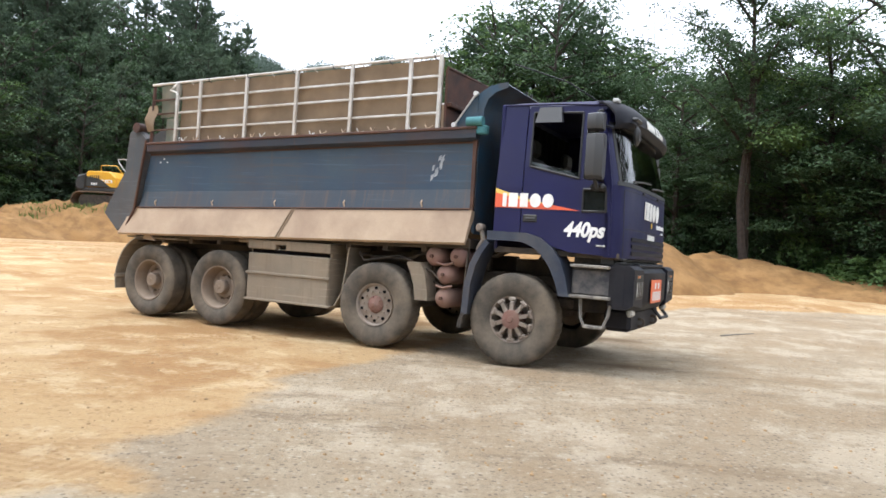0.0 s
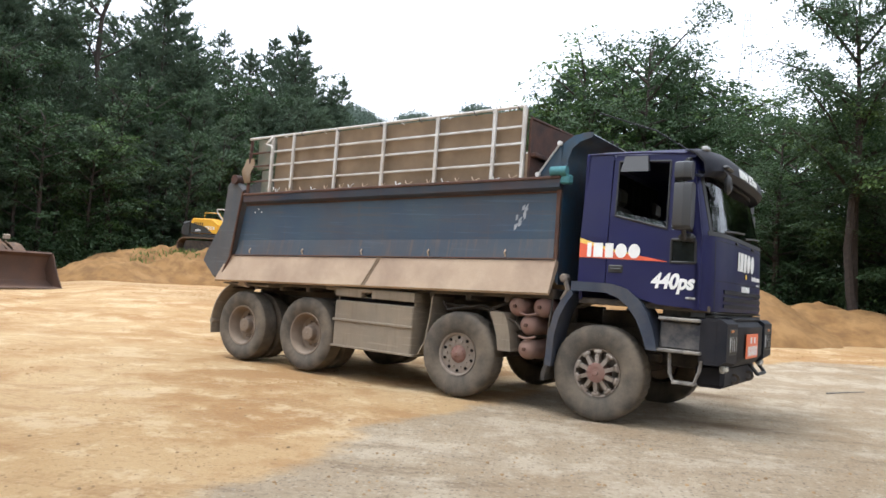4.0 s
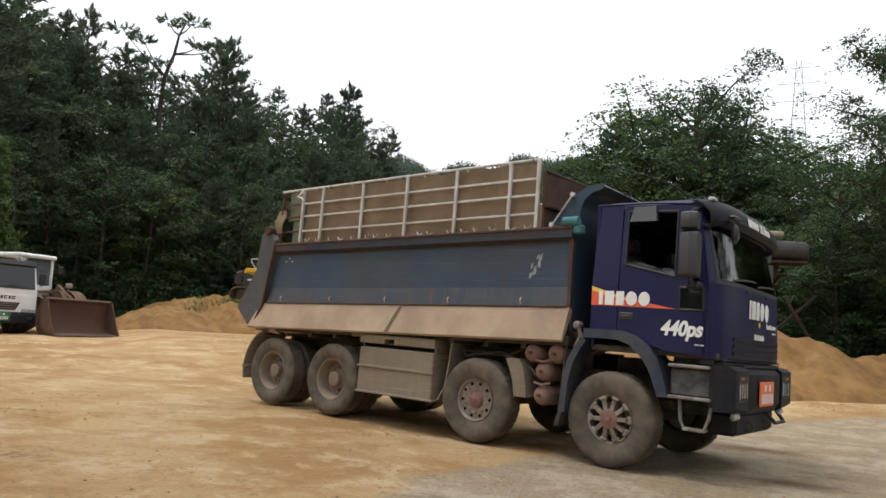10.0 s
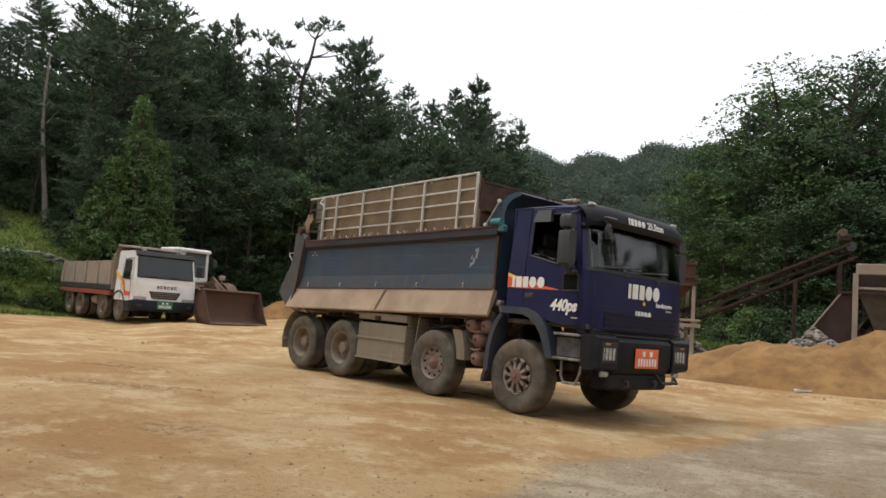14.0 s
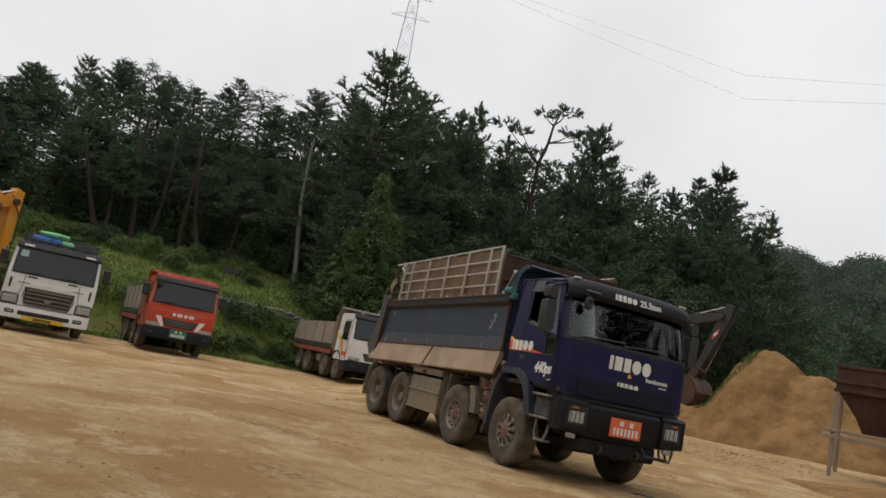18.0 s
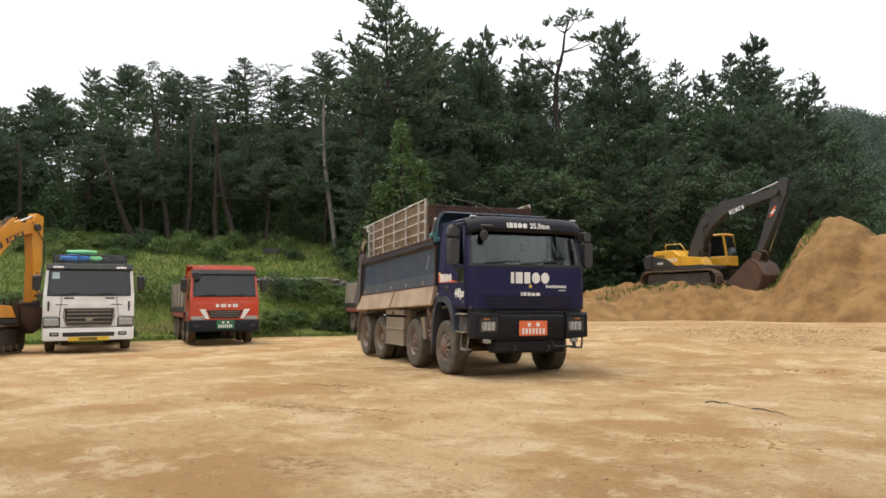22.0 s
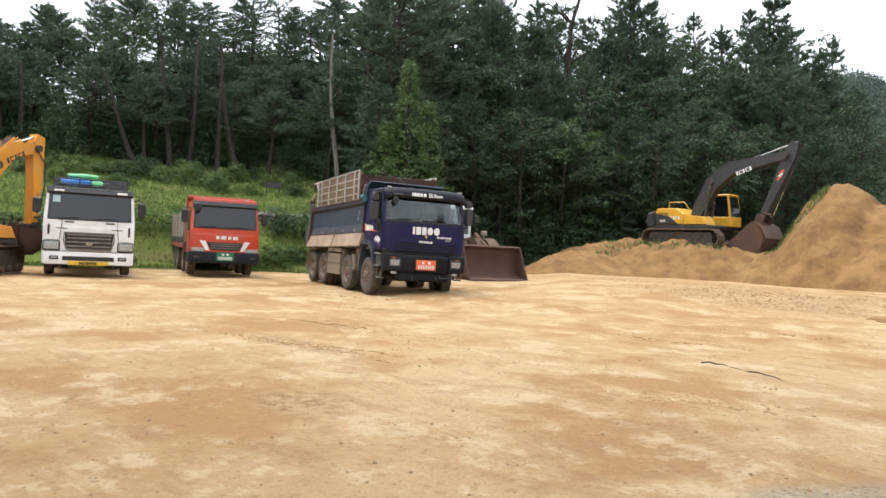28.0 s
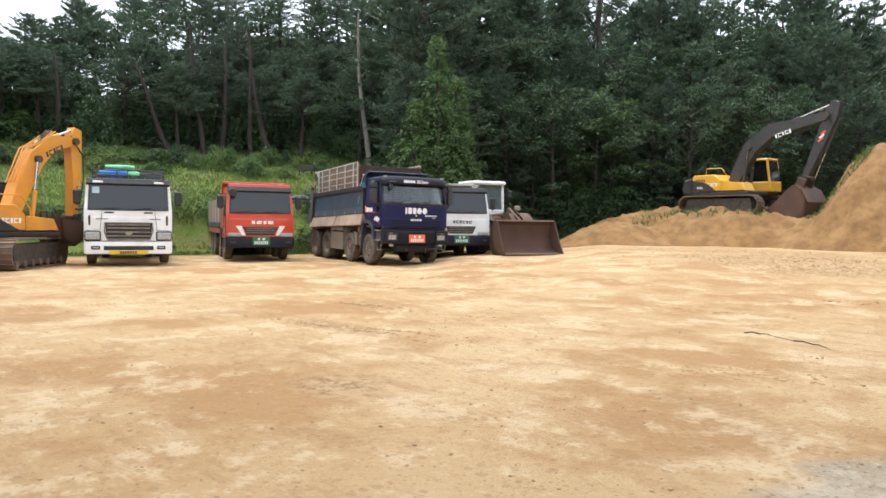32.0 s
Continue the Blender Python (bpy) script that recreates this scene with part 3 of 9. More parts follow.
def word_shapes(width, height, count=5, gap=0.12, hole=True):
    """Plain upright blocks of a word's size: no letters."""
    w = width / (count + gap * (count - 1))
    rows = []
    for i in range(count):
        x0 = -width / 2 + i * w * (1 + gap)
        if hole and i % 2:
            s = w * 0.28
            rows += [(x0, x0 + s, -height / 2, height / 2), (x0 + s, x0 + w, height / 2 - s, height / 2), (x0 + s, x0 + w, -height / 2, -height / 2 + s)]
        else:
            rows += [(x0 + w * 0.2, x0 + w * 0.8, -height / 2, height / 2)]
    return bars(rows)


# ---- the ground: yard, bank, hills, out to the horizon ----
def smooth_step(a, b, v):
    v = min(max((v - a) / (b - a), 0.0), 1.0)
    return v * v * (3 - 2 * v)


def table(v, xs, ys):
    return float(np.interp(v, xs, ys))


def polar(x, y):
    return math.hypot(x, y), math.degrees(math.atan2(-x, y))


def place(bearing, r, z=0.0):
    """A point r metres off in a direction given in degrees to the left of straight ahead."""
    a = radians(bearing)
    return -r * math.sin(a), r * math.cos(a), z


BEARINGS = (-180, -120, -80, -40, -25, -10, 5, 14, 20, 30, 38, 46, 60, 80, 110, 180)
BANK_START = (60, 60, 45, 30, 30, 42, 75, 72, 48, 46, 43, 36, 34, 33, 40, 60)
BANK_SLOPE = (0.05, 0.08, 0.12, 0.18, 0.20, 0.20, 0.10, 0.14, 0.28, 0.30, 0.32, 0.34, 0.35, 0.34, 0.2, 0.05)
HILL_TOP = (18, 20, 22, 24, 24, 24, 18, 18, 24, 26, 28, 28, 28, 26, 24, 18)


def height(x, y):
    r, b = polar(x, y)
    start, slope, top = table(b, BEARINGS, BANK_START), table(b, BEARINGS, BANK_SLOPE), table(b, BEARINGS, HILL_TOP)
    step = 2.4 * smooth_step(47, 52, b) * (1 - smooth_step(95, 130, b))
    d = r - start
    h = step * smooth_step(0, 3.5, d) + (top - step) * (1 - math.exp(-max(d - 3.5 * step / 2.4, 0.0) * slope / top))
    h += (0.5 - 0.24 * smooth_step(33, 38, b)) * smooth_step(13, 29, r) * smooth_step(-50, -25, b) * (1 - smooth_step(43, 48, b))
    h += 8.0 * smooth_step(17, 42, d) * smooth_step(13, 20, b) * (1 - smooth_step(60, 72, b))
    if r > 120:
        ridge = 37 + 24 * smooth_step(30, 14, b) * smooth_step(-22, -6, b) + 3 * math.sin(b * 0.13 + 1.0) + 3 * math.sin(b * 0.41) + 2 * math.sin(b * 1.3)
        h += (ridge - h) * smooth_step(140, 300, r)
    if r < 60:
        amp = 0.035 * smooth_step(1.5, 5, r)
        h += amp * noise.noise((x * 0.45, y * 0.45, 0.3)) + amp * 0.5 * noise.noise((x * 1.7, y * 1.7, 1.3))
    else:
        h += 0.8 * noise.noise((x * 0.05, y * 0.05, 2.0))
    return h


# the rim of the gravel apron, walked from the near left to the far right
RIM = ((-4.5, -8), (-3.0, 1.0), (-2.39, 2.53), (-2.04, 2.7), (-1.68, 2.64), (-1.83, 2.94), (-2.21, 3.35),
       (-2.12, 3.73), (-1.85, 4.12), (-1.72, 4.53), (-1.75, 5.08), (-1.75, 5.91), (-1.45, 6.42), (-1.05, 7.0),
       (-0.85, 7.64), (-0.4, 8.4), (0.2, 10.5), (2.0, 14), (6, 17), (20, 17), (40, 10), (40, -30), (-4.5, -30))


def gravel_at(x, y):
    """Above 0.5 on the grey gravel apron, below on the sand: by the distance to its rim."""
    inside, best = False, 9e9
    for i in range(len(RIM)):
        (x0, y0), (x1, y1) = RIM[i], RIM[(i + 1) % len(RIM)]
        if (y0 > y) != (y1 > y) and x < (x1 - x0) * (y - y0) / (y1 - y0) + x0:
            inside = not inside
        dx, dy = x1 - x0, y1 - y0
        k = min(max(((x - x0) * dx + (y - y0) * dy) / (dx * dx + dy * dy), 0), 1)
        best = min(best, math.hypot(x - x0 - k * dx, y - y0 - k * dy))
    return min(max(0.5 + (best if inside else -best) * 1.1, 0), 1)


def build_ground():
    rings = [0.0] + [0.35 * 1.043 ** k for k in range(205)]
    rings = [r for r in rings if r < 1500] + [2200, 3400, 4500]
    segs = 320
    vs, fs, gravel, grass, wood, damp, churned = [(0, 0, height(0, 0))], [], [gravel_at(0, 0)], [0.0], [0.0], [0.0], [0.0]
    for r in rings[1:]:
        for k in range(segs):
            a = 2 * math.pi * k / segs
            x, y = r * math.cos(a), r * math.sin(a)
            vs.append((x, y, height(x, y)))
            b = polar(x, y)[1]
            start = table(b, BEARINGS, BANK_START)
            j = 2.0 * noise.noise((x * 0.15, y * 0.15, 0))
            gravel.append(gravel_at(x, y) if r < 40 else 0.0)
            grass.append(smooth_step(-3.0, 0.5, r - start + j))
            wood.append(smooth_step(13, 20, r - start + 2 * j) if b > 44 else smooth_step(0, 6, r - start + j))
            w = 0.0
            for px, py, rx, ry in ((2.2, 10.3, 1.1, 0.35), (1.9, 7.6, 0.9, 0.35)):
                d = ((x - px) / rx) ** 2 + ((y - py) / ry) ** 2
                w = max(w, math.exp(-d))
            damp.append(w)
            w = 0.0
            for px, py, rx, ry in ((-9.5, 24.0, 4.5, 4.0), (-7.0, 21.5, 2.5, 2.0), (-14.0, 28.5, 7.0, 3.0), (-21.0, 28.0, 4.0, 1.5), (-8.4, 6.9, 1.4, 0.35), (-10.0, 8.7, 0.9, 0.3), (-11.8, 11.6, 1.2, 0.4), (-5.3, 4.9, 0.55, 0.45)):
                d = ((x - px) / rx) ** 2 + ((y - py) / ry) ** 2
                w = max(w, math.exp(-d))
            churned.append(w)
    n = segs
    for k in range(n):
        fs.append((0, 1 + k, 1 + (k + 1) % n))
    for i in range(len(rings) - 2):
        for k in range(n):
            fs.append((1 + i * n + k, 1 + (i + 1) * n + k, 1 + (i + 1) * n + (k + 1) % n, 1 + i * n + (k + 1) % n))
    me = bpy.data.meshes.new("ground")
    me.from_pydata(vs, [], fs)
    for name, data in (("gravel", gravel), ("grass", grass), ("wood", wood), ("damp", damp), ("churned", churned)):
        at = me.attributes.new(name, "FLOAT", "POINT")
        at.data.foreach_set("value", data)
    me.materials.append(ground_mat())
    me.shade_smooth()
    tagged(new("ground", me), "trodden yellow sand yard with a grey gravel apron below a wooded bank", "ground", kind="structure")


build_ground()


def heap_height(humps, x, y):
    h = -0.25
    for hx, hy, rx, ry, hh, turn, steep in humps:
        c, s = math.cos(radians(turn)), math.sin(radians(turn))
        u, v = (c * (x - hx) + s * (y - hy)) / rx, (-s * (x - hx) + c * (y - hy)) / ry
        d = math.sqrt(u * u + v * v)
        e = (1 - d) * steep
        g = hh * (e if e < 0.75 else 1 - 0.25 * math.exp(-(e - 0.75) * 4)) if d < 1 else -0.25
        h = max(h, g)
    return h


def sand_heap(name, label, humps, material, x0, x1, y0, y1, step=0.2, rough=0.3):
    """A heap of loose sand: the largest of several humps (x, y, rx, ry, height, turn) over a patch of ground."""
    nx, ny = int((x1 - x0) / step) + 1, int((y1 - y0) / step) + 1
    vs, fs = [], []
    for j in range(ny):
        for i in range(nx):
            x, y = x0 + i * step, y0 + j * step
            h = heap_height(humps, x, y)
            if h > 0:
                k = rough * min(h, 1.0)
                h += k * (1.3 * noise.noise((x * 0.55, y * 0.55, 4)) + 0.8 * noise.noise((x * 1.7, y * 1.7, 7)) + 0.4 * noise.noise((x * 4.1, y * 4.1, 9)))
            vs.append((x, y, h + height(x, y)))
    for j in range(ny - 1):
        for i in range(nx - 1):
            q = (j * nx + i, j * nx + i + 1, (j + 1) * nx + i + 1, (j + 1) * nx + i)
            if max(vs[k][2] - height(vs[k][0], vs[k][1]) for k in q) > -0.2:
                fs.append(q)
    me = bpy.data.meshes.new(name)
    me.from_pydata(vs, [], fs)
    bm = bmesh.new()
    bm.from_mesh(me)
    bmesh.ops.delete(bm, geom=[v for v in bm.verts if not v.link_faces], context="VERTS")
    bm.to_mesh(me)
    bm.free()
    me.materials.append(material)
    me.shade_smooth()
    return tagged(new(name, me), label, "sand heap")


BERM = [(-17.2, 39.6, 10.5, 5.4, 1.75, 25, 2.6), (-21.8, 33.6, 3.8, 3.0, 1.15, 20, 1.3), (-11.0, 39.0, 6.0, 5.0, 1.7, 10, 2.0)]
MOUND = [(-10.7, 38.6, 3.6, 5.0, 5.0, 0, 1.3), (-8.7, 38.6, 6.0, 5.0, 4.1, 0, 1.1), (-12.4, 40.6, 3.0, 3.0, 2.4, 0, 1.3)]
sand_heap("sand_berm", "long low berm of heaped yellow sand below the parked excavator", BERM, M_MOUND, -31, 0, 28, 48)
sand_heap("sand_mound", "tall mound of yellow sand with weeds on its crown", MOUND, M_MOUND, -19, 2, 30, 46)
sand_heap("sand_bank", "loose heap of yellow sand in front of the conveyors", [(5.0, 22.5, 4.0, 3.0, 1.75, 0, 1.15), (1.6, 20.8, 4.6, 2.6, 1.0, 0, 1.5), (-1.5, 20.5, 3.5, 2.0, 0.3, 0, 1.2), (8.6, 24.0, 5.5, 2.6, 0.95, -18, 1.3), (13.0, 22.0, 6.0, 2.6, 0.45, -28, 1.3), (18.5, 19.0, 5.0, 2.4, 0.35, -35, 1.3)], M_MOUND, -6, 25, 13, 29, 0.28)


# ---- wheels ----
def wheel_meshes(r, w, style):
    """Tyre, rim and hub meshes, outer face towards -y."""
    t = r * (0.58 if style == "rear" else 0.50)
    h = w / 2
    tyre = [(-h * 0.66, t * 0.97), (-h * 0.80, t * 1.03), (-h * 0.93, t * 1.22), (-h, r * 0.80), (-h * 0.97, r * 0.90), (-h * 0.88, r * 0.97), (-h * 0.74, r)]
    tyre += [(-y, q) for y, q in reversed(tyre)]
    geo = lathe(tyre + tyre[:1], 120, False)
    cut = []
    for v in geo[0]:
        q = math.hypot(v[0], v[2])
        k = int(round(math.degrees(math.atan2(v[0], v[2])) / 3 + (0 if v[1] < 0 else 1))) % 3
        f = (q - 0.009) / q if q > r * 0.96 and k == 0 else 1.0
        cut.append((v[0] * f, v[1], v[2] * f))
    tyre_me = mesh_of("tyre", (cut, geo[1]), M_TYRE)
    turn = lambda g, k, n: moved(g, Matrix.Rotation(k * 2 * math.pi / n, 4, "Y"))
    if style == "rear":
        rim = lathe([(-h * 0.66, t * 1.0), (-h * 0.84, t * 1.0), (-h * 0.80, t * 0.94), (-h * 0.4, t * 0.87), (h * 0.35, t * 0.80), (h * 0.50, t * 0.62), (h * 0.45, t * 0.2)], 40, False)
        rim_m = M_RIM
        hub = join(lathe([(-h * 0.62, 0.0), (-h * 0.62, t * 0.06), (-h * 0.56, t * 0.08), (-h * 0.56, t * 0.28), (-h * 0.48, t * 0.33), (h * 0.1, t * 0.35), (h * 0.2, t * 0.5), (h * 0.45, t * 0.52)], 24),
                   *[turn(tube([(t * 0.20, -h * 0.62, 0), (t * 0.20, -h * 0.5, 0)], t * 0.03, 6), k, 8) for k in range(8)],
                   *[turn(tube([(t * 0.55, h * 0.1, 0), (t * 0.55, h * 0.5, 0)], t * 0.05, 6), k, 10) for k in range(10)])
        hub_m = M_RIM
    elif style == "spoked":
        lug = lambda: join(loft([[(-t * 0.085, y0, z), (t * 0.085, y0, z), (t * 0.085, y1, z), (-t * 0.085, y1, z)] for z, y0, y1 in ((t * 0.40, -h * 1.00, -h * 0.5), (t * 0.70, -h * 0.92, -h * 0.5), (t * 0.80, -h * 0.86, -h * 0.5))]),
                           box(-t * 0.17, t * 0.17, -h * 0.92, -h * 0.56, t * 0.80, t * 0.96, 0.012), tube([(0, -h * 1.02, t * 0.74), (0, -h * 0.8, t * 0.74)], t * 0.055, 6))
        rim = join(lathe([(-h * 0.66, t * 1.0), (-h * 0.86, t * 1.01), (-h * 0.80, t * 0.95), (-h * 0.3, t * 0.90), (h * 0.3, t * 0.8), (h * 0.3, t * 0.2)], 40, False),
                   *[turn(lug(), k, 10) for k in range(10)])
        rim_m = M_RIM_GREY
        hub = join(lathe([(-h * 1.16, 0.0), (-h * 1.16, t * 0.10), (-h * 1.08, t * 0.13), (-h * 1.08, t * 0.30), (-h * 1.03, t * 0.40), (-h * 0.90, t * 0.43), (h * 0.2, t * 0.43)], 28),
                   *[turn(tube([(t * 0.26, -h * 1.12, 0), (t * 0.26, -h * 1.0, 0)], t * 0.035, 6), k, 8) for k in range(8)])
        hub_m = M_HUB_RED
    else:
        rim = join(lathe([(-h * 0.66, t * 1.0), (-h * 0.88, t * 1.01), (-h * 0.82, t * 0.94), (-h * 0.62, t * 0.90), (-h * 0.66, t * 0.60), (-h * 0.55, t * 0.30), (-h * 0.5, t * 0.2)], 40, False),
                   *[turn(tube([(t * 0.62, -h * 0.84, 0), (t * 0.62, -h * 0.55, 0)], t * 0.055, 6), k, 10) for k in range(10)])
        rim_m = M_RIM_GREY
        hub = join(lathe([(-h * 1.0, 0.0), (-h * 1.0, t * 0.09), (-h * 0.93, t * 0.13), (-h * 0.90, t * 0.24), (-h * 0.76, t * 0.34), (-h * 0.64, t * 0.42), (-h * 0.5, t * 0.42)], 24),
                   *[turn(tube([(t * 0.33, -h * 0.86, 0), (t * 0.33, -h * 0.7, 0)], t * 0.04, 6), k, 10) for k in range(10)])
        hub_m = M_HUB_RED
    holes = None
    if style == "front":
        # the rim is not pierced: flat black discs stand for the shade in its holes
        holes = mesh_of("hand_holes", join(*[turn(moved(lathe([(-0.006, t * 0.075), (0.006, t * 0.075)], 10), Matrix.Translation((t * 0.78, -h * 0.665, 0))), k + 0.5, 10) for k in range(10)]), M_DARK_SHADE)
    return tyre_me, mesh_of("rim", rim, rim_m), mesh_of("hub", hub, hub_m), holes


def add_wheel(meshes, parent, x, y, r, dual=False):
    """A wheel part with its rim and hub; on the left side it is turned round."""
    tyre, rim, hub, holes = meshes
    flip = Matrix.Rotation(math.pi, 4, "Z") if y > 0 else Matrix.Identity(4)
    w = part("wheel", tyre, None, parent, at=Matrix.Translation((x, y, r)))
    part("rim", rim, None, w, at=flip)
    part("hub", hub, None, w, at=flip)
    if holes:
        part("hand_holes", holes, None, w, at=flip)
    if dual:
        part("inner_tyre", tyre, None, w, at=Matrix.Translation((0, 0.33 if y < 0 else -0.33, 0)))
    return w


# ---- the blue tipper ----
def arch(cx, cz, r, a0, a1, y0, y1, thick=0.03, n=10):
    """A curved mudguard round (cx, cz), from angle a0 to a1 in degrees."""
    out = [(cx + r * math.cos(radians(a0 + (a1 - a0) * i / n)), cz + r * math.sin(radians(a0 + (a1 - a0) * i / n))) for i in range(n + 1)]
    inn = [(cx + (r - thick) * math.cos(radians(a0 + (a1 - a0) * i / n)), cz + (r - thick) * math.sin(radians(a0 + (a1 - a0) * i / n))) for i in range(n + 1)]
    vs = [(x, y, z) for y in (y0, y1) for x, z in out + inn]
    k = 2 * (n + 1)
    fs = []
    for i in range(n):
        fs += [(i, i + 1, k + i + 1, k + i), (n + 1 + i, k + n + 1 + i, k + n + 2 + i, n + 2 + i)]
        fs += [(i, n + 1 + i, n + 2 + i, i + 1), (k + i, k + i + 1, k + n + 2 + i, k + n + 1 + i)]
    fs += [(0, k, k + n + 1, n + 1), (n, 2 * n + 1, k + 2 * n + 1, k + n)]
    return vs, fs


AXLES = (0.0, -1.82, -4.44, -5.80)
BED = Matrix(((1, 0, 0, 0), (0, 1, 0, 0), (0.027, 0, 1, 0.0162), (0, 0, 0, 1)))   # the bed rides nose-up on its frame


def shell(fn, us, vs, thick):
    """A curved panel: fn(u, v, off) gives its points, off measured along its face."""
    nu, nv = len(us), len(vs)
    pts = [fn(u, v, o) for o in (0.0, -thick) for u in us for v in vs]
    at = lambda k, i, j: k * nu * nv + i * nv + j
    fs = []
    for i in range(nu - 1):
        for j in range(nv - 1):
            fs.append((at(0, i, j), at(0, i + 1, j), at(0, i + 1, j + 1), at(0, i, j + 1)))
            fs.append((at(1, i, j), at(1, i, j + 1), at(1, i + 1, j + 1), at(1, i + 1, j)))
    for i in range(nu - 1):
        fs += [(at(0, i, 0), at(1, i, 0), at(1, i + 1, 0), at(0, i + 1, 0)), (at(0, i, nv - 1), at(0, i + 1, nv - 1), at(1, i + 1, nv - 1), at(1, i, nv - 1))]
    for j in range(nv - 1):
        fs += [(at(0, 0, j), at(0, 0, j + 1), at(1, 0, j + 1), at(1, 0, j)), (at(0, nu - 1, j), at(1, nu - 1, j), at(1, nu - 1, j + 1), at(0, nu - 1, j + 1))]
    return pts, fs


def span(a, b, n):
    return [a + (b - a) * i / n for i in range(n + 1)]


def brand_shapes(width, height):
    """Five plain solid shapes in a row, of a brand mark's size: a bar, two blocks, two discs."""
    w, h = width / 4.5, height / 2
    x = -width / 2
    out = [box(x, x + w * 0.36, -h, h, 0, 0.004, 0.001), box(x + w * 0.55, x + w * 1.35, -h, h, 0, 0.004, 0.001), box(x + w * 1.55, x + w * 2.25, -h, h, 0, 0.004, 0.001)]
    for c in (2.9, 4.0):
        out.append(sheet([(x + w * (c + 0.48 * math.cos(a)), h * math.sin(a), 0) for a in [2 * math.pi * i / 20 for i in range(20)]], 0.004, (0, 0, 1)))
    return out


def brand(T, name, width, height, m):
    for g in brand_shapes(width, height):
        part(name, moved(g, m), M_DECAL, T, "white brand mark")


def tipper():
    T = thing("tipper_truck", "dark blue four-axle tipper truck with a worn bed, reversing over sand", "truck")
    part("chassis", join(*[box(-6.3, 1.1, s * 0.42 - 0.05, s * 0.42 + 0.05, 0.78, 1.02) for s in (-1, 1)],
                         *[box(x - 0.06, x + 0.06, -0.42, 0.42, 0.8, 0.98) for x in (-6.2, -5.1, -3.6, -2.6, -1.0, 0.6)],
                         *[tube([(x, -0.95, 0.52), (x, 0.95, 0.52)], 0.085, 10) for x in AXLES],
                         *[moved(lathe([(-0.22, 0.02), (-0.15, 0.2), (0.15, 0.2), (0.22, 0.02)], 14), Matrix.Translation((x, 0, 0.55))) for x in AXLES[2:]],
                         box(-0.3, 0.9, -0.38, 0.38, 0.62, 1.2), box(-3.9, -2.7, 0.5, 1.15, 0.45, 1.2, 0.05),
                         *[box(x - 0.5, x + 0.5, s * 0.55 - 0.04, s * 0.55 + 0.04, 0.66, 0.76) for x in AXLES for s in (-1, 1)]), M_CHASSIS, T)
    # ---- cab: thin panels round a hollow
    wy = lambda z: 1.235 - 0.06 * smooth_step(1.9, 3.0, z)

    def nose(y):
        return 1.03 + 0.20 * max(1 - (abs(y) / 1.2352) ** 5, 0.0) ** 0.4545

    def rake(z):
        return -0.21 * max(z - 2.06, 0) / 0.9 - 0.02 * smooth_step(1.4, 2.06, z)

    def face(y, z, off=0.0):
        return (nose(y) + rake(z) + off, y * wy(z) / 1.235, z + 0.2 * off * (z > 2.06))

    def roof(x, y, off=0.0):
        u = abs(y) / 1.235
        return (x, y * wy(2.95) / 1.235, 2.955 + 0.035 * (1 - u ** 4) - 0.07 * smooth_step(0.92, 1.0, u) - 0.03 * smooth_step(-0.15, -0.27, x) + off)
    ys = [-1.235, -1.22, -1.19, -1.14, -1.08, -1.0] + span(-0.85, 0.85, 8) + [1.0, 1.08, 1.14, 1.19, 1.22, 1.235]
    part("front_panel", shell(face, ys, [1.28, 1.36, 1.58, 1.85, 2.0, 2.05], 0.04), M_NAVY, T, "dark navy front panel")
    part("screen_header", shell(face, ys, [2.72, 2.80, 2.90], 0.04), M_NAVY, T)
    part("roof", shell(roof, [-0.27, -0.2, -0.1, 0.3, 0.7, 0.93], ys, 0.03), M_NAVY, T, "dark navy roof skin")
    part("screen_seal", join(shell(lambda y, z, o: face(y, z, o + 0.006), ys[2:-2], [2.045, 2.09], 0.03), shell(lambda y, z, o: face(y, z, o + 0.006), ys[2:-2], [2.70, 2.73], 0.03),
                             *[shell(lambda y, z, o: face(y, z, o + 0.006), sorted((s * 1.135, s * 1.17)), span(2.05, 2.72, 4), 0.03) for s in (-1, 1)]), M_BLACK, T)
    part("windscreen", shell(lambda y, z, o: face(y, z, o - 0.006), [q for q in ys if abs(q) < 1.145], span(2.08, 2.71, 5), 0.008), M_CABGLASS, T, "large windscreen reflecting trees and sky")
    part("back_wall", box(-0.27, -0.23, -1.20, 1.20, 1.30, 2.93, 0.01), M_NAVY, T)
    part("cab_floor", box(-0.27, 1.15, -1.18, 1.18, 1.26, 1.33), M_CHASSIS, T)
    # dashboard and curtain are blackened to hold the cab's inner shade
    part("dashboard", prism([(0.62, 1.6), (0.66, 2.0), (0.80, 2.10), (1.08, 2.07), (1.10, 1.4), (0.8, 1.35)], -1.12, 1.12, 0.03), M_DARK_SHADE, T)
    part("steering_wheel", join(moved(lathe([(0.0, 0.20), (0.02, 0.225), (0.0, 0.24), (-0.02, 0.225), (0.0, 0.20)], 24, False), Matrix.Translation((0.55, 0.62, 2.05)) @ Matrix.Rotation(radians(50), 4, "Y") @ Matrix.Rotation(radians(90), 4, "X")), tube([(0.55, 0.62, 2.04), (0.75, 0.62, 1.9)], 0.03, 6)), M_BLACK, T)
    for y in (-0.62, 0.62):
        part("cab_seat", join(box(-0.1, 0.42, y - 0.27, y + 0.27, 1.62, 1.78, 0.05), box(-0.14, 0.02, y - 0.26, y + 0.26, 1.75, 2.40, 0.05), box(-0.12, -0.02, y - 0.14, y + 0.14, 2.42, 2.62, 0.04)), M_DKGREY, T)
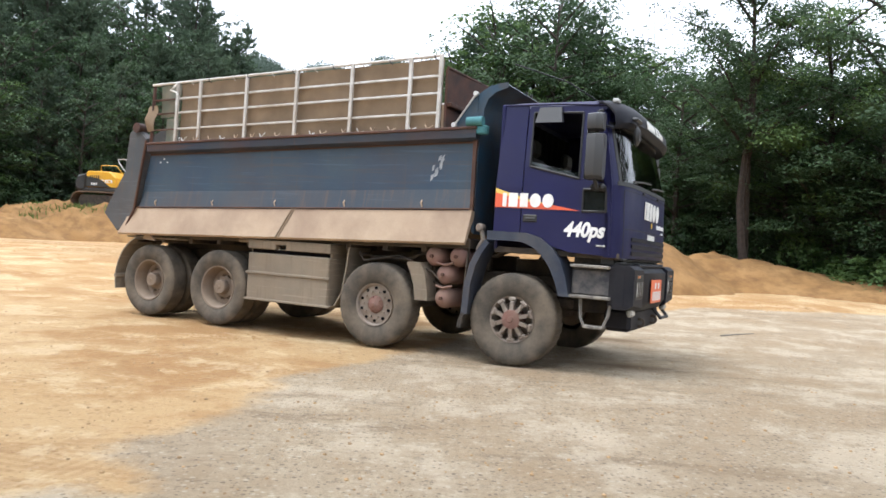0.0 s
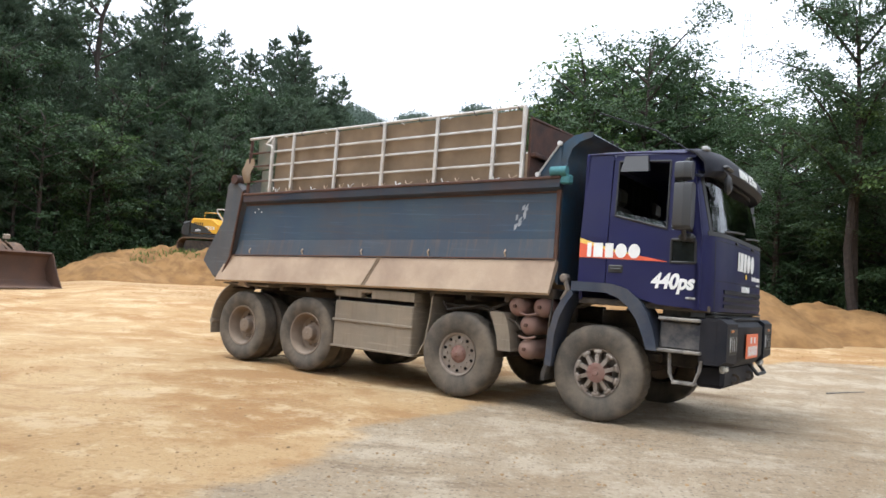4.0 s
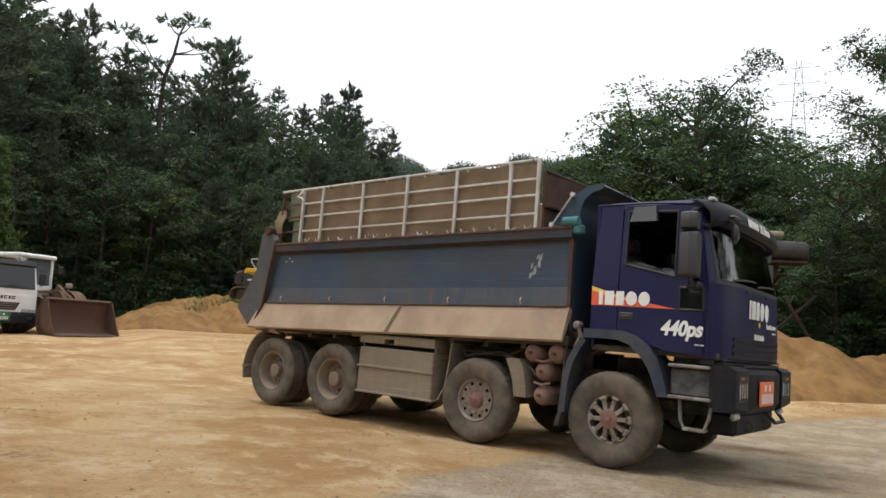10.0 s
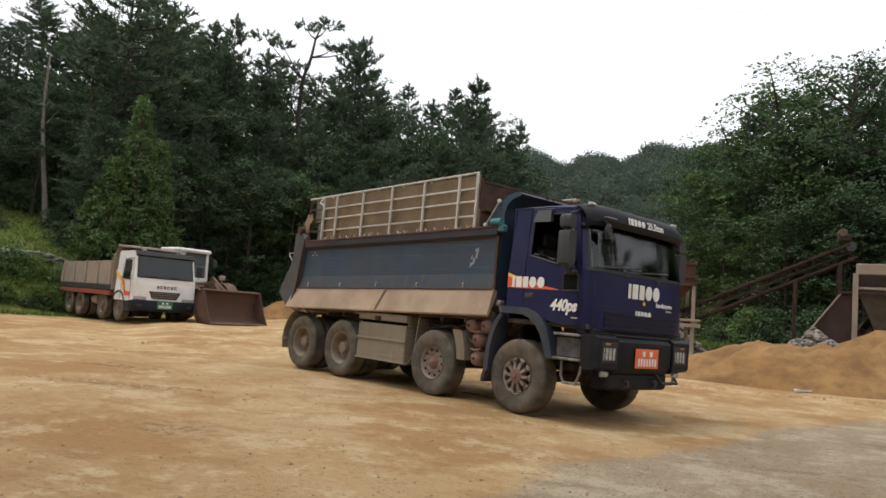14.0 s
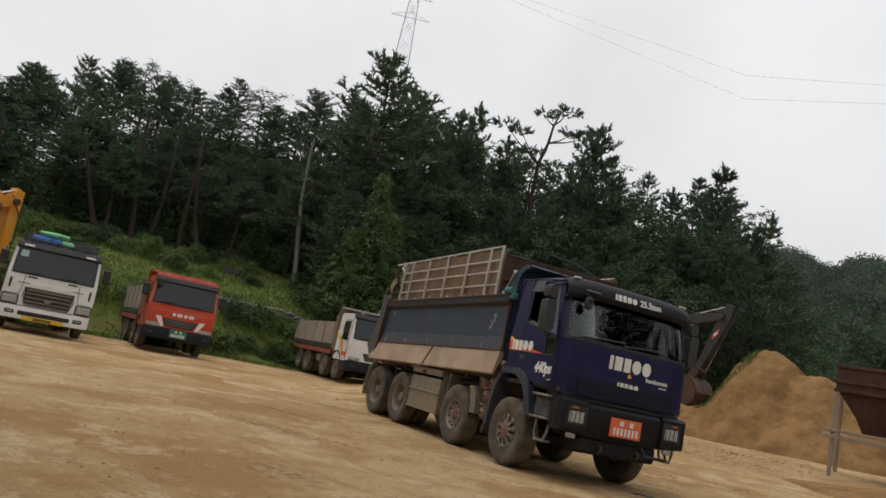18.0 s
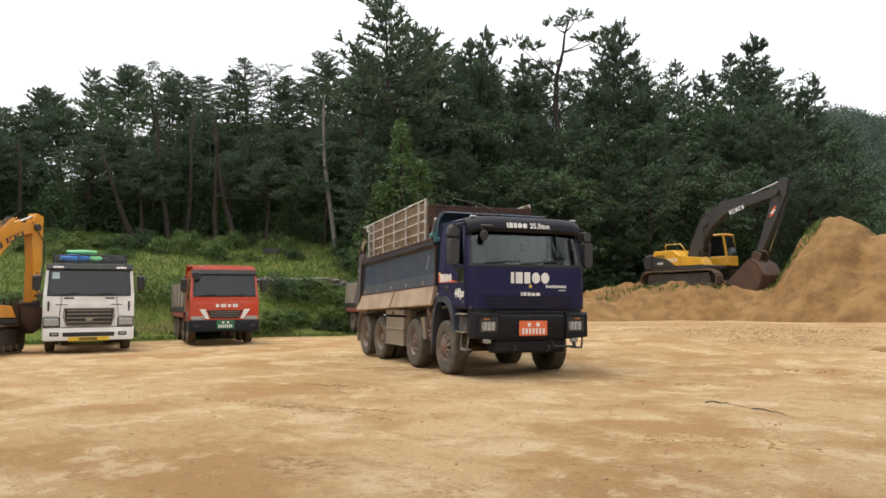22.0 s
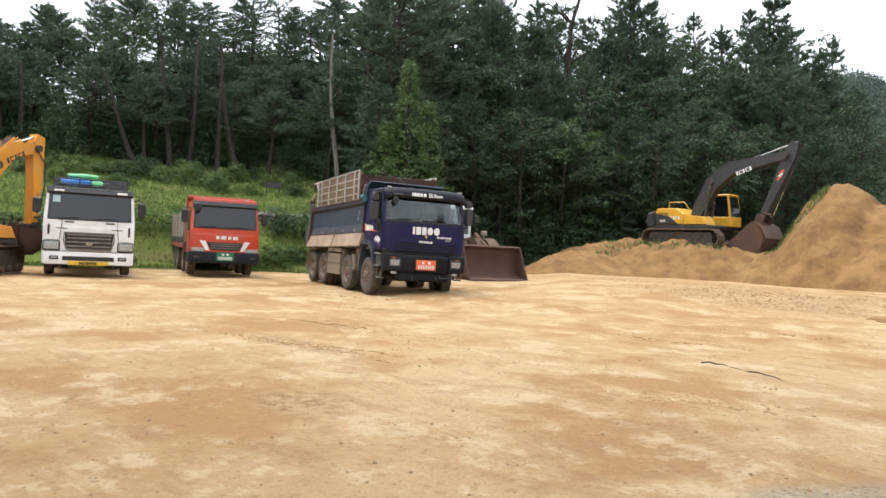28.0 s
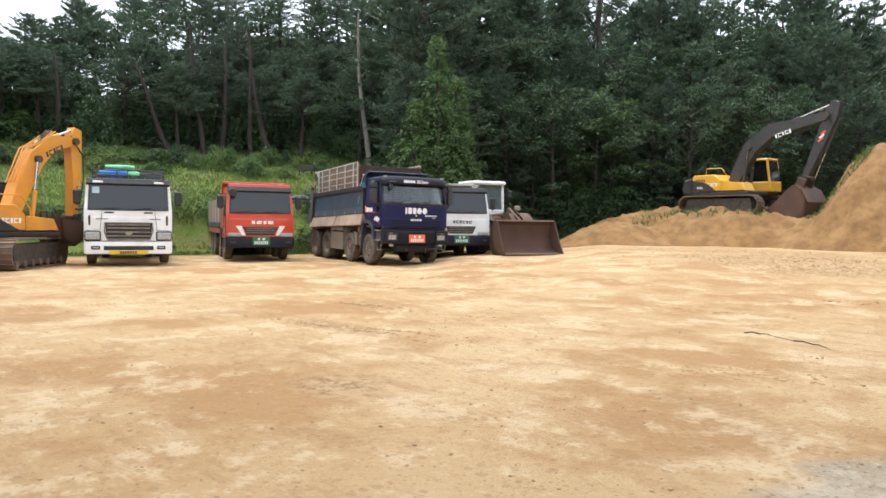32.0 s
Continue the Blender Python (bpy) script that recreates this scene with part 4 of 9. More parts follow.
    part("sleeper_curtain", loft([[(x + 0.012 * math.sin(y * 26), y, z) for y in span(-1.1, 1.1, 44)] + [(x + 0.012 * math.sin(y * 26) - 0.02, y, z) for y in reversed(span(-1.1, 1.1, 44))] for x, z in ((-0.19, 1.5), (-0.19, 2.85))]), M_DARK_SHADE, T)
    for y0, y1 in ((-0.35, -0.1), (0.2, 0.42)):
        part("parcel", box(0.85, 0.99, y0, y1, 2.09, 2.16, 0.02), M_PAPER, T, "pale parcel lying on the dashboard")
    for y0, y1 in ((-0.95, -0.2), (-0.15, 0.6)):
        part("wiper", tube([face(y0, 2.10, 0.035), face((y0 + y1) / 2, 2.13, 0.04), face(y1, 2.15, 0.04)], 0.011, 6), M_BLACK, T)

    # roof visor moulding that wraps round the corners
    def visor(y, k, off=0.0):
        prof = ((0.84, 2.985), (0.98, 2.985), (1.10, 2.95), (1.185, 2.86), (1.205, 2.75), (1.17, 2.70), (1.08, 2.73))
        f = k * (len(prof) - 1)
        i = min(int(f), len(prof) - 2)
        x = prof[i][0] + (prof[i + 1][0] - prof[i][0]) * (f - i)
        z = prof[i][1] + (prof[i + 1][1] - prof[i][1]) * (f - i)
        return (x + (nose(y * 1.02) - 1.23) * smooth_step(0.8, 1.1, x) + off * 0.8, y, z - 0.05 * (abs(y) / 1.2) ** 6 + off * 0.6)
    part("sun_visor", shell(visor, [-1.2, -1.19, -1.17, -1.13, -1.07, -0.98] + span(-0.8, 0.8, 8) + [0.98, 1.07, 1.13, 1.17, 1.19, 1.2], span(0, 1, 12), 0.02), M_NAVY_DARK, T, "dark moulded visor over the windscreen")
    vm = Matrix.Translation((1.206, -0.02, 2.805)) @ Matrix.Rotation(radians(-10), 4, "Y") @ FRONT
    brand(T, "visor_mark", 0.42, 0.095, vm @ Matrix.Translation((-0.24, 0, 0)))
    tv = part("visor_text", text_mesh("visor_text", "25.5ton", 0.135, M_DECAL, 0.004), None, T, "white lettering")
    tv.matrix_basis = vm @ Matrix.Translation((0.24, 0, 0.001))
    for s in (-1, 1):
        part("marker_lamp", box(0.96, 1.03, s * 1.05 - 0.06, s * 1.05 + 0.06, 2.94, 2.985, 0.012), M_LAMP, T)
        if s < 0:
            part("kerb_mirror", moved(lathe([(-0.02, 0.02), (-0.03, 0.05), (0.0, 0.085), (0.03, 0.06), (0.04, 0.02)], 14), Matrix.Translation((1.21, s * 0.93, 2.60)) @ Matrix.Rotation(radians(90), 4, "Z") @ Matrix.Diagonal((1, 1, 1.25, 1))), M_BLACK, T, "round black kerb mirror")
            part("kerb_mirror_arm", join(tube([(1.13, s * 1.0, 2.76), (1.19, s * 0.95, 2.72), (1.20, s * 0.93, 2.62)], 0.014, 6), box(1.14, 1.22, s * 0.86 - 0.13, s * 0.86 + 0.13, 2.755, 2.80, 0.02)), M_MIRROR_SHELL, T)

        # doors and pillars
        def side(x, z, off=0.0):
            return (x, s * (wy(z) + off), z)
        flat = lambda pts, off=0.0: sheet([side(a, b, off) for a, b in pts], 0.03, (0, -s, 0))
        part("rear_quarter", join(flat([(-0.27, 1.40), (0.045, 1.40), (0.045, 2.0), (-0.27, 2.0)]), flat([(-0.27, 2.0), (0.045, 2.0), (0.045, 2.92), (-0.25, 2.92)])), M_NAVY, T, "dark navy rear corner panel")
        door = part("door", join(flat([(0.055, 1.42), (0.30, 1.40), (0.62, 1.31), (1.06, 1.29), (1.06, 1.74), (0.055, 1.74)]), flat([(0.055, 1.74), (0.735, 1.74), (0.735, 2.10), (0.12, 2.23), (0.055, 2.23)]),
                                 flat([(0.735, 1.74), (1.06, 1.74), (1.05, 1.76), (0.75, 1.75)]), flat([(1.005, 1.74), (1.06, 1.74), (1.045, 2.06), (1.0, 2.06)])), M_NAVY, T, "dark navy door with its window wound down")
        part("window_frame", join(flat([(0.735, 1.995), (1.0, 1.995), (1.0, 2.06), (0.735, 2.10)]),
                                 flat([(0.055, 2.22), (0.12, 2.22), (0.115, 2.84), (0.06, 2.84)]), flat([(0.06, 2.83), (0.92, 2.80), (0.86, 2.90), (0.07, 2.91)]), flat([(0.685, 2.10), (0.73, 2.09), (0.73, 2.83), (0.675, 2.83)]), flat([(0.96, 2.06), (1.045, 2.06), (0.92, 2.82), (0.86, 2.82)])), M_NAVY, door)
        part("roof_gutter", tube([side(-0.26, 2.925, 0.0), side(0.4, 2.925, 0.004), side(0.9, 2.90, 0.0)], 0.012, 6), M_NAVY, T)
        part("pillar", shell(lambda y, z, o: face(s * y, z, o), [1.165, 1.19, 1.22, 1.235], span(2.04, 2.92, 5), 0.05), M_NAVY, T)
        part("window_seal", join(*[tube([side(*p, 0.003), side(*q, 0.003)], 0.012, 6) for p, q in (((0.118, 2.235), (0.688, 2.105)), ((0.688, 2.105), (0.68, 2.825)), ((0.68, 2.825), (0.118, 2.835)), ((0.118, 2.835), (0.118, 2.235)))]), M_BLACK, door)
        part("lowered_pane", sheet([side(a, b, -0.015) for a, b in ((0.115, 2.20), (0.69, 2.08), (0.69, 2.17), (0.115, 2.29))], 0.006, (0, s, 0)), M_CABGLASS, door)
        part("quarter_window", sheet([side(a, b, -0.012) for a, b in ((0.73, 2.09), (1.0, 2.05), (0.89, 2.82), (0.73, 2.83))], 0.008, (0, s, 0.06)), M_CABGLASS, door)
        part("low_window", join(sheet([side(a, b, -0.008) for a, b in ((0.735, 1.74), (1.01, 1.74), (1.0, 2.0), (0.735, 2.0))], 0.006, (0, s, 0))), M_GLASS, door)
        part("low_window_seal", join(*[tube([side(*p, 0.002), side(*q, 0.002)], 0.013, 6) for p, q in (((0.745, 1.755), (1.0, 1.757)), ((1.0, 1.757), (0.99, 1.99)), ((0.99, 1.99), (0.745, 1.99)), ((0.745, 1.99), (0.745, 1.755)))]), M_BLACK, door)
        part("door_handle", join(box(0.075, 0.24, *sorted((s * wy(1.6) - s * 0.012, s * wy(1.6) + s * 0.010)), 1.615, 1.70, 0.02), box(0.10, 0.22, *sorted((s * wy(1.6), s * wy(1.6) + s * 0.018)), 1.645, 1.665, 0.006)), M_BLACK, door)
        part("mirror", loft([[(0.80 + a, s * b, z) for a, b in ((0.02, 1.31 + c), (0.10, 1.29 + c), (0.19, 1.33 + c), (0.20, 1.50 - c), (0.12, 1.53 - c), (0.02, 1.50 - c))] for z, c in ((2.08, 0.05), (2.11, 0.01), (2.15, 0.0), (2.50, 0.0), (2.535, 0.01), (2.55, 0.04))]), M_MIRROR_SHELL, T, "dark grey door mirror")
        part("upper_mirror", loft([[(0.79 + a, s * b, z) for a, b in ((0.02, 1.31 + c), (0.10, 1.29 + c), (0.18, 1.33 + c), (0.19, 1.48 - c), (0.12, 1.51 - c), (0.02, 1.48 - c))] for z, c in ((2.58, 0.05), (2.60, 0.01), (2.64, 0.0), (2.72, 0.0), (2.75, 0.01), (2.765, 0.04))]), M_MIRROR_SHELL, T)
        part("mirror_arm", tube([side(0.88, 2.84), (0.90, s * 1.36, 2.80), (0.90, s * 1.40, 2.55)], 0.02, 6), M_BLACK, T)
        part("mirror_arm", tube([side(0.98, 1.98), (0.92, s * 1.36, 2.0), (0.90, s * 1.40, 2.10)], 0.022, 6), M_BLACK, T)
        part("mirror_bracket", box(0.84, 1.0, *sorted((s * 1.235, s * 1.36)), 1.97, 2.05, 0.03), M_BLACK, T)
        part("rain_visor", loft([[(x + dx, s * y, z) for x, y, z in ((0.16, 1.20, 2.72), (0.47, 1.20, 2.72), (0.47, 1.27, 2.71), (0.16, 1.27, 2.71))] for dx in (0,)] + [[(x, s * y, z) for x, y, z in ((0.19, 1.18, 2.88), (0.44, 1.18, 2.88), (0.44, 1.22, 2.885), (0.19, 1.22, 2.885))]]), M_MIRROR_SHELL, T, "grey plastic snorkel cover")
        # wheel arch, mudguard, steps
        lo, hi = sorted((s * 0.92, s * 1.27))
        out = ((-0.33, 1.50), (0.13, 1.495), (0.30, 1.45), (0.44, 1.35), (0.54, 1.22), (0.61, 1.05), (0.665, 0.83))
        inn = ((-0.33, 1.40), (0.08, 1.395), (0.21, 1.35), (0.33, 1.26), (0.43, 1.13), (0.50, 0.98), (0.55, 0.83))
        part("wheel_arch", loft([[(a[0], lo, a[1]), (a[0], hi, a[1]), (b[0], hi, b[1]), (b[0], lo, b[1])] for a, b in zip(out, inn)]), M_ARCH, T, "scuffed blue-grey wheel arch")
        part("arch_liner", arch(0.0, 0.52, 0.80, 35, 120, *sorted((s * 0.75, s * 0.94)), 0.02), M_CHASSIS, T)
        og = ((-0.34, 1.40), (-0.44, 1.28), (-0.52, 1.13), (-0.575, 0.9), (-0.60, 0.53))
        ig = ((-0.30, 1.36), (-0.38, 1.24), (-0.45, 1.09), (-0.50, 0.88), (-0.52, 0.53))
        part("front_mudguard", loft([[(a[0], lo, a[1]), (a[0], hi - 0.02, a[1]), (b[0], hi - 0.02, b[1]), (b[0], lo, b[1])] for a, b in zip(og, ig)]), M_ARCH, T)
        part("mud_flap", loft([[(x - 0.03, lo, z), (x - 0.03, hi, z), (x + 0.02, hi, z), (x + 0.02, lo, z)] for x, z in ((-0.57, 0.54), (-0.60, 0.45), (-0.61, 0.37))]), M_CHASSIS, T)
        part("step_well", join(box(0.66, 1.10, *sorted((s * 0.98, s * 1.20)), 0.85, 1.16, 0.03), box(0.62, 1.12, *sorted((s * 0.9, s * 1.0)), 1.16, 1.30, 0.01)), M_SCUFF, T, "scuffed dark step well")
        for z, x1 in ((1.155, 1.08), (0.83, 1.10)):
            part("step_edge", box(0.66, x1, *sorted((s * 1.19, s * 1.265)), z, z + 0.035, 0.008), M_SCUFF_PALE, T, "worn bright step edge")
        part("lower_step", join(tube([(0.77, s * 1.18, 0.84), (0.79, s * 1.20, 0.62), (0.83, s * 1.20, 0.535), (1.03, s * 1.20, 0.53), (1.08, s * 1.19, 0.66), (1.10, s * 1.17, 0.84)], 0.02, 6), box(0.82, 1.04, *sorted((s * 1.08, s * 1.23)), 0.515, 0.545, 0.006)), M_SCUFF_PALE, T)
        part("door_reflector", box(0.92, 1.02, *sorted((s * wy(1.4), s * wy(1.4) + s * 0.012)), 1.385, 1.405, 0.004), M_LAMP, T)

    # ---- marks on the cab
    def rs(x, z):
        return Matrix.Translation((x, -1.2385, z)) @ RIGHT_SIDE
    part("side_stripe", sheet([(-0.268, -1.2365, 1.77), (0.72, -1.2365, 1.758), (0.42, -1.2365, 1.81), (0.1, -1.2365, 1.845), (-0.268, -1.2365, 1.935)], 0.003, (0, -1, 0)), M_STRIPE_RED, T, "orange-red flash decal")
    part("stripe_edge", sheet([(-0.268, -1.2365, 1.935), (0.1, -1.2365, 1.845), (0.42, -1.2365, 1.81), (0.1, -1.2365, 1.875), (-0.268, -1.2365, 1.985)], 0.003, (0, -1, 0)), M_STRIPE_YELLOW, T)
    brand(T, "side_mark", 0.60, 0.155, rs(0.125, 1.855) @ Matrix.Translation((0, 0, 0.004)))
    letters = text_mesh("power_text", "440ps", 0.215, M_DECAL, 0.008)
    letters.transform(Matrix(((0.86, 0.2, 0, 0), (0, 1, 0, 0), (0, 0, 1, 0), (0, 0, 0, 1))))
    tp = part("power_text", letters, None, T, "white power lettering")
    tp.matrix_basis = rs(0.785, 1.55)

    def fm(y, z, x=1.236):
        return Matrix.Translation((x, y, z)) @ FRONT
    part("panel_joint", join(shell(lambda y, z, o: face(y, z, o + 0.002), [q for q in ys if abs(q) < 1.1], [1.588, 1.598], 0.01), shell(lambda y, z, o: face(y, z, o + 0.002), [q for q in ys if abs(q) < 1.1], [2.0, 2.008], 0.01),
                             *[shell(lambda y, z, o: face(y, z, o + 0.002), [y0, y0 + 0.008], [1.30, 1.6, 2.0], 0.01) for y0 in (-1.1, 1.092)]), M_BLACK, T)
    for z in (1.32, 1.395, 1.47):
        part("grille_slat", shell(lambda y, z_, o: face(y, z_, o + 0.012), span(-0.9, 0.9, 8), [z, z + 0.04], 0.02), M_NAVY_DARK, T)
    brand(T, "front_mark", 0.80, 0.205, fm(0.0, 1.84, 1.227))
    brand(T, "grille_mark", 0.40, 0.085, fm(0.0, 1.53, 1.232))
    part("model_mark", moved(bars([(-0.22 + 0.04 * i, -0.192 + 0.04 * i, -0.03, 0.03 if i in (0, 4) else 0.015) for i in range(11)] + [(0.05 + 0.03 * i, 0.07 + 0.03 * i, -0.085, -0.065) for i in range(5)]), fm(0.55, 1.69, 1.224)), M_DECAL, T)
    part("badge", moved(lathe([(-0.004, 0.032), (0.004, 0.03)], 10), Matrix.Translation((1.232, 0, 1.685)) @ Matrix.Rotation(radians(90), 4, "Z")), M_STRIPE_YELLOW, T)
    for y in (-0.45, 0.35):
        part("wash_nozzle", box(1.205, 1.225, y - 0.05, y + 0.05, 2.01, 2.035, 0.005), M_BLACK, T)
    # ---- bumper: two lamp horns and a sunk middle with a step bar
    part("bumper", join(prism([(0.98, 1.20), (1.24, 1.20), (1.31, 1.13), (1.31, 0.80), (1.24, 0.70), (0.98, 0.72)], -0.70, 0.70, 0.04), box(0.92, 1.22, -0.75, 0.75, 0.47, 0.72, 0.04), box(0.98, 1.27, -0.70, 0.70, 1.19, 1.225, 0.01)), M_NAVY_DARK, T, "heavy dark steel bumper")
    part("upper_grille", join(*[box(1.08, 1.19, -1.12, 1.12, z, z + 0.025, 0.006) for z in (1.215, 1.25)], box(0.95, 1.10, -1.15, 1.15, 1.20, 1.30, 0.01)), M_BLACK, T)
    for s in (-1, 1):
        lamp = part("bumper_horn", loft([[(1.10 + dx, s * (1.20 - c), 1.215 - c), (1.10 + dx, s * (1.20 - c), 0.74 + c), (1.10 + dx, s * 0.70, 0.70 + c), (1.10 + dx, s * 0.70, 1.215 - c)] for dx, c in ((0.02, 0.0), (0.17, 0.01), (0.225, 0.05))]), M_NAVY_DARK, T)
        part("lamp_bezel", box(1.30, 1.329, *sorted((s * 0.71, s * 1.08)), 0.84, 1.12, 0.012), M_BLACK, lamp)
        part("headlamp", box(1.30, 1.338, *sorted((s * 0.75, s * 1.04)), 0.87, 1.045, 0.02), M_LAMP, lamp, "rectangular headlamp")
        for k in range(4):
            part("lamp_guard", box(1.335, 1.347, *sorted((s * (0.77 + 0.08 * k), s * (0.777 + 0.08 * k))), 0.875, 1.04, 0.002), M_CHASSIS, lamp)
        part("indicator", box(1.30, 1.334, *sorted((s * 0.88, s * 1.0)), 1.075, 1.105, 0.006), M_AMBER, lamp)
        part("fog_lamp", box(1.22, 1.285, *sorted((s * 0.82, s * 0.98)), 0.655, 0.735, 0.02), M_LAMP, lamp)
        part("horn_side", box(1.05, 1.25, *sorted((s * 1.15, s * 1.198)), 0.76, 1.20, 0.02), M_NAVY_DARK, lamp)
    part("step_bar", join(tube([(1.22, 0.42, 0.70), (1.32, 0.44, 0.58), (1.32, 0.86, 0.58), (1.22, 0.88, 0.70)], 0.022, 6)), M_BLACK, T)
    for y in (-0.35, 0.35):
        part("tow_eye", moved(lathe([(-0.015, 0.03), (-0.015, 0.06), (0.015, 0.06), (0.015, 0.03), (-0.015, 0.03)], 12, False), Matrix.Translation((1.24, y, 0.56))), M_CHASSIS, T)
    pl = part("number_plate", moved(box(-0.29, 0.29, -0.135, 0.135, 0, 0.012, 0.008), Matrix.Translation((1.325, 0.0, 0.92)) @ FRONT), M_PLATE, T, "orange number plate")
    part("plate_marks", moved(bars([(-0.23 + i * 0.07, -0.19 + i * 0.07, -0.105, 0.0) for i in range(7)] + [(-0.12, -0.05, 0.03, 0.10), (0.06, 0.13, 0.03, 0.10)]), Matrix.Translation((1.338, 0.0, 0.92)) @ FRONT), M_DECAL, pl)
    part("aerial", tube([(0.70, -0.30, 2.99), (0.62, -0.38, 3.10), (0.3, -0.6, 3.30), (-0.25, -0.95, 3.46)], 0.009, 5), M_BLACK, T)
    # ---- bed
    xr, xf = -5.90, -0.60
    bed = lambda g: moved(g, BED)
    for s in (-1, 1):
        y = s * 1.17
        out = lambda a: sorted((y, y + s * a))
        part("bed_side", bed(prism([(xr - 0.20, 1.70), (xf, 1.70), (xf, 2.60), (xr, 2.60)], *sorted((y, y - s * 0.06)), 0.0)), M_BED, T, "worn blue steel bed side")
        part("side_fold", bed(loft([[(x, y + s * 0.002, 1.97), (x2, y + s * 0.05, 1.72), (x2, y - s * 0.02, 1.70), (x, y - s * 0.02, 1.95)] for x, x2 in ((xr - 0.09, xr - 0.16), (xf, xf))])), M_BED_LOW, T)
        part("bed_skirt", bed(loft([[(x0, y + s * 0.045, 1.73), (x1, s * 1.285, 1.345), (x1, s * 1.255, 1.32), (x0, y - s * 0.06, 1.70)] for x0, x1 in ((xr - 0.28, xr - 0.50), (xf + 0.04, xf + 0.0))])), M_SKIRT, T, "flared lower skirt coated with pale sand")
        part("skirt_rust", bed(tube([(xr - 0.25, y + s * 0.052, 1.738), (xf + 0.03, y + s * 0.052, 1.738)], 0.011, 5)), M_RUST, T)
        part("skirt_seam", bed(join(tube([(-3.16, y + s * 0.052, 1.73), (-3.36, s * 1.290, 1.345)], 0.012, 5), tube([(-3.12, y + s * 0.052, 1.73), (-3.32, s * 1.288, 1.345)], 0.007, 5))), M_BOXMETAL, T)
        part("top_rail", bed(loft([[(x, y, 2.52), (x, y + s * 0.075, 2.56), (x, y + s * 0.085, 2.655), (x, y - s * 0.05, 2.66)] for x in (xr - 0.02, xf + 0.04)])), M_RAIL, T, "dark blue top rail streaked with rust")
        part("rail_edge", bed(join(box(xr - 0.02, xf + 0.05, *sorted((y - s * 0.05, y + s * 0.10)), 2.655, 2.69, 0.008), tube([(xr, y + s * 0.01, 2.515), (xf, y + s * 0.01, 2.515)], 0.010, 5))), M_RUST, T, "rusty rail edge")
        for k in range(5):
            x = -5.72 + k * 1.12
            part("tie_hook", bed(tube([(x, y + s * 0.02, 1.84), (x + 0.01, y + s * 0.06, 1.81), (x + 0.015, y + s * 0.04, 1.76)], 0.010, 5)), M_SKIRT, T)
        part("corner_edge", bed(join(prism([(xf + 0.0, 1.72), (xf + 0.04, 1.72), (xf + 0.04, 2.66), (xf - 0.01, 2.66)], *out(0.03), 0.004))), M_RUST, T, "rust-streaked front corner")
        part("rope_roll", bed(join(moved(lathe([(-0.10, 0.02), (-0.10, 0.055), (0.10, 0.055), (0.10, 0.02)], 14), Matrix.Translation((xf + 0.02, s * 1.24, 2.745)) @ Matrix.Rotation(radians(90), 4, "Z")), box(xf + 0.02, xf + 0.16, *sorted((s * 1.14, s * 1.24)), 2.60, 2.70, 0.015))), mat_teal_rope, T, "teal rope wound on the corner post")
        part("rear_post", bed(prism([(-5.95, 2.76), (-6.20, 2.96), (-6.31, 2.87), (-6.37, 2.29), (-6.72, 1.76), (-6.78, 1.63), (-6.50, 1.38), (-6.30, 1.38), (-6.14, 1.68)], *sorted((s * 1.10, s * 1.24)), 0.025)), M_POST, T, "slanted grey rear post")
        part("post_edge", bed(tube([(-5.95, s * 1.245, 2.72), (-6.12, s * 1.245, 1.70), (-6.28, s * 1.245, 1.42)], 0.022, 6)), M_RUST, T)
        part("hinge_knuckle", bed(moved(lathe([(-0.08, 0.02), (-0.08, 0.075), (0.08, 0.075), (0.08, 0.02)], 12), Matrix.Translation((-6.14, s * 1.2, 2.92)))), M_RUST, T)
        # raised side: tarp behind bars, open rusty end bay
        gx0, gx1, gz0, gz1 = -5.90, -1.06, 2.69, 3.55
        yy = s * 1.20
        posts = (-5.38, -4.93, -4.07, -3.21, -2.335, -1.484, -1.075)
        us = span(-5.36, gx1 - 0.01, 60)
        sag = lambda x, z: 0.022 * noise.noise((x * 1.6, z * 2.5, 3.0 + s)) + 0.010 * noise.noise((x * 6, z * 5, 8.0))
        part("side_tarp", bed(shell(lambda x, z, o: (x, yy - s * 0.022 + s * (sag(x, z) - 0.008 + o), z), us, span(gz0 + 0.005, gz1 - 0.02, 10), 0.012)), M_TARP, T, "brown canvas tarp behind bars")
        part("tail_tarp", bed(join(shell(lambda x, z, o: (x, yy - s * (0.05 - 0.02 * math.sin(x * 9 + z * 4) - o), z), span(-5.80, -5.39, 6), span(gz0 + 0.38, gz1 - 0.02, 5), 0.008), shell(lambda x, z, o: (x, yy - s * (0.05 - 0.02 * math.sin(x * 8) - o), z), span(-5.68, -5.39, 5), span(gz0 + 0.02, gz0 + 0.36, 4), 0.008))), mat_tail, T, "murky greenish see-through tarp end")
        part("rag", bed(shell(lambda x, z, o: (x - 0.10 * (z - 2.75) * (z < 3.1), yy + s * (0.04 + 0.03 * math.sin(z * 14 + x * 9) + o), z), span(-5.96, -5.78, 4), span(2.86, 3.24, 6), 0.01)), M_TARP, T, "torn canvas rag on the end post")
        for x in posts:
            part("frame_post", bed(join(box(x - 0.024, x + 0.024, *sorted((yy + s * 0.012, yy + s * 0.045)), gz0 - 0.02, gz1, 0.005), *[box(x - 0.008, x + 0.008, *sorted((yy + s * 0.045, yy + s * 0.052)), z, z + 0.016, 0.002) for z in (2.98, 3.22, 3.42)])), M_ALU, T)
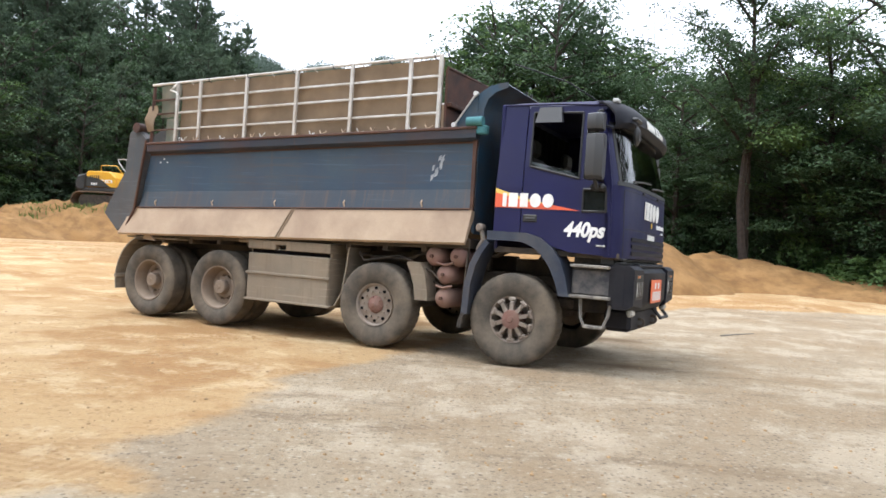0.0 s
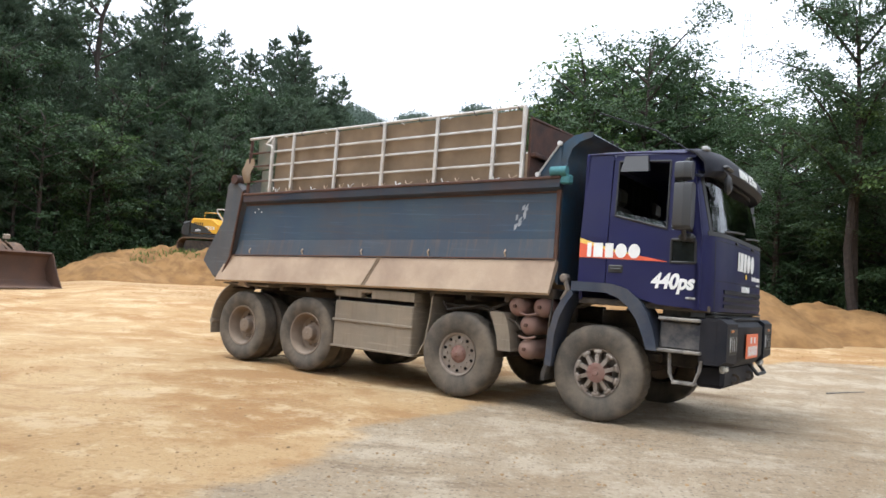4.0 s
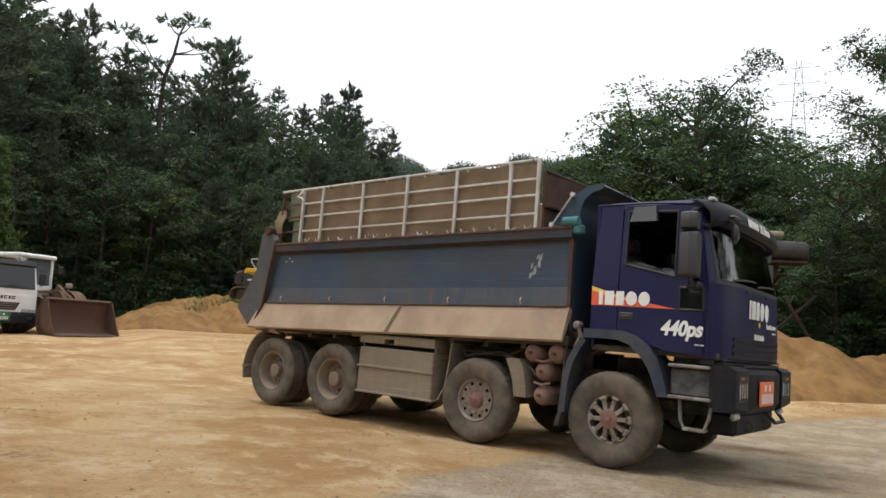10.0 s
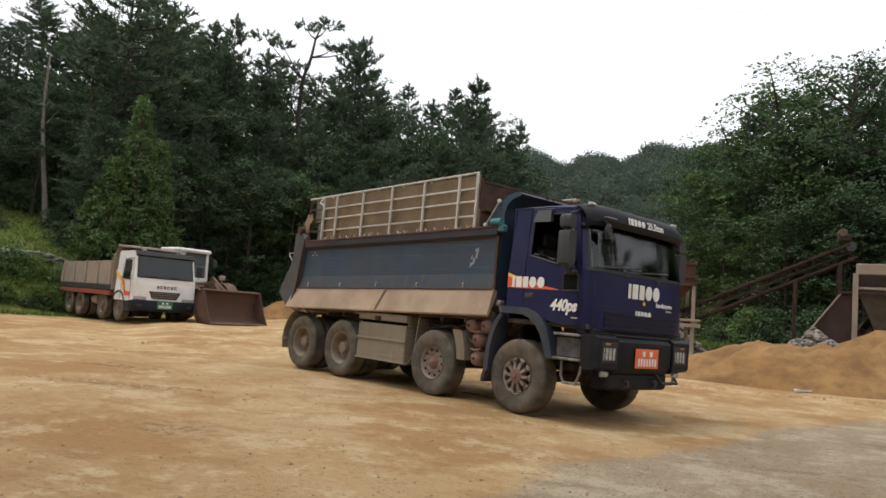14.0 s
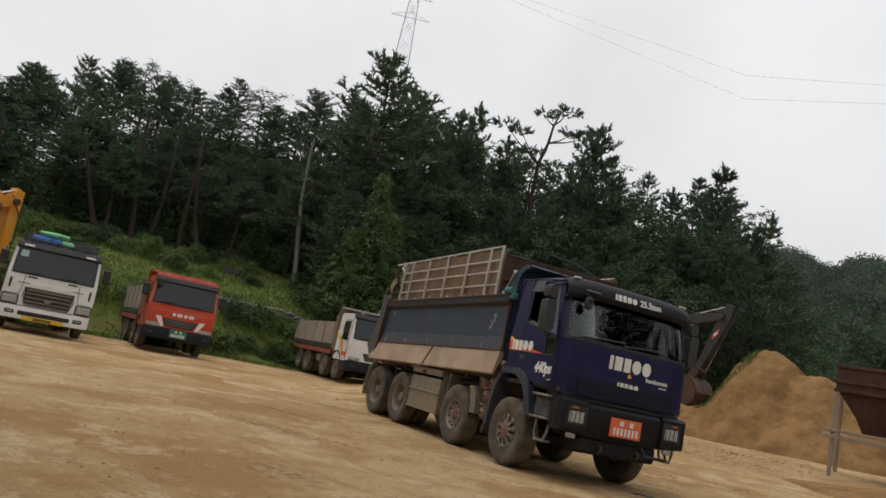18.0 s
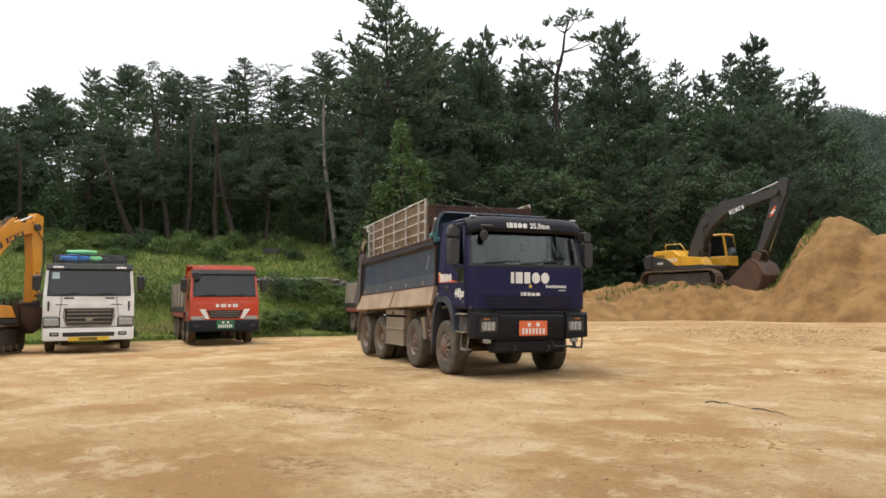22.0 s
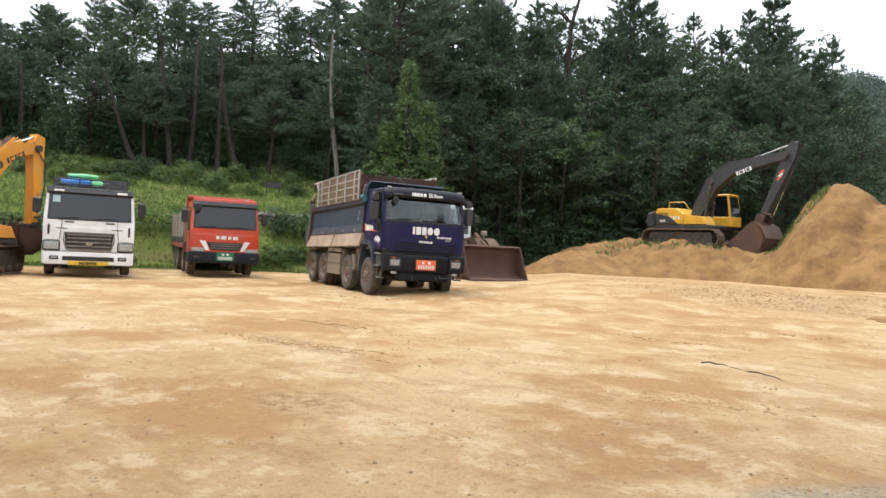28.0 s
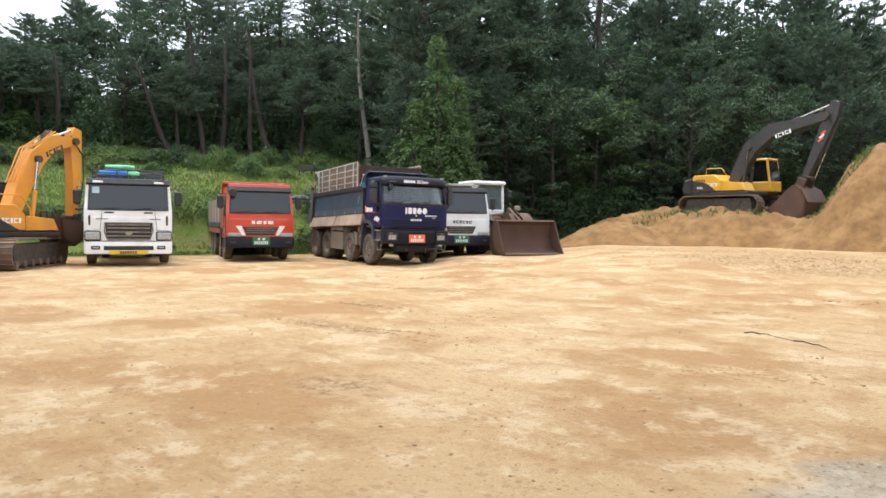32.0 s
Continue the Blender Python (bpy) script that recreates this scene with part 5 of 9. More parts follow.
        for z in (2.875, 3.11, 3.315):
            part("frame_rail", bed(box(-5.38, gx1, *sorted((yy + s * 0.006, yy + s * 0.03)), z - 0.014, z + 0.014, 0.004)), M_ALU, T)
            part("end_rail", bed(box(gx0, -5.40, *sorted((yy, yy + s * 0.02)), z - 0.012, z + 0.012, 0.004)), M_RUST, T)
        part("top_bar", bed(tube([(gx0, yy + s * 0.02, gz1 - 0.005), (gx1, yy + s * 0.02, gz1 + 0.005)], 0.020, 8)), M_ALU, T)
        part("end_upright", bed(tube([(gx0 + 0.0, yy, gz0 - 0.1), (gx0 + 0.02, yy, gz1)], 0.026, 6)), M_RUST, T)
        rn = random.Random(17)
        for k in range(17):
            x = -5.25 + k * 0.25 + rn.uniform(-0.05, 0.05)
            part("lashing", bed(tube([(x, yy + s * 0.03, gz0 + 0.05), (x + 0.05, yy + s * 0.06, gz0 - 0.01), (x + rn.uniform(0.07, 0.13), yy + s * 0.05, gz0 + rn.uniform(0.0, 0.06))], 0.008, 4)), M_ALU if k % 3 == 0 else M_SKIRT, T)
        for k in range(12):
            x = -5.1 + k * 0.36 + rn.uniform(-0.08, 0.08)
            part("top_tie", bed(tube([(x, yy + s * 0.035, gz1 + 0.01), (x + 0.02, yy + s * 0.045, gz1 - 0.03), (x + 0.05, yy + s * 0.03, gz1 - 0.05)], 0.008, 4)), M_BLACK if k % 2 else M_ALU, T)
        part("rope_end", bed(tube([(-5.38, yy + s * 0.05, 3.53), (-5.42, yy + s * 0.07, 3.47), (-5.50, yy + s * 0.06, 3.44), (-5.38, yy + s * 0.06, 3.40), (-5.36, yy + s * 0.05, 3.36)], 0.014, 5)), M_DECAL, T, "knotted pale rope")
        for k in range(3):
            part("chip", bed(box(-5.72 + 0.07 * k, -5.70 + 0.07 * k, *sorted((y, y + s * 0.002)), 2.39 + 0.05 * (k % 2), 2.41 + 0.05 * (k % 2), 0.0005)), M_DECAL, T)
        for k in range(9):
            x, z = -1.10 + 0.02 * rn.uniform(-4, 4), 2.18 + rn.uniform(-0.14, 0.14)
            part("paint_scar", bed(prism([(x, z), (x + rn.uniform(0.02, 0.05), z + 0.02), (x + rn.uniform(0.03, 0.06), z + rn.uniform(0.06, 0.12)), (x + 0.005, z + rn.uniform(0.04, 0.08))], *sorted((y, y + s * 0.002)), 0.0)), M_SCAR, T)
    part("bed_floor", bed(box(xr - 0.3, xf, -1.12, 1.12, 1.28, 1.4)), M_CHASSIS, T)
    part("load", bed(loft([[(xr, -1.1, 1.4), (xf - 0.1, -1.1, 1.4), (xf - 0.1, 1.1, 1.4), (xr, 1.1, 1.4)], [(xr + 0.4, -1.0, 2.2), (xf - 0.4, -1.0, 2.2), (xf - 0.4, 1.0, 2.2), (xr + 0.4, 1.0, 2.2)]])), M_MOUND, T)
    part("headboard", bed(sheet([(-1.02, -1.19, 2.66), (-0.98, 1.19, 2.66), (-0.92, 1.19, 3.42), (-1.03, -1.19, 3.40)], 0.03, (1, 0, 0))), M_RUST, T, "rusty steel headboard extension")
    part("headboard_rib", bed(join(box(-1.0, -0.93, -1.18, 1.18, 2.95, 3.0, 0.008), tube([(-1.0, -1.19, 3.41), (-0.93, 1.19, 3.43)], 0.02, 6))), M_RUST, T)
    part("headboard_rag", bed(join(tube([(-0.90, 0.95, 3.44), (-0.86, 1.05, 3.49), (-0.90, 1.15, 3.45)], 0.03, 6))), M_TARP, T)
    # front wall of the bed, curving forward over the cab
    prof = ((-0.56, 1.45), (-0.56, 2.70), (-0.55, 2.92), (-0.51, 3.04), (-0.43, 3.12), (-0.34, 3.155), (-0.24, 3.165))
    part("cab_canopy", bed(loft([[(x, -1.14, z), (x, 1.14, z), (x - 0.035, 1.14, z + 0.03), (x - 0.035, -1.14, z + 0.03)] for x, z in prof])), M_TEAL, T, "blue steel canopy curving over the cab back")
    for s in (-1, 1):
        part("canopy_cheek", bed(sheet([(-0.60, s * 1.15, 2.60), (-0.52, s * 1.15, 2.62), (-0.52, s * 1.15, 2.90), (-0.47, s * 1.15, 3.02), (-0.38, s * 1.15, 3.09), (-0.24, s * 1.15, 3.13), (-0.24, s * 1.15, 3.19), (-0.45, s * 1.15, 3.17), (-0.60, s * 1.15, 3.08)], 0.02, (0, -s, 0))), M_TEAL, T)
        part("side_wing", bed(sheet([(-0.60, s * 1.155, 2.66), (-0.60, s * 1.155, 3.09), (-0.92, s * 1.155, 2.70), (-0.92, s * 1.155, 2.66)], 0.015, (0, -s, 0))), M_TEAL, T)
        part("brace_rod", bed(join(tube([(-0.90, s * 1.18, 2.70), (-0.60, s * 1.18, 3.10)], 0.012, 5), *[moved(lathe([(-0.02, 0.03), (0.02, 0.03)], 8), Matrix.Translation(p)) for p in ((-0.88, s * 1.18, 2.73), (-0.62, s * 1.18, 3.08))])), M_ALU, T)
    for y in (-0.5, -0.35, 0.1, 0.25, 0.7, 0.8):
        part("canopy_bolt", bed(moved(lathe([(-0.02, 0.018), (0.02, 0.018)], 6), Matrix.Translation((-0.26, y, 3.20)) @ Matrix.Rotation(radians(90), 4, "X"))), M_BLACK, T)
    part("tailgate", bed(join(prism([(-6.0, 2.60), (-6.12, 2.62), (-6.40, 1.60), (-6.30, 1.42), (-6.15, 1.45)], -1.10, 1.10, 0.02), prism([(-6.40, 2.0), (-6.68, 1.72), (-6.70, 1.62), (-6.46, 1.36), (-6.3, 1.5)], -1.1, 1.1, 0.03))), M_POST, T, "grey-blue tailgate with a protruding lip")
    part("tail_cable", tube([(-6.45, -1.15, 2.10), (-6.58, -1.18, 2.24), (-6.62, -1.18, 2.30), (-6.48, -1.18, 2.31), (-6.36, -1.2, 2.28)], 0.010, 5), M_ALU, T)
    # ---- things hung on the chassis
    bx0, bx1 = -3.88, -2.53
    box_ = part("tool_box", join(box(bx0, bx1, -1.20, -0.62, 0.42, 1.045, 0.015), box(bx0, bx1, -1.14, -0.62, 1.04, 1.11, 0.01)), M_LOCKER, T, "dusty steel side locker")
    part("locker_band", box(bx0 - 0.02, bx1 + 0.02, -1.217, -1.19, 0.76, 0.795, 0.006), M_LOCKER, box_)
    part("locker_foot", box(bx0 - 0.02, bx1 + 0.04, -1.22, -0.62, 0.405, 0.435, 0.006), M_LOCKER, box_)
    part("locker_lid", join(box(bx0 - 0.01, -3.42, -1.205, -0.62, 1.10, 1.225, 0.01), box(-3.24, bx1 + 0.01, -1.205, -0.62, 1.10, 1.225, 0.01), box(-3.43, -3.23, -1.205, -0.62, 1.17, 1.225, 0.006)), M_LOCKER, box_)
    # black strip painted in as the shade under the lid
    part("locker_gap_shade", box(bx0 + 0.03, bx1 - 0.03, -1.145, -1.13, 1.05, 1.10, 0.004), M_DARK_SHADE, box_)
    part("splash_plate", loft([[(bx1 + dx, -1.16, z), (bx1 + dx, -0.66, z), (bx1 + dx - 0.02, -0.66, z), (bx1 + dx - 0.02, -1.16, z)] for dx, z in ((0.27, 1.20), (0.25, 0.95), (0.20, 0.62), (0.10, 0.45), (0.02, 0.43))]), M_LOCKER, T)
    part("rail_end", tube([(-4.12, -1.12, 1.20), (-3.9, -1.12, 1.20)], 0.03, 8), M_BOXMETAL, T)
    for x, z in ((-1.06, 1.165), (-0.74, 1.175), (-0.90, 0.955), (-0.905, 0.675)):
        tk = part("air_tank", moved(lathe([(-0.44, 0.0), (-0.44, 0.03), (-0.425, 0.07), (-0.40, 0.10), (-0.36, 0.117), (0.34, 0.117), (0.42, 0.02)], 20), Matrix.Translation((x, -0.74, z))), M_TANK, T, "dusty red air tank")
        part("tank_plug", moved(lathe([(-0.02, 0.012), (-0.02, 0.022), (0.02, 0.022)], 8), Matrix.Translation((x, -1.19, z))), M_RUST, tk)
    for z in (0.80, 1.07):
        part("tank_strap", tube([(-1.0, -1.16, z + 0.02), (-0.9, -1.17, z), (-0.78, -1.16, z + 0.03)], 0.015, 5), M_TANK, T)
    for line in (tube([(-1.3, -0.9, 1.2), (-1.5, -1.0, 1.1), (-2.3, -0.9, 1.12)], 0.02, 5), tube([(-1.1, -0.95, 1.1), (-1.2, -1.0, 0.9), (-1.0, -1.0, 0.8)], 0.015, 5), tube([(-2.2, -1.0, 1.15), (-2.1, -1.05, 1.05), (-1.6, -1.0, 1.14), (-1.3, -1.05, 1.05)], 0.016, 5),
                       tube([(-1.22, -1.1, 1.02), (-1.05, -1.16, 0.98), (-0.98, -1.15, 0.9)], 0.012, 5), tube([(-0.62, -1.1, 1.3), (-0.62, -1.15, 1.0), (-0.66, -1.1, 0.7)], 0.014, 5)):
        part("hose", line, M_CHASSIS, T)
    part("coupling", join(tube([(-0.50, -1.12, 1.28), (-0.42, -1.15, 1.40), (-0.46, -1.15, 1.52)], 0.03, 6), moved(lathe([(-0.05, 0.03), (-0.03, 0.05), (0.05, 0.05)], 10), Matrix.Translation((-0.47, -1.15, 1.53)))), M_RIM_GREY, T)
    part("guard_plate", loft([[(x0, -1.20, z), (x1, -1.20, z), (x1, -0.95, z), (x0, -0.95, z)] for x0, x1, z in ((-1.25, -1.08, 0.63), (-1.28, -1.10, 0.80), (-1.34, -1.14, 0.97), (-1.39, -1.19, 1.06), (-1.37, -1.21, 1.08))]), M_LOCKER, T, "sandy steel mudguard plate")
    for s in (-1, 1):
        part("rear_mudguard", join(arch(AXLES[3], 0.52, 0.68, 115, 195, *sorted((s * 1.22, s * 0.62)), 0.02), box(-6.52, -6.44, *sorted((s * 1.22, s * 0.9)), 0.50, 0.58, 0.02)), M_LOCKER, T)
        part("mudguard_stay", box(-6.35, -5.3, *sorted((s * 0.62, s * 1.15)), 1.13, 1.16, 0.01), M_LOCKER, T)
        part("torn_guard", loft([[(-5.98, s * 1.17, 1.12), (-5.72, s * 1.17, 1.10), (-5.72, s * 1.13, 1.10), (-5.98, s * 1.13, 1.12)], [(-5.93, s * 1.17, 1.22), (-5.88, s * 1.17, 1.21), (-5.88, s * 1.13, 1.21), (-5.93, s * 1.13, 1.22)]]), M_SKIRT, T)
    for x in np.arange(-6.2, -0.7, 0.55):
        part("cross_member", bed(box(x, x + 0.08, -1.12, 1.12, 1.22, 1.36, 0.01)), M_CHASSIS, T)
    for y in (-0.5, 0.4):
        part("bed_runner", box(-6.2, -0.6, y, y + 0.1, 1.02, 1.22), M_CHASSIS, T)
    spoked, front, rear = wheel_meshes(0.52, 0.31, "spoked"), wheel_meshes(0.52, 0.31, "front"), wheel_meshes(0.52, 0.29, "rear")
    wheels = []
    for i, x in enumerate(AXLES):
        for s in (-1, 1):
            y = s * (1.06 if i < 2 else 1.05)
            wheels.append((add_wheel((spoked, front, rear, rear)[i], T, x, y, 0.52, i > 1), x, y))
    return T, wheels


def streaked(name, c1, c2, rust, along_x, amount, rough=0.55):
    """Painted steel with long soft streaks, scratches and rust runs."""
    m = mat(name, c1, c2, rough=rough, scale=2.0, bump=0.06, dirt=rust, dirt_amount=amount * 0.6, dirt_scale=1.1)
    n, l = m.node_tree.nodes, m.node_tree.links
    b = n["Principled BSDF"]
    src = b.inputs["Base Color"].links[0].from_socket
    tc = n.new("ShaderNodeTexCoord")
    for stretch, lo, hi, col, k in (((0.35, 1, 7.0) if along_x else (6.0, 1, 0.5), 0.54, 0.70, rust, amount), ((5.0, 1, 0.35), 0.60, 0.72, rust, amount * 0.8), ((0.5, 1, 14.0), 0.58, 0.66, tuple(min(v * 1.9, 1) for v in c2), 0.35)):
        mp = n.new("ShaderNodeMapping")
        mp.inputs["Scale"].default_value = stretch
        l.new(tc.outputs["Object"], mp.inputs["Vector"])
        q = n.new("ShaderNodeTexNoise")
        q.inputs["Scale"].default_value, q.inputs["Detail"].default_value, q.inputs["Roughness"].default_value = 2.3, 7, 0.6
        l.new(mp.outputs["Vector"], q.inputs["Vector"])
        r = n.new("ShaderNodeMapRange")
        r.inputs["From Min"].default_value, r.inputs["From Max"].default_value, r.inputs["To Max"].default_value = lo, hi, k
        l.new(q.outputs["Fac"], r.inputs["Value"])
        mx = n.new("ShaderNodeMix")
        mx.data_type = "RGBA"
        mx.inputs["B"].default_value = (*col, 1)
        l.new(src, mx.inputs["A"])
        l.new(r.outputs["Result"], mx.inputs["Factor"])
        src = mx.outputs["Result"]
    l.new(src, b.inputs["Base Color"])
    return m


def clear_glass(name, tint, ior):
    """Tinted clear glass: see-through, with a mirror-like gloss that grows towards grazing."""
    m = bpy.data.materials.new(name)
    m.use_nodes = True
    n, l = m.node_tree.nodes, m.node_tree.links
    n.remove(n["Principled BSDF"])
    t = n.new("ShaderNodeBsdfTransparent")
    t.inputs["Color"].default_value = (*tint, 1)
    g = n.new("ShaderNodeBsdfGlossy")
    g.inputs["Roughness"].default_value = 0.03
    f = n.new("ShaderNodeFresnel")
    f.inputs["IOR"].default_value = ior
    ms = n.new("ShaderNodeMixShader")
    l.new(f.outputs["Fac"], ms.inputs["Fac"])
    l.new(t.outputs["BSDF"], ms.inputs[1])
    l.new(g.outputs["BSDF"], ms.inputs[2])
    l.new(ms.outputs["Shader"], n["Material Output"].inputs["Surface"])
    return m


M_CABGLASS = clear_glass("tinted_cab_glass", (0.62, 0.68, 0.66), 1.6)
M_BED = streaked("worn_blue_steel", (0.020, 0.043, 0.078), (0.032, 0.056, 0.082), (0.075, 0.052, 0.040), True, 0.45)
M_BED_LOW = streaked("dull_blue_grey_steel", (0.022, 0.036, 0.056), (0.034, 0.046, 0.060), (0.10, 0.066, 0.046), False, 0.55)
M_RAIL = streaked("dark_blue_rail_steel", (0.014, 0.024, 0.046), (0.026, 0.036, 0.052), (0.095, 0.045, 0.026), True, 0.7)
M_POST = streaked("grey_blue_steel", (0.040, 0.050, 0.060), (0.062, 0.066, 0.070), (0.10, 0.065, 0.045), False, 0.5, 0.7)
M_LOCKER = streaked("dusty_locker_steel", (0.235, 0.190, 0.135), (0.180, 0.150, 0.112), (0.110, 0.082, 0.058), False, 0.5, 0.8)
M_ARCH = mat("blue_grey_arch_plastic", (0.016, 0.023, 0.042), (0.030, 0.038, 0.056), rough=0.6, scale=4, bump=0.06, dirt=(0.105, 0.088, 0.072), dirt_amount=0.45, dirt_scale=2.2)
M_SCUFF = mat("scuffed_dark_steel", (0.014, 0.016, 0.024), (0.024, 0.027, 0.034), rough=0.6, scale=5, bump=0.2, dirt=(0.19, 0.165, 0.14), dirt_amount=0.55, dirt_scale=5.0)
M_SCUFF_PALE = mat("worn_bright_steel", (0.25, 0.225, 0.19), (0.12, 0.11, 0.10), rough=0.65, scale=9, bump=0.2, dirt=(0.08, 0.07, 0.06), dirt_amount=0.6, dirt_scale=6.0)
M_SCAR = mat("scraped_bare_steel", (0.30, 0.32, 0.34), (0.20, 0.22, 0.24), rough=0.6, scale=9)
mat_teal_rope = mat("teal_rope", (0.0656, 0.2132, 0.2296), (0.041, 0.1312, 0.1476), rough=0.8, bump=0.3)
mat_tail = mat("murky_green_sheet", (0.1148, 0.1312, 0.0984), (0.1804, 0.1558, 0.1148), rough=0.4)
TIPPER, TIPPER_WHEELS = tipper()


# ---- the parked trucks ----
def lorry(name, label, at, paint, h=2.66, w=2.40, axles=(0.0, -1.7, -4.3, -5.6), style="white_cargo"):
    """A forward-control lorry, its front axle's ground point at the origin, front towards +x."""
    T = thing(name, label, "truck", at, group="parked trucks")
    hw = w / 2
    outline = [(-0.45, 0.80), (-0.45, h - 0.1), (-0.35, h), (0.95, h), (1.08, h - 0.06), (1.27, 1.70), (1.33, 1.50), (1.33, 0.80)]
    side = lambda s, k=1.0: [(x, s * (hw - 0.06 * smooth_step(1.6, h, z)) * k, z) for x, z in outline]
    mid = lambda s: [(x + (0.04 if 3 < i else 0), y, z + (0.02 if 1 < i < 5 else 0)) for i, (x, y, z) in enumerate(side(s, 0.86))]
    part("cab", loft([side(1), mid(1), mid(-1), side(-1)]), paint, T, "painted forward-control cab")
    sx0, sz0, sx1, sz1 = 1.335, 1.70, 1.165, h - 0.20

    def on(y, s, off):
        return (sx0 + (sx1 - sx0) * s + 0.98 * off, y, sz0 + (sz1 - sz0) * s + 0.2 * off)
    part("screen_seal", sheet([on(a, b, 0) for a, b in ((-hw + 0.1, -0.03), (hw - 0.1, -0.03), (hw - 0.13, 1.03), (-hw + 0.13, 1.03))], 0.012, (0.98, 0, 0.2)), M_BLACK, T)
    part("windscreen", sheet([on(a, b, 0.014) for a, b in ((-hw + 0.15, 0.02), (hw - 0.15, 0.02), (hw - 0.18, 0.98), (-hw + 0.18, 0.98))], 0.008, (0.98, 0, 0.2)), M_WINDSCREEN, T, "windscreen reflecting trees and sky")
    for y0, y1 in ((-0.9, -0.3), (0.0, 0.65)):
        part("wiper", tube([on(y0, 0.0, 0.04), on(y1, 0.08, 0.045)], 0.014, 5), M_BLACK, T)
    part("sun_visor", prism([(0.98, h + 0.02), (1.16, h), (1.24, h - 0.14), (1.17, h - 0.20), (0.98, h - 0.04)], -hw + 0.06, hw - 0.06, 0.02), M_BLACK, T, "black visor band")
    for s in (-1, 1):
        part("side_window", sheet([(a, s * (hw - 0.06 * smooth_step(1.6, h, b) + 0.002), b) for a, b in ((0.25, 1.62), (0.95, 1.58), (0.90, h - 0.32), (0.25, h - 0.3))], 0.008, (0, s, 0.06)), M_GLASS, T)
        part("door_joint", join(*[tube([(p[0], s * hw, p[1]), (q[0], s * (hw - 0.05 * (q[1] > 2)), q[1])], 0.008, 5) for p, q in (((0.12, 0.85), (0.12, h - 0.2)), ((1.05, 0.85), (1.05, 1.7)))]), M_BLACK, T)
        part("mirror", box(1.12, 1.26, *sorted((s * (hw + 0.08), s * (hw + 0.30))), 1.85, 2.30, 0.04), M_BLACK, T, "black door mirror")
        part("mirror_arm", tube([(1.05, s * (hw - 0.04), 2.36), (1.18, s * (hw + 0.18), 2.38), (1.18, s * (hw + 0.18), 1.8)], 0.016, 5), M_BLACK, T)
        part("wheel_arch", arch(0.0, 0.50, 0.66, -5, 185, *sorted((s * (hw - 0.28), s * (hw + 0.02))), 0.05), M_BLACK if style != "white_cargo" else paint, T)
        part("step", join(box(0.62, 1.2, *sorted((s * (hw - 0.2), s * (hw + 0.01))), 0.42, 0.80, 0.03)), M_BLACK if style != "white_cargo" else paint, T)
    fm = lambda y, z, x=1.378: Matrix.Translation((x, y, z)) @ FRONT
    if style == "white_cargo":
        part("front_panel", prism([(1.25, 0.72), (1.37, 0.72), (1.38, 1.2), (1.36, 1.66), (1.25, 1.68)], -hw + 0.05, hw - 0.05, 0.03), paint, T)
        part("grille", join(loft([[(1.365, y * k, z) for y, z in ((-0.62, 0.80), (0.62, 0.80), (0.68, 1.30), (-0.68, 1.30))] for k in (1.0,)] + [[(1.40, y, z) for y, z in ((-0.60, 0.82), (0.60, 0.82), (0.66, 1.28), (-0.66, 1.28))]])), M_BLACK, T, "black grille")
        for z in (0.90, 1.02, 1.14, 1.24):
            part("grille_slat", box(1.40, 1.425, -0.60, 0.60, z - 0.02, z + 0.02, 0.006), M_RIM_GREY, T)
        part("badge", moved(lathe([(-0.012, 0.02), (-0.012, 0.10), (0.012, 0.10), (0.012, 0.02)], 20), Matrix.Translation((1.435, 0, 0.98)) @ Matrix.Diagonal((1, 1, 0.6, 1)) @ Matrix.Rotation(radians(90), 4, "Z")), M_CHROME, T)
        part("bumper", join(prism([(1.15, 0.74), (1.40, 0.74), (1.44, 0.62), (1.42, 0.36), (1.15, 0.34)], -hw, hw, 0.05)), paint, T, "white bumper")
        part("bumper_grille", box(1.42, 1.446, -0.70, 0.70, 0.47, 0.60, 0.02), M_BLACK, T)
        pl = part("number_plate", moved(box(-0.55, 0.55, -0.06, 0.06, 0, 0.012, 0.004), fm(0, 0.40, 1.437)), M_PLATE_YELLOW, T, "yellow number plate")
        part("plate_marks", moved(bars([(-0.25 + 0.07 * i, -0.2 + 0.07 * i, -0.04, 0.04) for i in range(7)]), fm(0, 0.40, 1.451)), M_BLACK, pl)
        for s in (-1, 1):
            part("headlamp", box(1.36, 1.43, *sorted((s * 0.80, s * (hw - 0.03))), 0.78, 1.02, 0.04), M_LAMP, T, "large clear headlamp")
            part("lamp_surround", box(1.355, 1.405, *sorted((s * 0.77, s * (hw - 0.01))), 0.755, 1.045, 0.03), M_DKGREY, T)
            part("fog_lamp", box(1.40, 1.456, *sorted((s * 0.82, s * 1.02)), 0.51, 0.59, 0.03), M_LAMP, T)
            part("fog_surround", box(1.40, 1.449, *sorted((s * 0.79, s * 1.05)), 0.485, 0.615, 0.03), M_BLACK, T)
            part("panel_joint", tube([(1.385, s * 0.74, 1.66), (1.395, s * 0.80, 1.08), (1.385, s * (hw - 0.04), 1.06)], 0.008, 5), M_DKGREY, T)
            part("roof_lamp", box(1.19, 1.245, *sorted((s * 0.72, s * 1.0)), h - 0.13, h - 0.07, 0.012), M_DECAL, T)
            part("air_inlet", box(1.36, 1.385, *sorted((s * 1.06, s * 1.12)), 1.22, 1.52, 0.02), M_BLACK, T)
            part("brow_mark", moved(bars([(-0.16, 0.16, -0.015, 0.015)]), fm(s * 0.75, 1.42)), M_RIM_GREY, T)
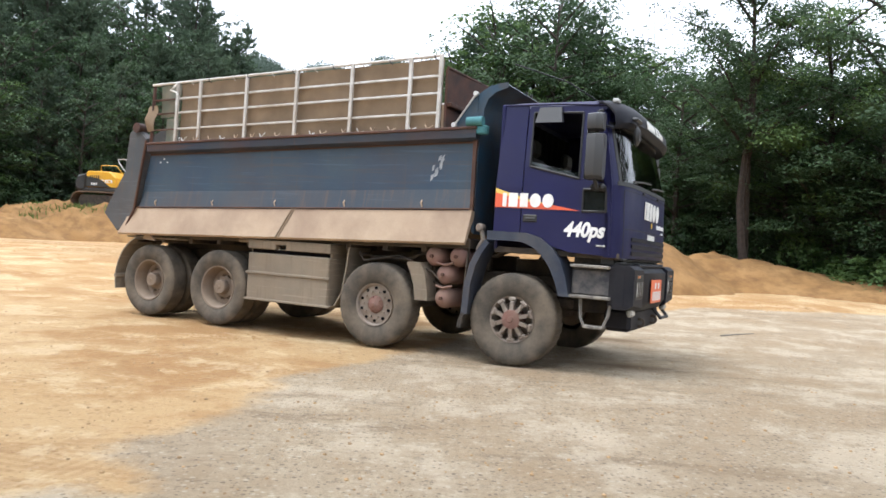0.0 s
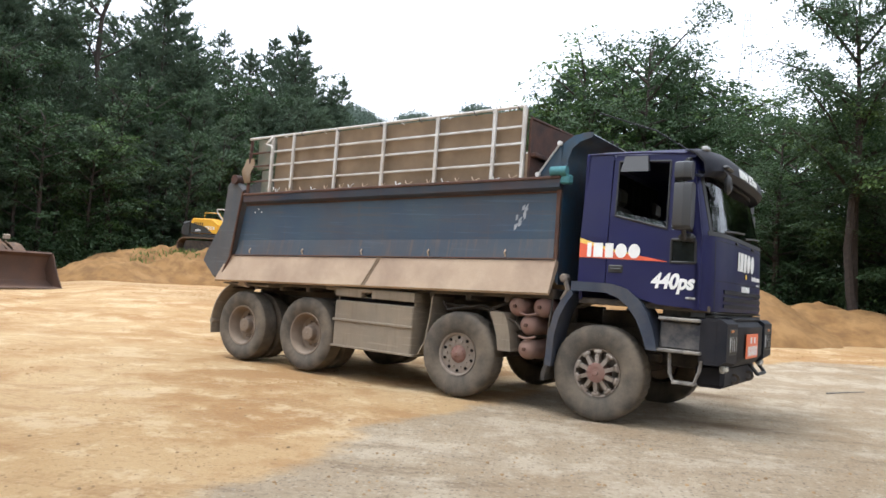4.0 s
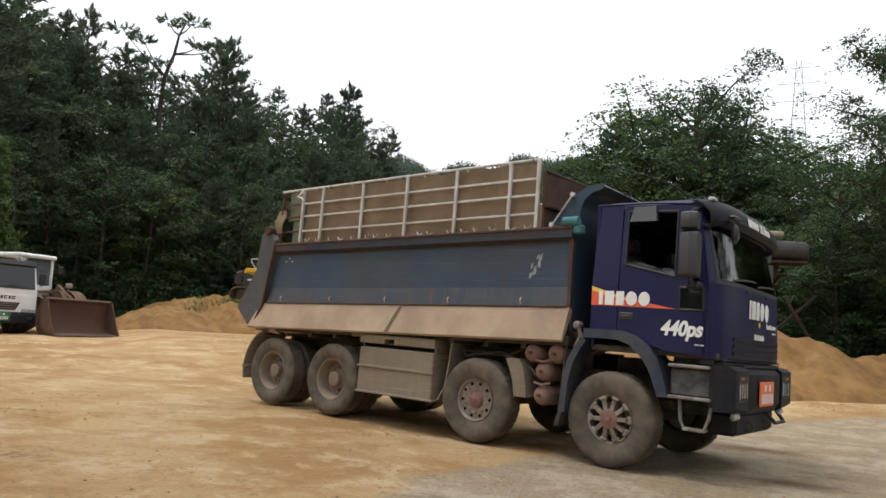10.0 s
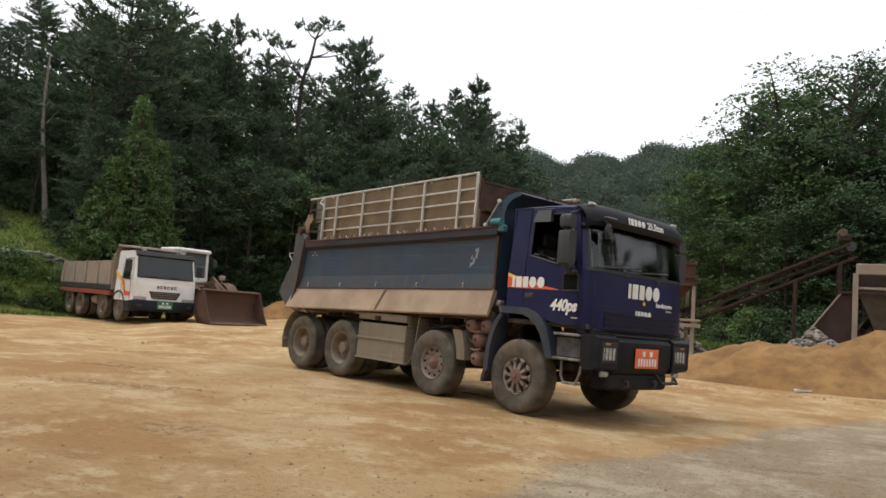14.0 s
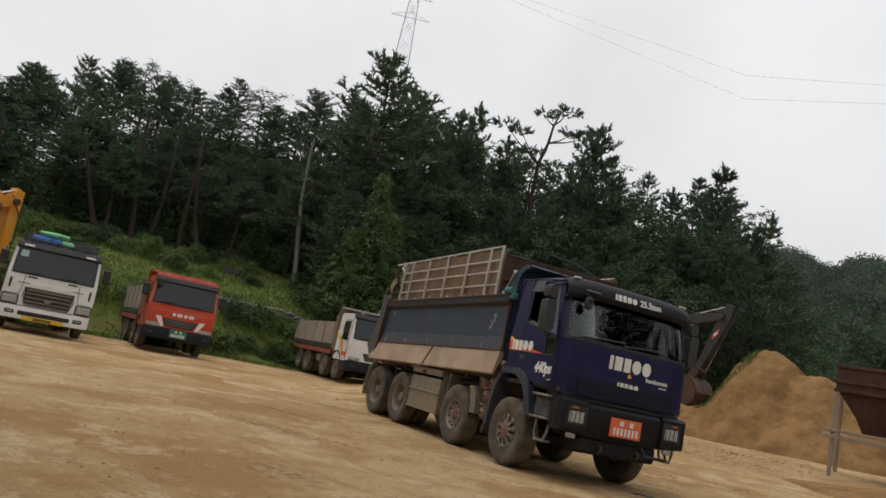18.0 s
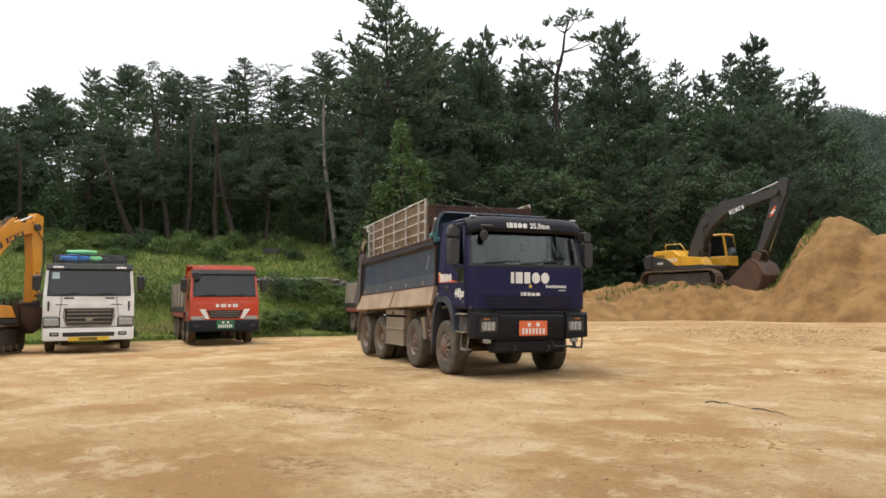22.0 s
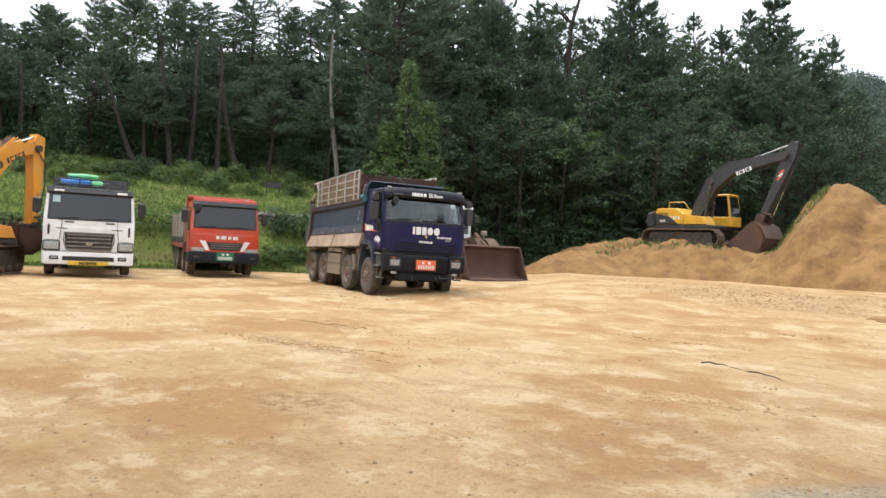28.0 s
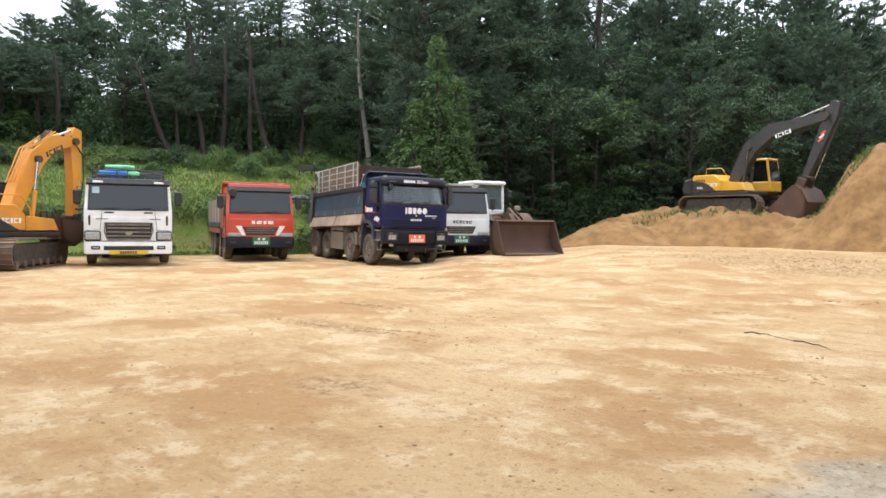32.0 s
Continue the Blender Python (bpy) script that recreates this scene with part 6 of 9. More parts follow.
        for y in (-0.55, 0.55):
            part("dash_vent", box(1.35, 1.376, y - 0.13, y + 0.13, 1.59, 1.635, 0.006), M_BLACK, T)
        part("grille_surround", tube([(1.405, y, z) for y, z in ((-0.60, 0.80), (0.60, 0.80), (0.68, 1.05), (0.68, 1.30), (-0.68, 1.30), (-0.68, 1.05), (-0.60, 0.80))], 0.022, 6), M_RIM_GREY, T, "pale grille surround")
        part("bumper_joint", box(1.40, 1.418, -hw + 0.05, hw - 0.05, 0.735, 0.75, 0.003), M_DKGREY, T)
        part("corner_sticker", sheet([on(-hw + 0.22, 0.66, 0.024), on(-hw + 0.42, 0.66, 0.024), on(-hw + 0.42, 0.92, 0.024), on(-hw + 0.22, 0.92, 0.024)], 0.002, (1, 0, 0.2)), mat_sticker, T)
        # roof rack and cargo bed
        for y in (-1.0, -0.5, 0.0, 0.5, 1.0):
            part("rack_slat", tube([(-0.35, y, h + 0.12), (1.0, y, h + 0.12)], 0.02, 6), M_BLACK, T)
        for x in (-0.35, 0.35, 1.0):
            for z in (h + 0.12, h + 0.28):
                part("rack_rail", tube([(x, -1.05, z), (x, 1.05, z)], 0.022, 6), M_BLACK, T)
        for x in (-0.35, 1.0):
            for y in (-1.0, -0.33, 0.33, 1.0):
                part("rack_post", tube([(x, y, h), (x, y, h + 0.28)], 0.02, 6), M_BLACK, T)
        part("cargo_bed", join(box(-6.6, -0.6, -1.2, 1.2, 0.98, 1.1), *[box(-6.6, -0.6, *sorted((s * 1.16, s * 1.2)), 1.1, 1.6, 0.01) for s in (-1, 1)], box(-0.66, -0.6, -1.2, 1.2, 1.1, 1.9, 0.01)), M_BEDGREY, T)
    else:
        bump = M_BLACK
        part("front_panel", prism([(1.25, 0.86), (1.37, 0.86), (1.38, 1.2), (1.36, 1.66), (1.25, 1.68)], -hw + 0.04, hw - 0.04, 0.03), paint, T)
        tz = 1.20
        part("grille", loft([[(1.37, y, z) for y, z in ((-0.48, 0.92), (0.48, 0.92), (0.62, tz), (-0.62, tz))], [(1.40, y, z) for y, z in ((-0.46, 0.93), (0.46, 0.93), (0.60, tz - 0.01), (-0.60, tz - 0.01))]]), M_BLACK, T, "black grille")
        for z in (0.99, 1.07, 1.14):
            part("grille_slat", box(1.398, 1.41, -0.5, 0.5, z - 0.012, z + 0.012, 0.003), M_RIM_GREY, T)
        for s in (-1, 1):
            if style == "red_tipper" and s < 0:
                part("roof_panel", prism([(0.92, h + 0.0), (1.12, h + 0.0), (1.10, h + 0.09), (0.92, h + 0.12)], -hw + 0.1, hw - 0.1, 0.02), paint, T, "red roof edge")
                part("round_mirror", moved(lathe([(-0.04, 0.02), (-0.04, 0.13), (0.0, 0.15), (0.03, 0.02)], 16), Matrix.Translation((1.42, -hw + 0.2, h - 0.22)) @ Matrix.Rotation(radians(90), 4, "Z")), M_BLACK, T)
            if style == "red_tipper":
                part("chevron", sheet([(1.40, s * a, b) for a, b in ((0.52, 0.90), (0.64, 0.90), (0.86, 1.24), (0.66, 1.24))], 0.006, (1, 0, 0)), M_DECAL, T, "white chevron stripe")
            part("headlamp", box(1.34, 1.392, *sorted((s * 0.68, s * (hw - 0.04))), 0.86, 0.99, 0.02), M_LAMP, T, "clear headlamp")
            part("bumper_lamp", box(1.41, 1.435, *sorted((s * 0.85, s * 1.05)), 0.62, 0.70, 0.01), M_CHASSIS, T)
        part("name_mark", moved(word_shapes(0.78, 0.11, 6 if style != "red_tipper" else 4), fm(0.05, 1.36)), M_DECAL if style == "red_tipper" else M_CHASSIS, T, "plain brand mark")
        part("bumper", join(prism([(1.05, 0.86), (1.38, 0.86), (1.43, 0.78), (1.42, 0.48), (1.2, 0.44), (1.05, 0.5)], -hw - 0.02, hw + 0.02, 0.05)), M_NAVY_DARK, T, "dark steel bumper")
        pl = part("number_plate", moved(box(-0.30, 0.30, -0.15, 0.15, 0, 0.012, 0.006), fm(0.02, 0.70, 1.432)), M_PLATE_GREEN, T, "green number plate")
        part("plate_marks", moved(bars([(-0.24 + 0.07 * i, -0.195 + 0.07 * i, -0.11, 0.0) for i in range(7)] + [(-0.12, -0.04, 0.04, 0.11), (0.04, 0.12, 0.04, 0.11)]), fm(0.02, 0.70, 1.446)), M_DECAL, pl)
        # tipper bed
        xr, xf = axles[-1] - 1.0, -0.85
        bz0, bz1 = 1.15, 2.28
        for s in (-1, 1):
            part("bed_side", join(prism([(xr, bz0), (xf, bz0), (xf, bz1), (xr, bz1 - 0.05)], *sorted((s * 1.14, s * 1.19)), 0.01)), M_BEDGREY, T, "sandy grey bed side")
            for k in range(5):
                x = xr + 0.1 + k * (xf - xr - 0.2) / 4
                part("side_rib", box(x - 0.05, x + 0.05, *sorted((s * 1.19, s * 1.23)), bz0 + 0.18, bz1, 0.01), M_BEDGREY, T)
            part("bed_band", box(xr, xf, *sorted((s * 1.19, s * 1.225)), bz0, bz0 + 0.2, 0.01), M_DKGREY, T)
            part("side_rail", box(xr - 0.1, xf, *sorted((s * 1.05, s * 1.21)), bz0 - 0.22, bz0 - 0.03, 0.02), M_REDFRAME, T, "red frame rail")
        part("bed_floor", box(xr, xf, -1.14, 1.14, bz0, bz0 + 0.06), M_CHASSIS, T)
        part("bed_front", box(xf, xf + 0.06, -1.19, 1.19, bz0, bz1 + 0.28, 0.01), M_BEDGREY, T)
        part("tailgate", prism([(xr, bz0), (xr - 0.35, bz0 + 0.25), (xr - 0.12, bz1), (xr, bz1)], -1.18, 1.18, 0.02), M_BEDGREY, T)
        cm = M_ORANGE_PAINT if style == "red_tipper" else M_BEDGREY
        part("cab_canopy", loft([[(xf, y, z) for y, z in ((-1.15, bz1), (1.15, bz1), (1.15, bz1 + 0.1), (-1.15, bz1 + 0.1))], [(xf + 0.25, y, z) for y, z in ((-1.15, h + 0.18), (1.15, h + 0.18), (1.15, h + 0.26), (-1.15, h + 0.26))], [(0.45, y, z) for y, z in ((-1.1, h + 0.12), (1.1, h + 0.12), (1.1, h + 0.18), (-1.1, h + 0.18))]]), cm, T, "steel canopy over the cab")
        for y in (-0.75, 0.75):
            part("beacon", moved(lathe([(-0.05, 0.03), (-0.05, 0.09), (0.05, 0.09), (0.05, 0.03)], 12), Matrix.Translation((0.9, y, h + 0.09)) @ Matrix.Rotation(radians(90), 4, "X")), M_LAMP, T)
        part("air_tank", moved(lathe([(-0.3, 0.02), (-0.3, 0.2), (0.3, 0.2), (0.3, 0.02)], 16), Matrix.Translation((-2.9, -0.85, 0.72)) @ Matrix.Rotation(radians(90), 4, "Z")), M_BEDGREY, T)
        if style == "white_tipper":
            for mtl, pts in ((M_STRIPE_YELLOW, ((-0.45, 1.95), (-0.45, 1.80), (0.15, 1.45), (0.45, 1.05), (0.25, 1.60))), (M_STRIPE_RED, ((0.05, 1.75), (0.45, 1.25), (0.5, 0.98), (1.04, 0.98), (1.04, 1.12), (0.6, 1.16), (0.4, 1.5)))):
                part("side_flash", sheet([(x, -hw - 0.002, z) for x, z in pts], 0.004, (0, -1, 0)), mtl, T, "coloured side flash")
    part("chassis", join(*[box(axles[-1] - 0.8, 1.0, s * 0.42 - 0.05, s * 0.42 + 0.05, 0.66, 0.9) for s in (-1, 1)], *[tube([(x, -0.95, 0.5), (x, 0.95, 0.5)], 0.08, 8) for x in axles], box(-0.4, 0.9, -0.4, 0.4, 0.5, 0.9)), M_CHASSIS, T)
    for i, x in enumerate(axles):
        for s in (-1, 1):
            add_wheel(WHEEL_FRONT if x > axles[-2] else WHEEL_REAR, T, x, s * (hw - 0.17), 0.5, x <= axles[-2])
    return T


mat_sticker = mat("pale_sticker", (0.369, 0.492, 0.5084), rough=0.5, bump=0)
WHEEL_FRONT, WHEEL_REAR = wheel_meshes(0.50, 0.28, "front"), wheel_meshes(0.50, 0.28, "rear")
hy = pose(-24.3, 9.82, 0.03, 0, 0, -19)
lorry("cargo_truck", "white cargo truck with a black roof rack, parked on the sand", hy, M_WHITE, 2.64, 2.48, (0.0, -4.6, -5.9), "white_cargo")
lorry("red_tipper", "orange-red tipper truck with a sandy grey bed, parked", pose(-24.8, 14.6, 0.03, 0, 0, -21), M_ORANGE_PAINT, 2.62, 2.34, style="red_tipper")
lorry("white_tipper", "white tipper truck with an orange side flash, parked beside a loader", pose(-21.3, 21.2, 0.14, 0, 0, -24), M_WHITE, 2.66, 2.36, style="white_tipper")


def bag(name, label, mtl, m, length, r):
    rings = []
    for i in range(9):
        a = i / 8
        k = r * (0.55 + 0.45 * math.sin(math.pi * min(max(a, 0.08), 0.92)) ** 0.5)
        rings.append([(k * math.cos(q) * (1 + 0.08 * math.sin(3 * q + i)), (a - 0.5) * length, 0.62 * k * math.sin(q) + 0.6 * r) for q in [2 * math.pi * j / 14 for j in range(14)]])
    ob = part(name, loft(rings), mtl)
    ob.matrix_basis = m
    return tagged(ob, label, "bag")


bag("blue_bag", "bright blue tarp bundle tied on the roof rack", M_BLUEBAG, hy @ pose(0.35, -0.45, 2.75, 0, 0, 4), 0.8, 0.20)
bag("green_bag", "pale green tarp roll tied on the roof rack", M_GREENBAG, hy @ pose(0.25, -0.25, 2.98, 0, 0, -5), 0.85, 0.13)
bag("green_bundle", "small green tarp bundle on the roof rack", M_GREENBAG, hy @ pose(0.3, 0.15, 2.75, 0, 0, 8), 0.36, 0.17)
bag("black_bundle", "dark bundle lying on the roof rack", M_BLACK, hy @ pose(0.2, 0.62, 2.75, 0, 0, 0), 0.7, 0.16)


# ---- excavators ----
def beam(points, heights, y0, y1, c=0.02):
    """A boxed arm along points (x, z) with its depth at each."""
    top, low = [], []
    for i, (x, z) in enumerate(points):
        a, b = points[max(i - 1, 0)], points[min(i + 1, len(points) - 1)]
        d = Vector((b[0] - a[0], b[1] - a[1])).normalized()
        top.append((x - d.y * heights[i] / 2, z + d.x * heights[i] / 2))
        low.append((x + d.y * heights[i] / 2, z - d.x * heights[i] / 2))
    rings = []
    for (xt, zt), (xl, zl) in zip(top, low):
        rings.append([(xl, y0, zl), (xl, y1, zl), (xt, y1, zt), (xt, y0, zt)])
    return loft(rings)


def ram(a, b, y, r=0.075):
    pa, pb = Vector((a[0], y, a[1])), Vector((b[0], y, b[1]))
    m = pa.lerp(pb, 0.58)
    return tube([pa, m], r, 10), tube([m, pb], r * 0.55, 8)


def crawler(T, length, gauge, width, hh, mtl=None):
    for s in (-1, 1):
        y0, y1 = s * gauge / 2 - width / 2, s * gauge / 2 + width / 2
        rr = hh / 2
        path, n = [], 9
        L = length / 2 - rr
        for i in range(n + 1):
            a = math.pi / 2 - math.pi * i / n
            path.append((L + rr * math.cos(a), rr + rr * math.sin(a), a))
        straight = int(2 * L / 0.19)
        low = [(L - 2 * L * (i + 1) / (straight + 1), 0.0, -math.pi / 2) for i in range(straight)]
        back = [(-L - rr * math.cos(a), rr + rr * math.sin(a), math.pi - a) for a in [-math.pi / 2 + math.pi * i / n for i in range(n + 1)]]
        high = [(-L + 2 * L * (i + 1) / (straight + 1), 2 * rr, math.pi / 2) for i in range(straight)]
        shoes = []
        for x, z, a in path + low + back + high:
            m = Matrix.Translation((x, 0, z)) @ Matrix.Rotation(-(a - math.pi / 2), 4, "Y")
            shoes.append(moved(join(box(-0.085, 0.085, y0, y1, -0.03, 0.02, 0.008), box(-0.05, -0.02, y0, y1, 0.0, 0.055, 0.004)), m))
        tk = part("track", join(*shoes), M_TRACK, T, "rusty steel crawler track")
        part("track_frame", prism([(-L, 0.12), (L, 0.12), (L + 0.1, rr), (L, hh - 0.14), (-L, hh - 0.14), (-L - 0.1, rr)], y0 + 0.12, y1 - 0.12, 0.02), M_CHASSIS, tk)
        for x in np.linspace(-L, L, 7):
            part("roller", moved(lathe([(-width * 0.42, 0.03), (-width * 0.42, 0.12), (width * 0.42, 0.12), (width * 0.42, 0.03)], 12), Matrix.Translation((x, s * gauge / 2, 0.16))), M_TRACK, tk)
    part("undercarriage", join(box(-0.8, 0.8, -gauge / 2, gauge / 2, 0.35, 0.75, 0.05), moved(lathe([(-0.12, 0.1), (-0.12, 0.65), (0.12, 0.65), (0.12, 0.1)], 24), Matrix.Translation((0, 0, 0.86)) @ Matrix.Rotation(radians(90), 4, "X"))), M_CHASSIS, T)


def dig_bucket(T, x, z, m, w=1.3):
    prof = [(0.0, 0.0), (0.35, -0.05), (0.72, -0.35), (0.80, -0.80), (0.55, -1.15), (0.05, -1.28), (-0.55, -1.15)]
    outer = [(a, b) for a, b in prof]
    inner = [(a * 0.88 - 0.02, b * 0.9 - 0.02) for a, b in prof]
    shell = []
    k = len(prof)
    rings = [[(a, y, b) for a, b in outer] + [(a, y, b) for a, b in inner[::-1]] for y in (-w / 2, w / 2)]
    cheeks = [sheet([(a, s * w / 2, b) for a, b in prof], 0.05, (0, -s, 0)) for s in (-1, 1)]
    teeth = [loft([[(-0.5, y - 0.06, -1.18), (-0.5, y + 0.06, -1.18), (-0.5, y + 0.06, -1.10), (-0.5, y - 0.06, -1.10)], [(-0.80, y - 0.03, -1.10), (-0.80, y + 0.03, -1.10), (-0.80, y + 0.03, -1.07), (-0.80, y - 0.03, -1.07)]]) for y in np.linspace(-w / 2 + 0.08, w / 2 - 0.08, 5)]
    b = part("bucket", moved(join(loft(rings), *cheeks, box(-0.12, 0.2, -0.3, -0.2, -0.1, 0.25), box(-0.12, 0.2, 0.2, 0.3, -0.1, 0.25)), Matrix.Translation((x, 0, z)) @ m), M_BUCKET, T, "worn rusty digging bucket")
    for tooth in teeth:
        part("tooth", moved(tooth, Matrix.Translation((x, 0, z)) @ m), M_BUCKET, b)


def excavator(name, label, at, swing, body, dark, arm, boom, stick, bucket, bucket_turn, mark, depth=1.0, tail=1.0, scoop=1.0):
    T = thing(name, label, "excavator", at, group="parked excavators")
    crawler(T, 4.6, 2.6, 0.62, 0.95)
    U = part("upper_deck", box(-2.6 * tail, 1.6, -1.35, 1.35, 0.98, 1.22, 0.06), dark, T, at=pose(0, 0, 0, 0, 0, swing))
    k = tail
    part("engine_hood", join(prism([(-2.2 * k, 1.22), (-2.25 * k, 1.9), (-2.1 * k, 2.08), (-0.3, 2.08), (0.1, 1.75), (0.1, 1.22)], -1.35, 1.35, 0.07)), body, U, "painted engine hood")
    part("counterweight", prism([(-3.0 * k, 1.12), (-3.05 * k, 1.5), (-2.85 * k, 1.85), (-2.2 * k, 1.95), (-2.2 * k, 1.05), (-2.7 * k, 1.0)], -1.4, 1.4, 0.12), dark, U, "dark cast counterweight")
    part("side_box", prism([(0.1, 1.22), (0.1, 1.72), (1.3, 1.62), (1.5, 1.22)], -1.36, -0.5, 0.05), body, U)
    part("hood_vents", join(*[box(-1.9 * tail + 0.12 * i, -1.82 * tail + 0.12 * i, -1.365, -1.345, 1.5, 1.85, 0.004) for i in range(5)]), M_BLACK, U)
    part("handrail", tube([(-0.9, -1.2, 2.08), (-0.9, -1.2, 2.4), (0.0, -1.2, 2.4), (0.4, -1.2, 1.95), (0.4, -1.2, 1.7)], 0.022, 6), body, U)
    part("hood_mark", moved(word_shapes(0.8, 0.17, 5), Matrix.Translation((-0.5, -1.353, 1.55)) @ RIGHT_SIDE), M_DECAL, U, "white brand mark")
    # cab with its glass, on the left
    part("cab_frame", join(*[tube([(a, y, 1.25), (b, y, 2.85)], 0.06, 6) for a, b in ((1.75, 1.5), (0.25, 0.3)) for y in (0.45, 1.32)], box(0.2, 1.6, 0.42, 1.36, 2.8, 2.92, 0.06)), body if arm is M_DKGREY else M_BLACK, U, "operator cab frame")
    part("cab_base", box(0.2, 1.8, 0.42, 1.36, 1.2, 1.72, 0.04), body, U, "painted cab base")
    part("cab_glass", join(sheet([(1.75, 0.5, 1.75), (1.75, 1.3, 1.75), (1.53, 1.3, 2.8), (1.53, 0.5, 2.8)], 0.015, (1, 0, 0)), sheet([(0.3, 0.46, 1.75), (1.68, 0.46, 1.75), (1.5, 0.46, 2.8), (0.3, 0.46, 2.8)], 0.015, (0, 1, 0)), sheet([(0.3, 1.32, 1.75), (1.68, 1.32, 1.75), (1.5, 1.32, 2.8), (0.3, 1.32, 2.8)], 0.015, (0, -1, 0))), M_GLASS, U)
    part("operator_seat", join(box(0.6, 1.1, 0.65, 1.15, 1.7, 1.9, 0.05), box(0.5, 0.65, 0.65, 1.15, 1.85, 2.5, 0.05)), M_BLACK, U)
    part("boom", beam(boom, [q * depth for q in (0.55, 0.75, 0.85, 0.70, 0.42)][:len(boom)], -0.62, -0.16), arm, U, "heavy boxed boom")
    part("stick", beam(stick, [q * depth for q in (0.45, 0.72, 0.5, 0.30)][:len(stick)], -0.56, -0.22), arm, U, "boxed dipper stick")
    mid, tip = boom[len(boom) // 2], boom[-1]
    for y in (-0.70, -0.08):
        a, b = ram((boom[0][0] + 0.75, boom[0][1] - 0.3), (mid[0] - 0.05, mid[1] - 0.1), y)
        part("boom_ram", a, arm, U)
        part("boom_rod", b, M_CHROME, U)
    a, b = ram((mid[0] + 0.1, mid[1] + 0.55), (stick[0][0], stick[0][1]), -0.39)
    part("stick_ram", a, arm, U)
    part("stick_rod", b, M_CHROME, U)
    s1, s2 = Vector(stick[1]), Vector(stick[-1])
    dd = (s2 - s1).normalized()
    off = Vector((dd.y, -dd.x)) * (-0.42)
    a, b = ram(tuple(s1 + off * 0.9), tuple(s2 - dd * 0.35 + off), -0.39, 0.065)
    part("bucket_ram", a, arm, U)
    part("bucket_rod", b, M_CHROME, U)
    part("bucket_link", join(tube([(*(s2 - dd * 0.35 + off * 0.0), 0)][:0] + [(s2.x - dd.x * 0.3, -0.56, s2.y - dd.y * 0.3), (s2.x - dd.x * 0.35 + off.x, -0.56, s2.y - dd.y * 0.35 + off.y)], 0.05, 6), tube([(s2.x - dd.x * 0.3, -0.22, s2.y - dd.y * 0.3), (s2.x - dd.x * 0.35 + off.x, -0.22, s2.y - dd.y * 0.35 + off.y)], 0.05, 6)), M_BUCKET, U)
    for k in range(3):
        pts = [(x, -0.50 + 0.1 * k, z + 0.42 + 0.05 * math.sin(i)) for i, (x, z) in enumerate(boom[1:-1])]
        part("hose", tube([(boom[0][0], -0.5 + 0.1 * k, boom[0][1] + 0.4)] + pts, 0.022, 5), M_BLACK, U)
    for k, (x, z) in enumerate((boom[0], mid, boom[-1], stick[-1])):
        part("pivot_pin", moved(lathe([(-0.36, 0.04), (-0.36, 0.13), (0.36, 0.13), (0.36, 0.04)], 14), Matrix.Translation((x, -0.39, z))), M_CHASSIS, U)
    for k in range(4):
        y = -0.60 + 0.14 * k
        part("hose", tube([(boom[1][0] - 0.30, y, boom[1][1] + 0.25), (mid[0] - 0.32, y, mid[1] + 0.36), (mid[0] + 0.0, y, mid[1] + 0.52), (boom[-2][0] + 0.1, y, boom[-2][1] + 0.42)], 0.024, 5), M_BLACK if arm is M_DKGREY else arm, U)
    part("stick_hose", tube([(stick[1][0] - 0.3, -0.6, stick[1][1] + 0.2), (stick[1][0] + 0.28, -0.62, stick[1][1] - 0.5), (stick[2][0] + 0.3, -0.6, stick[2][1]), (stick[2][0] + 0.12, -0.6, stick[2][1] - 0.9)], 0.024, 5), M_BLACK, U)
    part("side_panel", prism([(-2.15 * tail, 1.25), (-2.15 * tail, 1.80), (-1.0 * tail, 1.62), (-0.2, 1.24)], -1.372, -1.352, 0.002), dark, U, "dark lower side panel")
    part("model_mark", moved(bars([(-0.16 + 0.09 * i, -0.10 + 0.09 * i, -0.06, 0.06) for i in range(4)]), Matrix.Translation((-1.55 * tail, -1.374, 1.40)) @ RIGHT_SIDE), M_DECAL, U)
    i = len(boom) // 2
    d = Vector((boom[-1][0] - mid[0], boom[-1][1] - mid[1]))
    ang = math.atan2(d.y, d.x)
    c = Vector(mid).lerp(Vector(boom[-1]), 0.45)
    part("boom_mark", moved(word_shapes(0.9, 0.2, 5), Matrix.Translation((c.x, -0.623, c.y)) @ Matrix.Rotation(-ang, 4, "Y") @ RIGHT_SIDE), mark, U, "plain brand mark")
    if arm is M_DKGREY:
        q = s1.lerp(s2, 0.25)
        for k in range(3):
            p = q + dd * (k * 0.16)
            part("hazard_stripe", moved(box(-0.14, 0.14, 0, 0.004, -0.05, 0.05, 0.001), Matrix.Translation((p.x, -0.566, p.y)) @ Matrix.Rotation(math.atan2(-dd.y, dd.x) + 0.5, 4, "Y")), M_STRIPE_RED if k % 2 == 0 else M_DECAL, U)
    dig_bucket(U, bucket[0], bucket[1], Matrix.Translation((0, -0.39, 0)) @ Matrix.Rotation(radians(bucket_turn), 4, "Y") @ Matrix.Scale(scoop, 4))
    return T


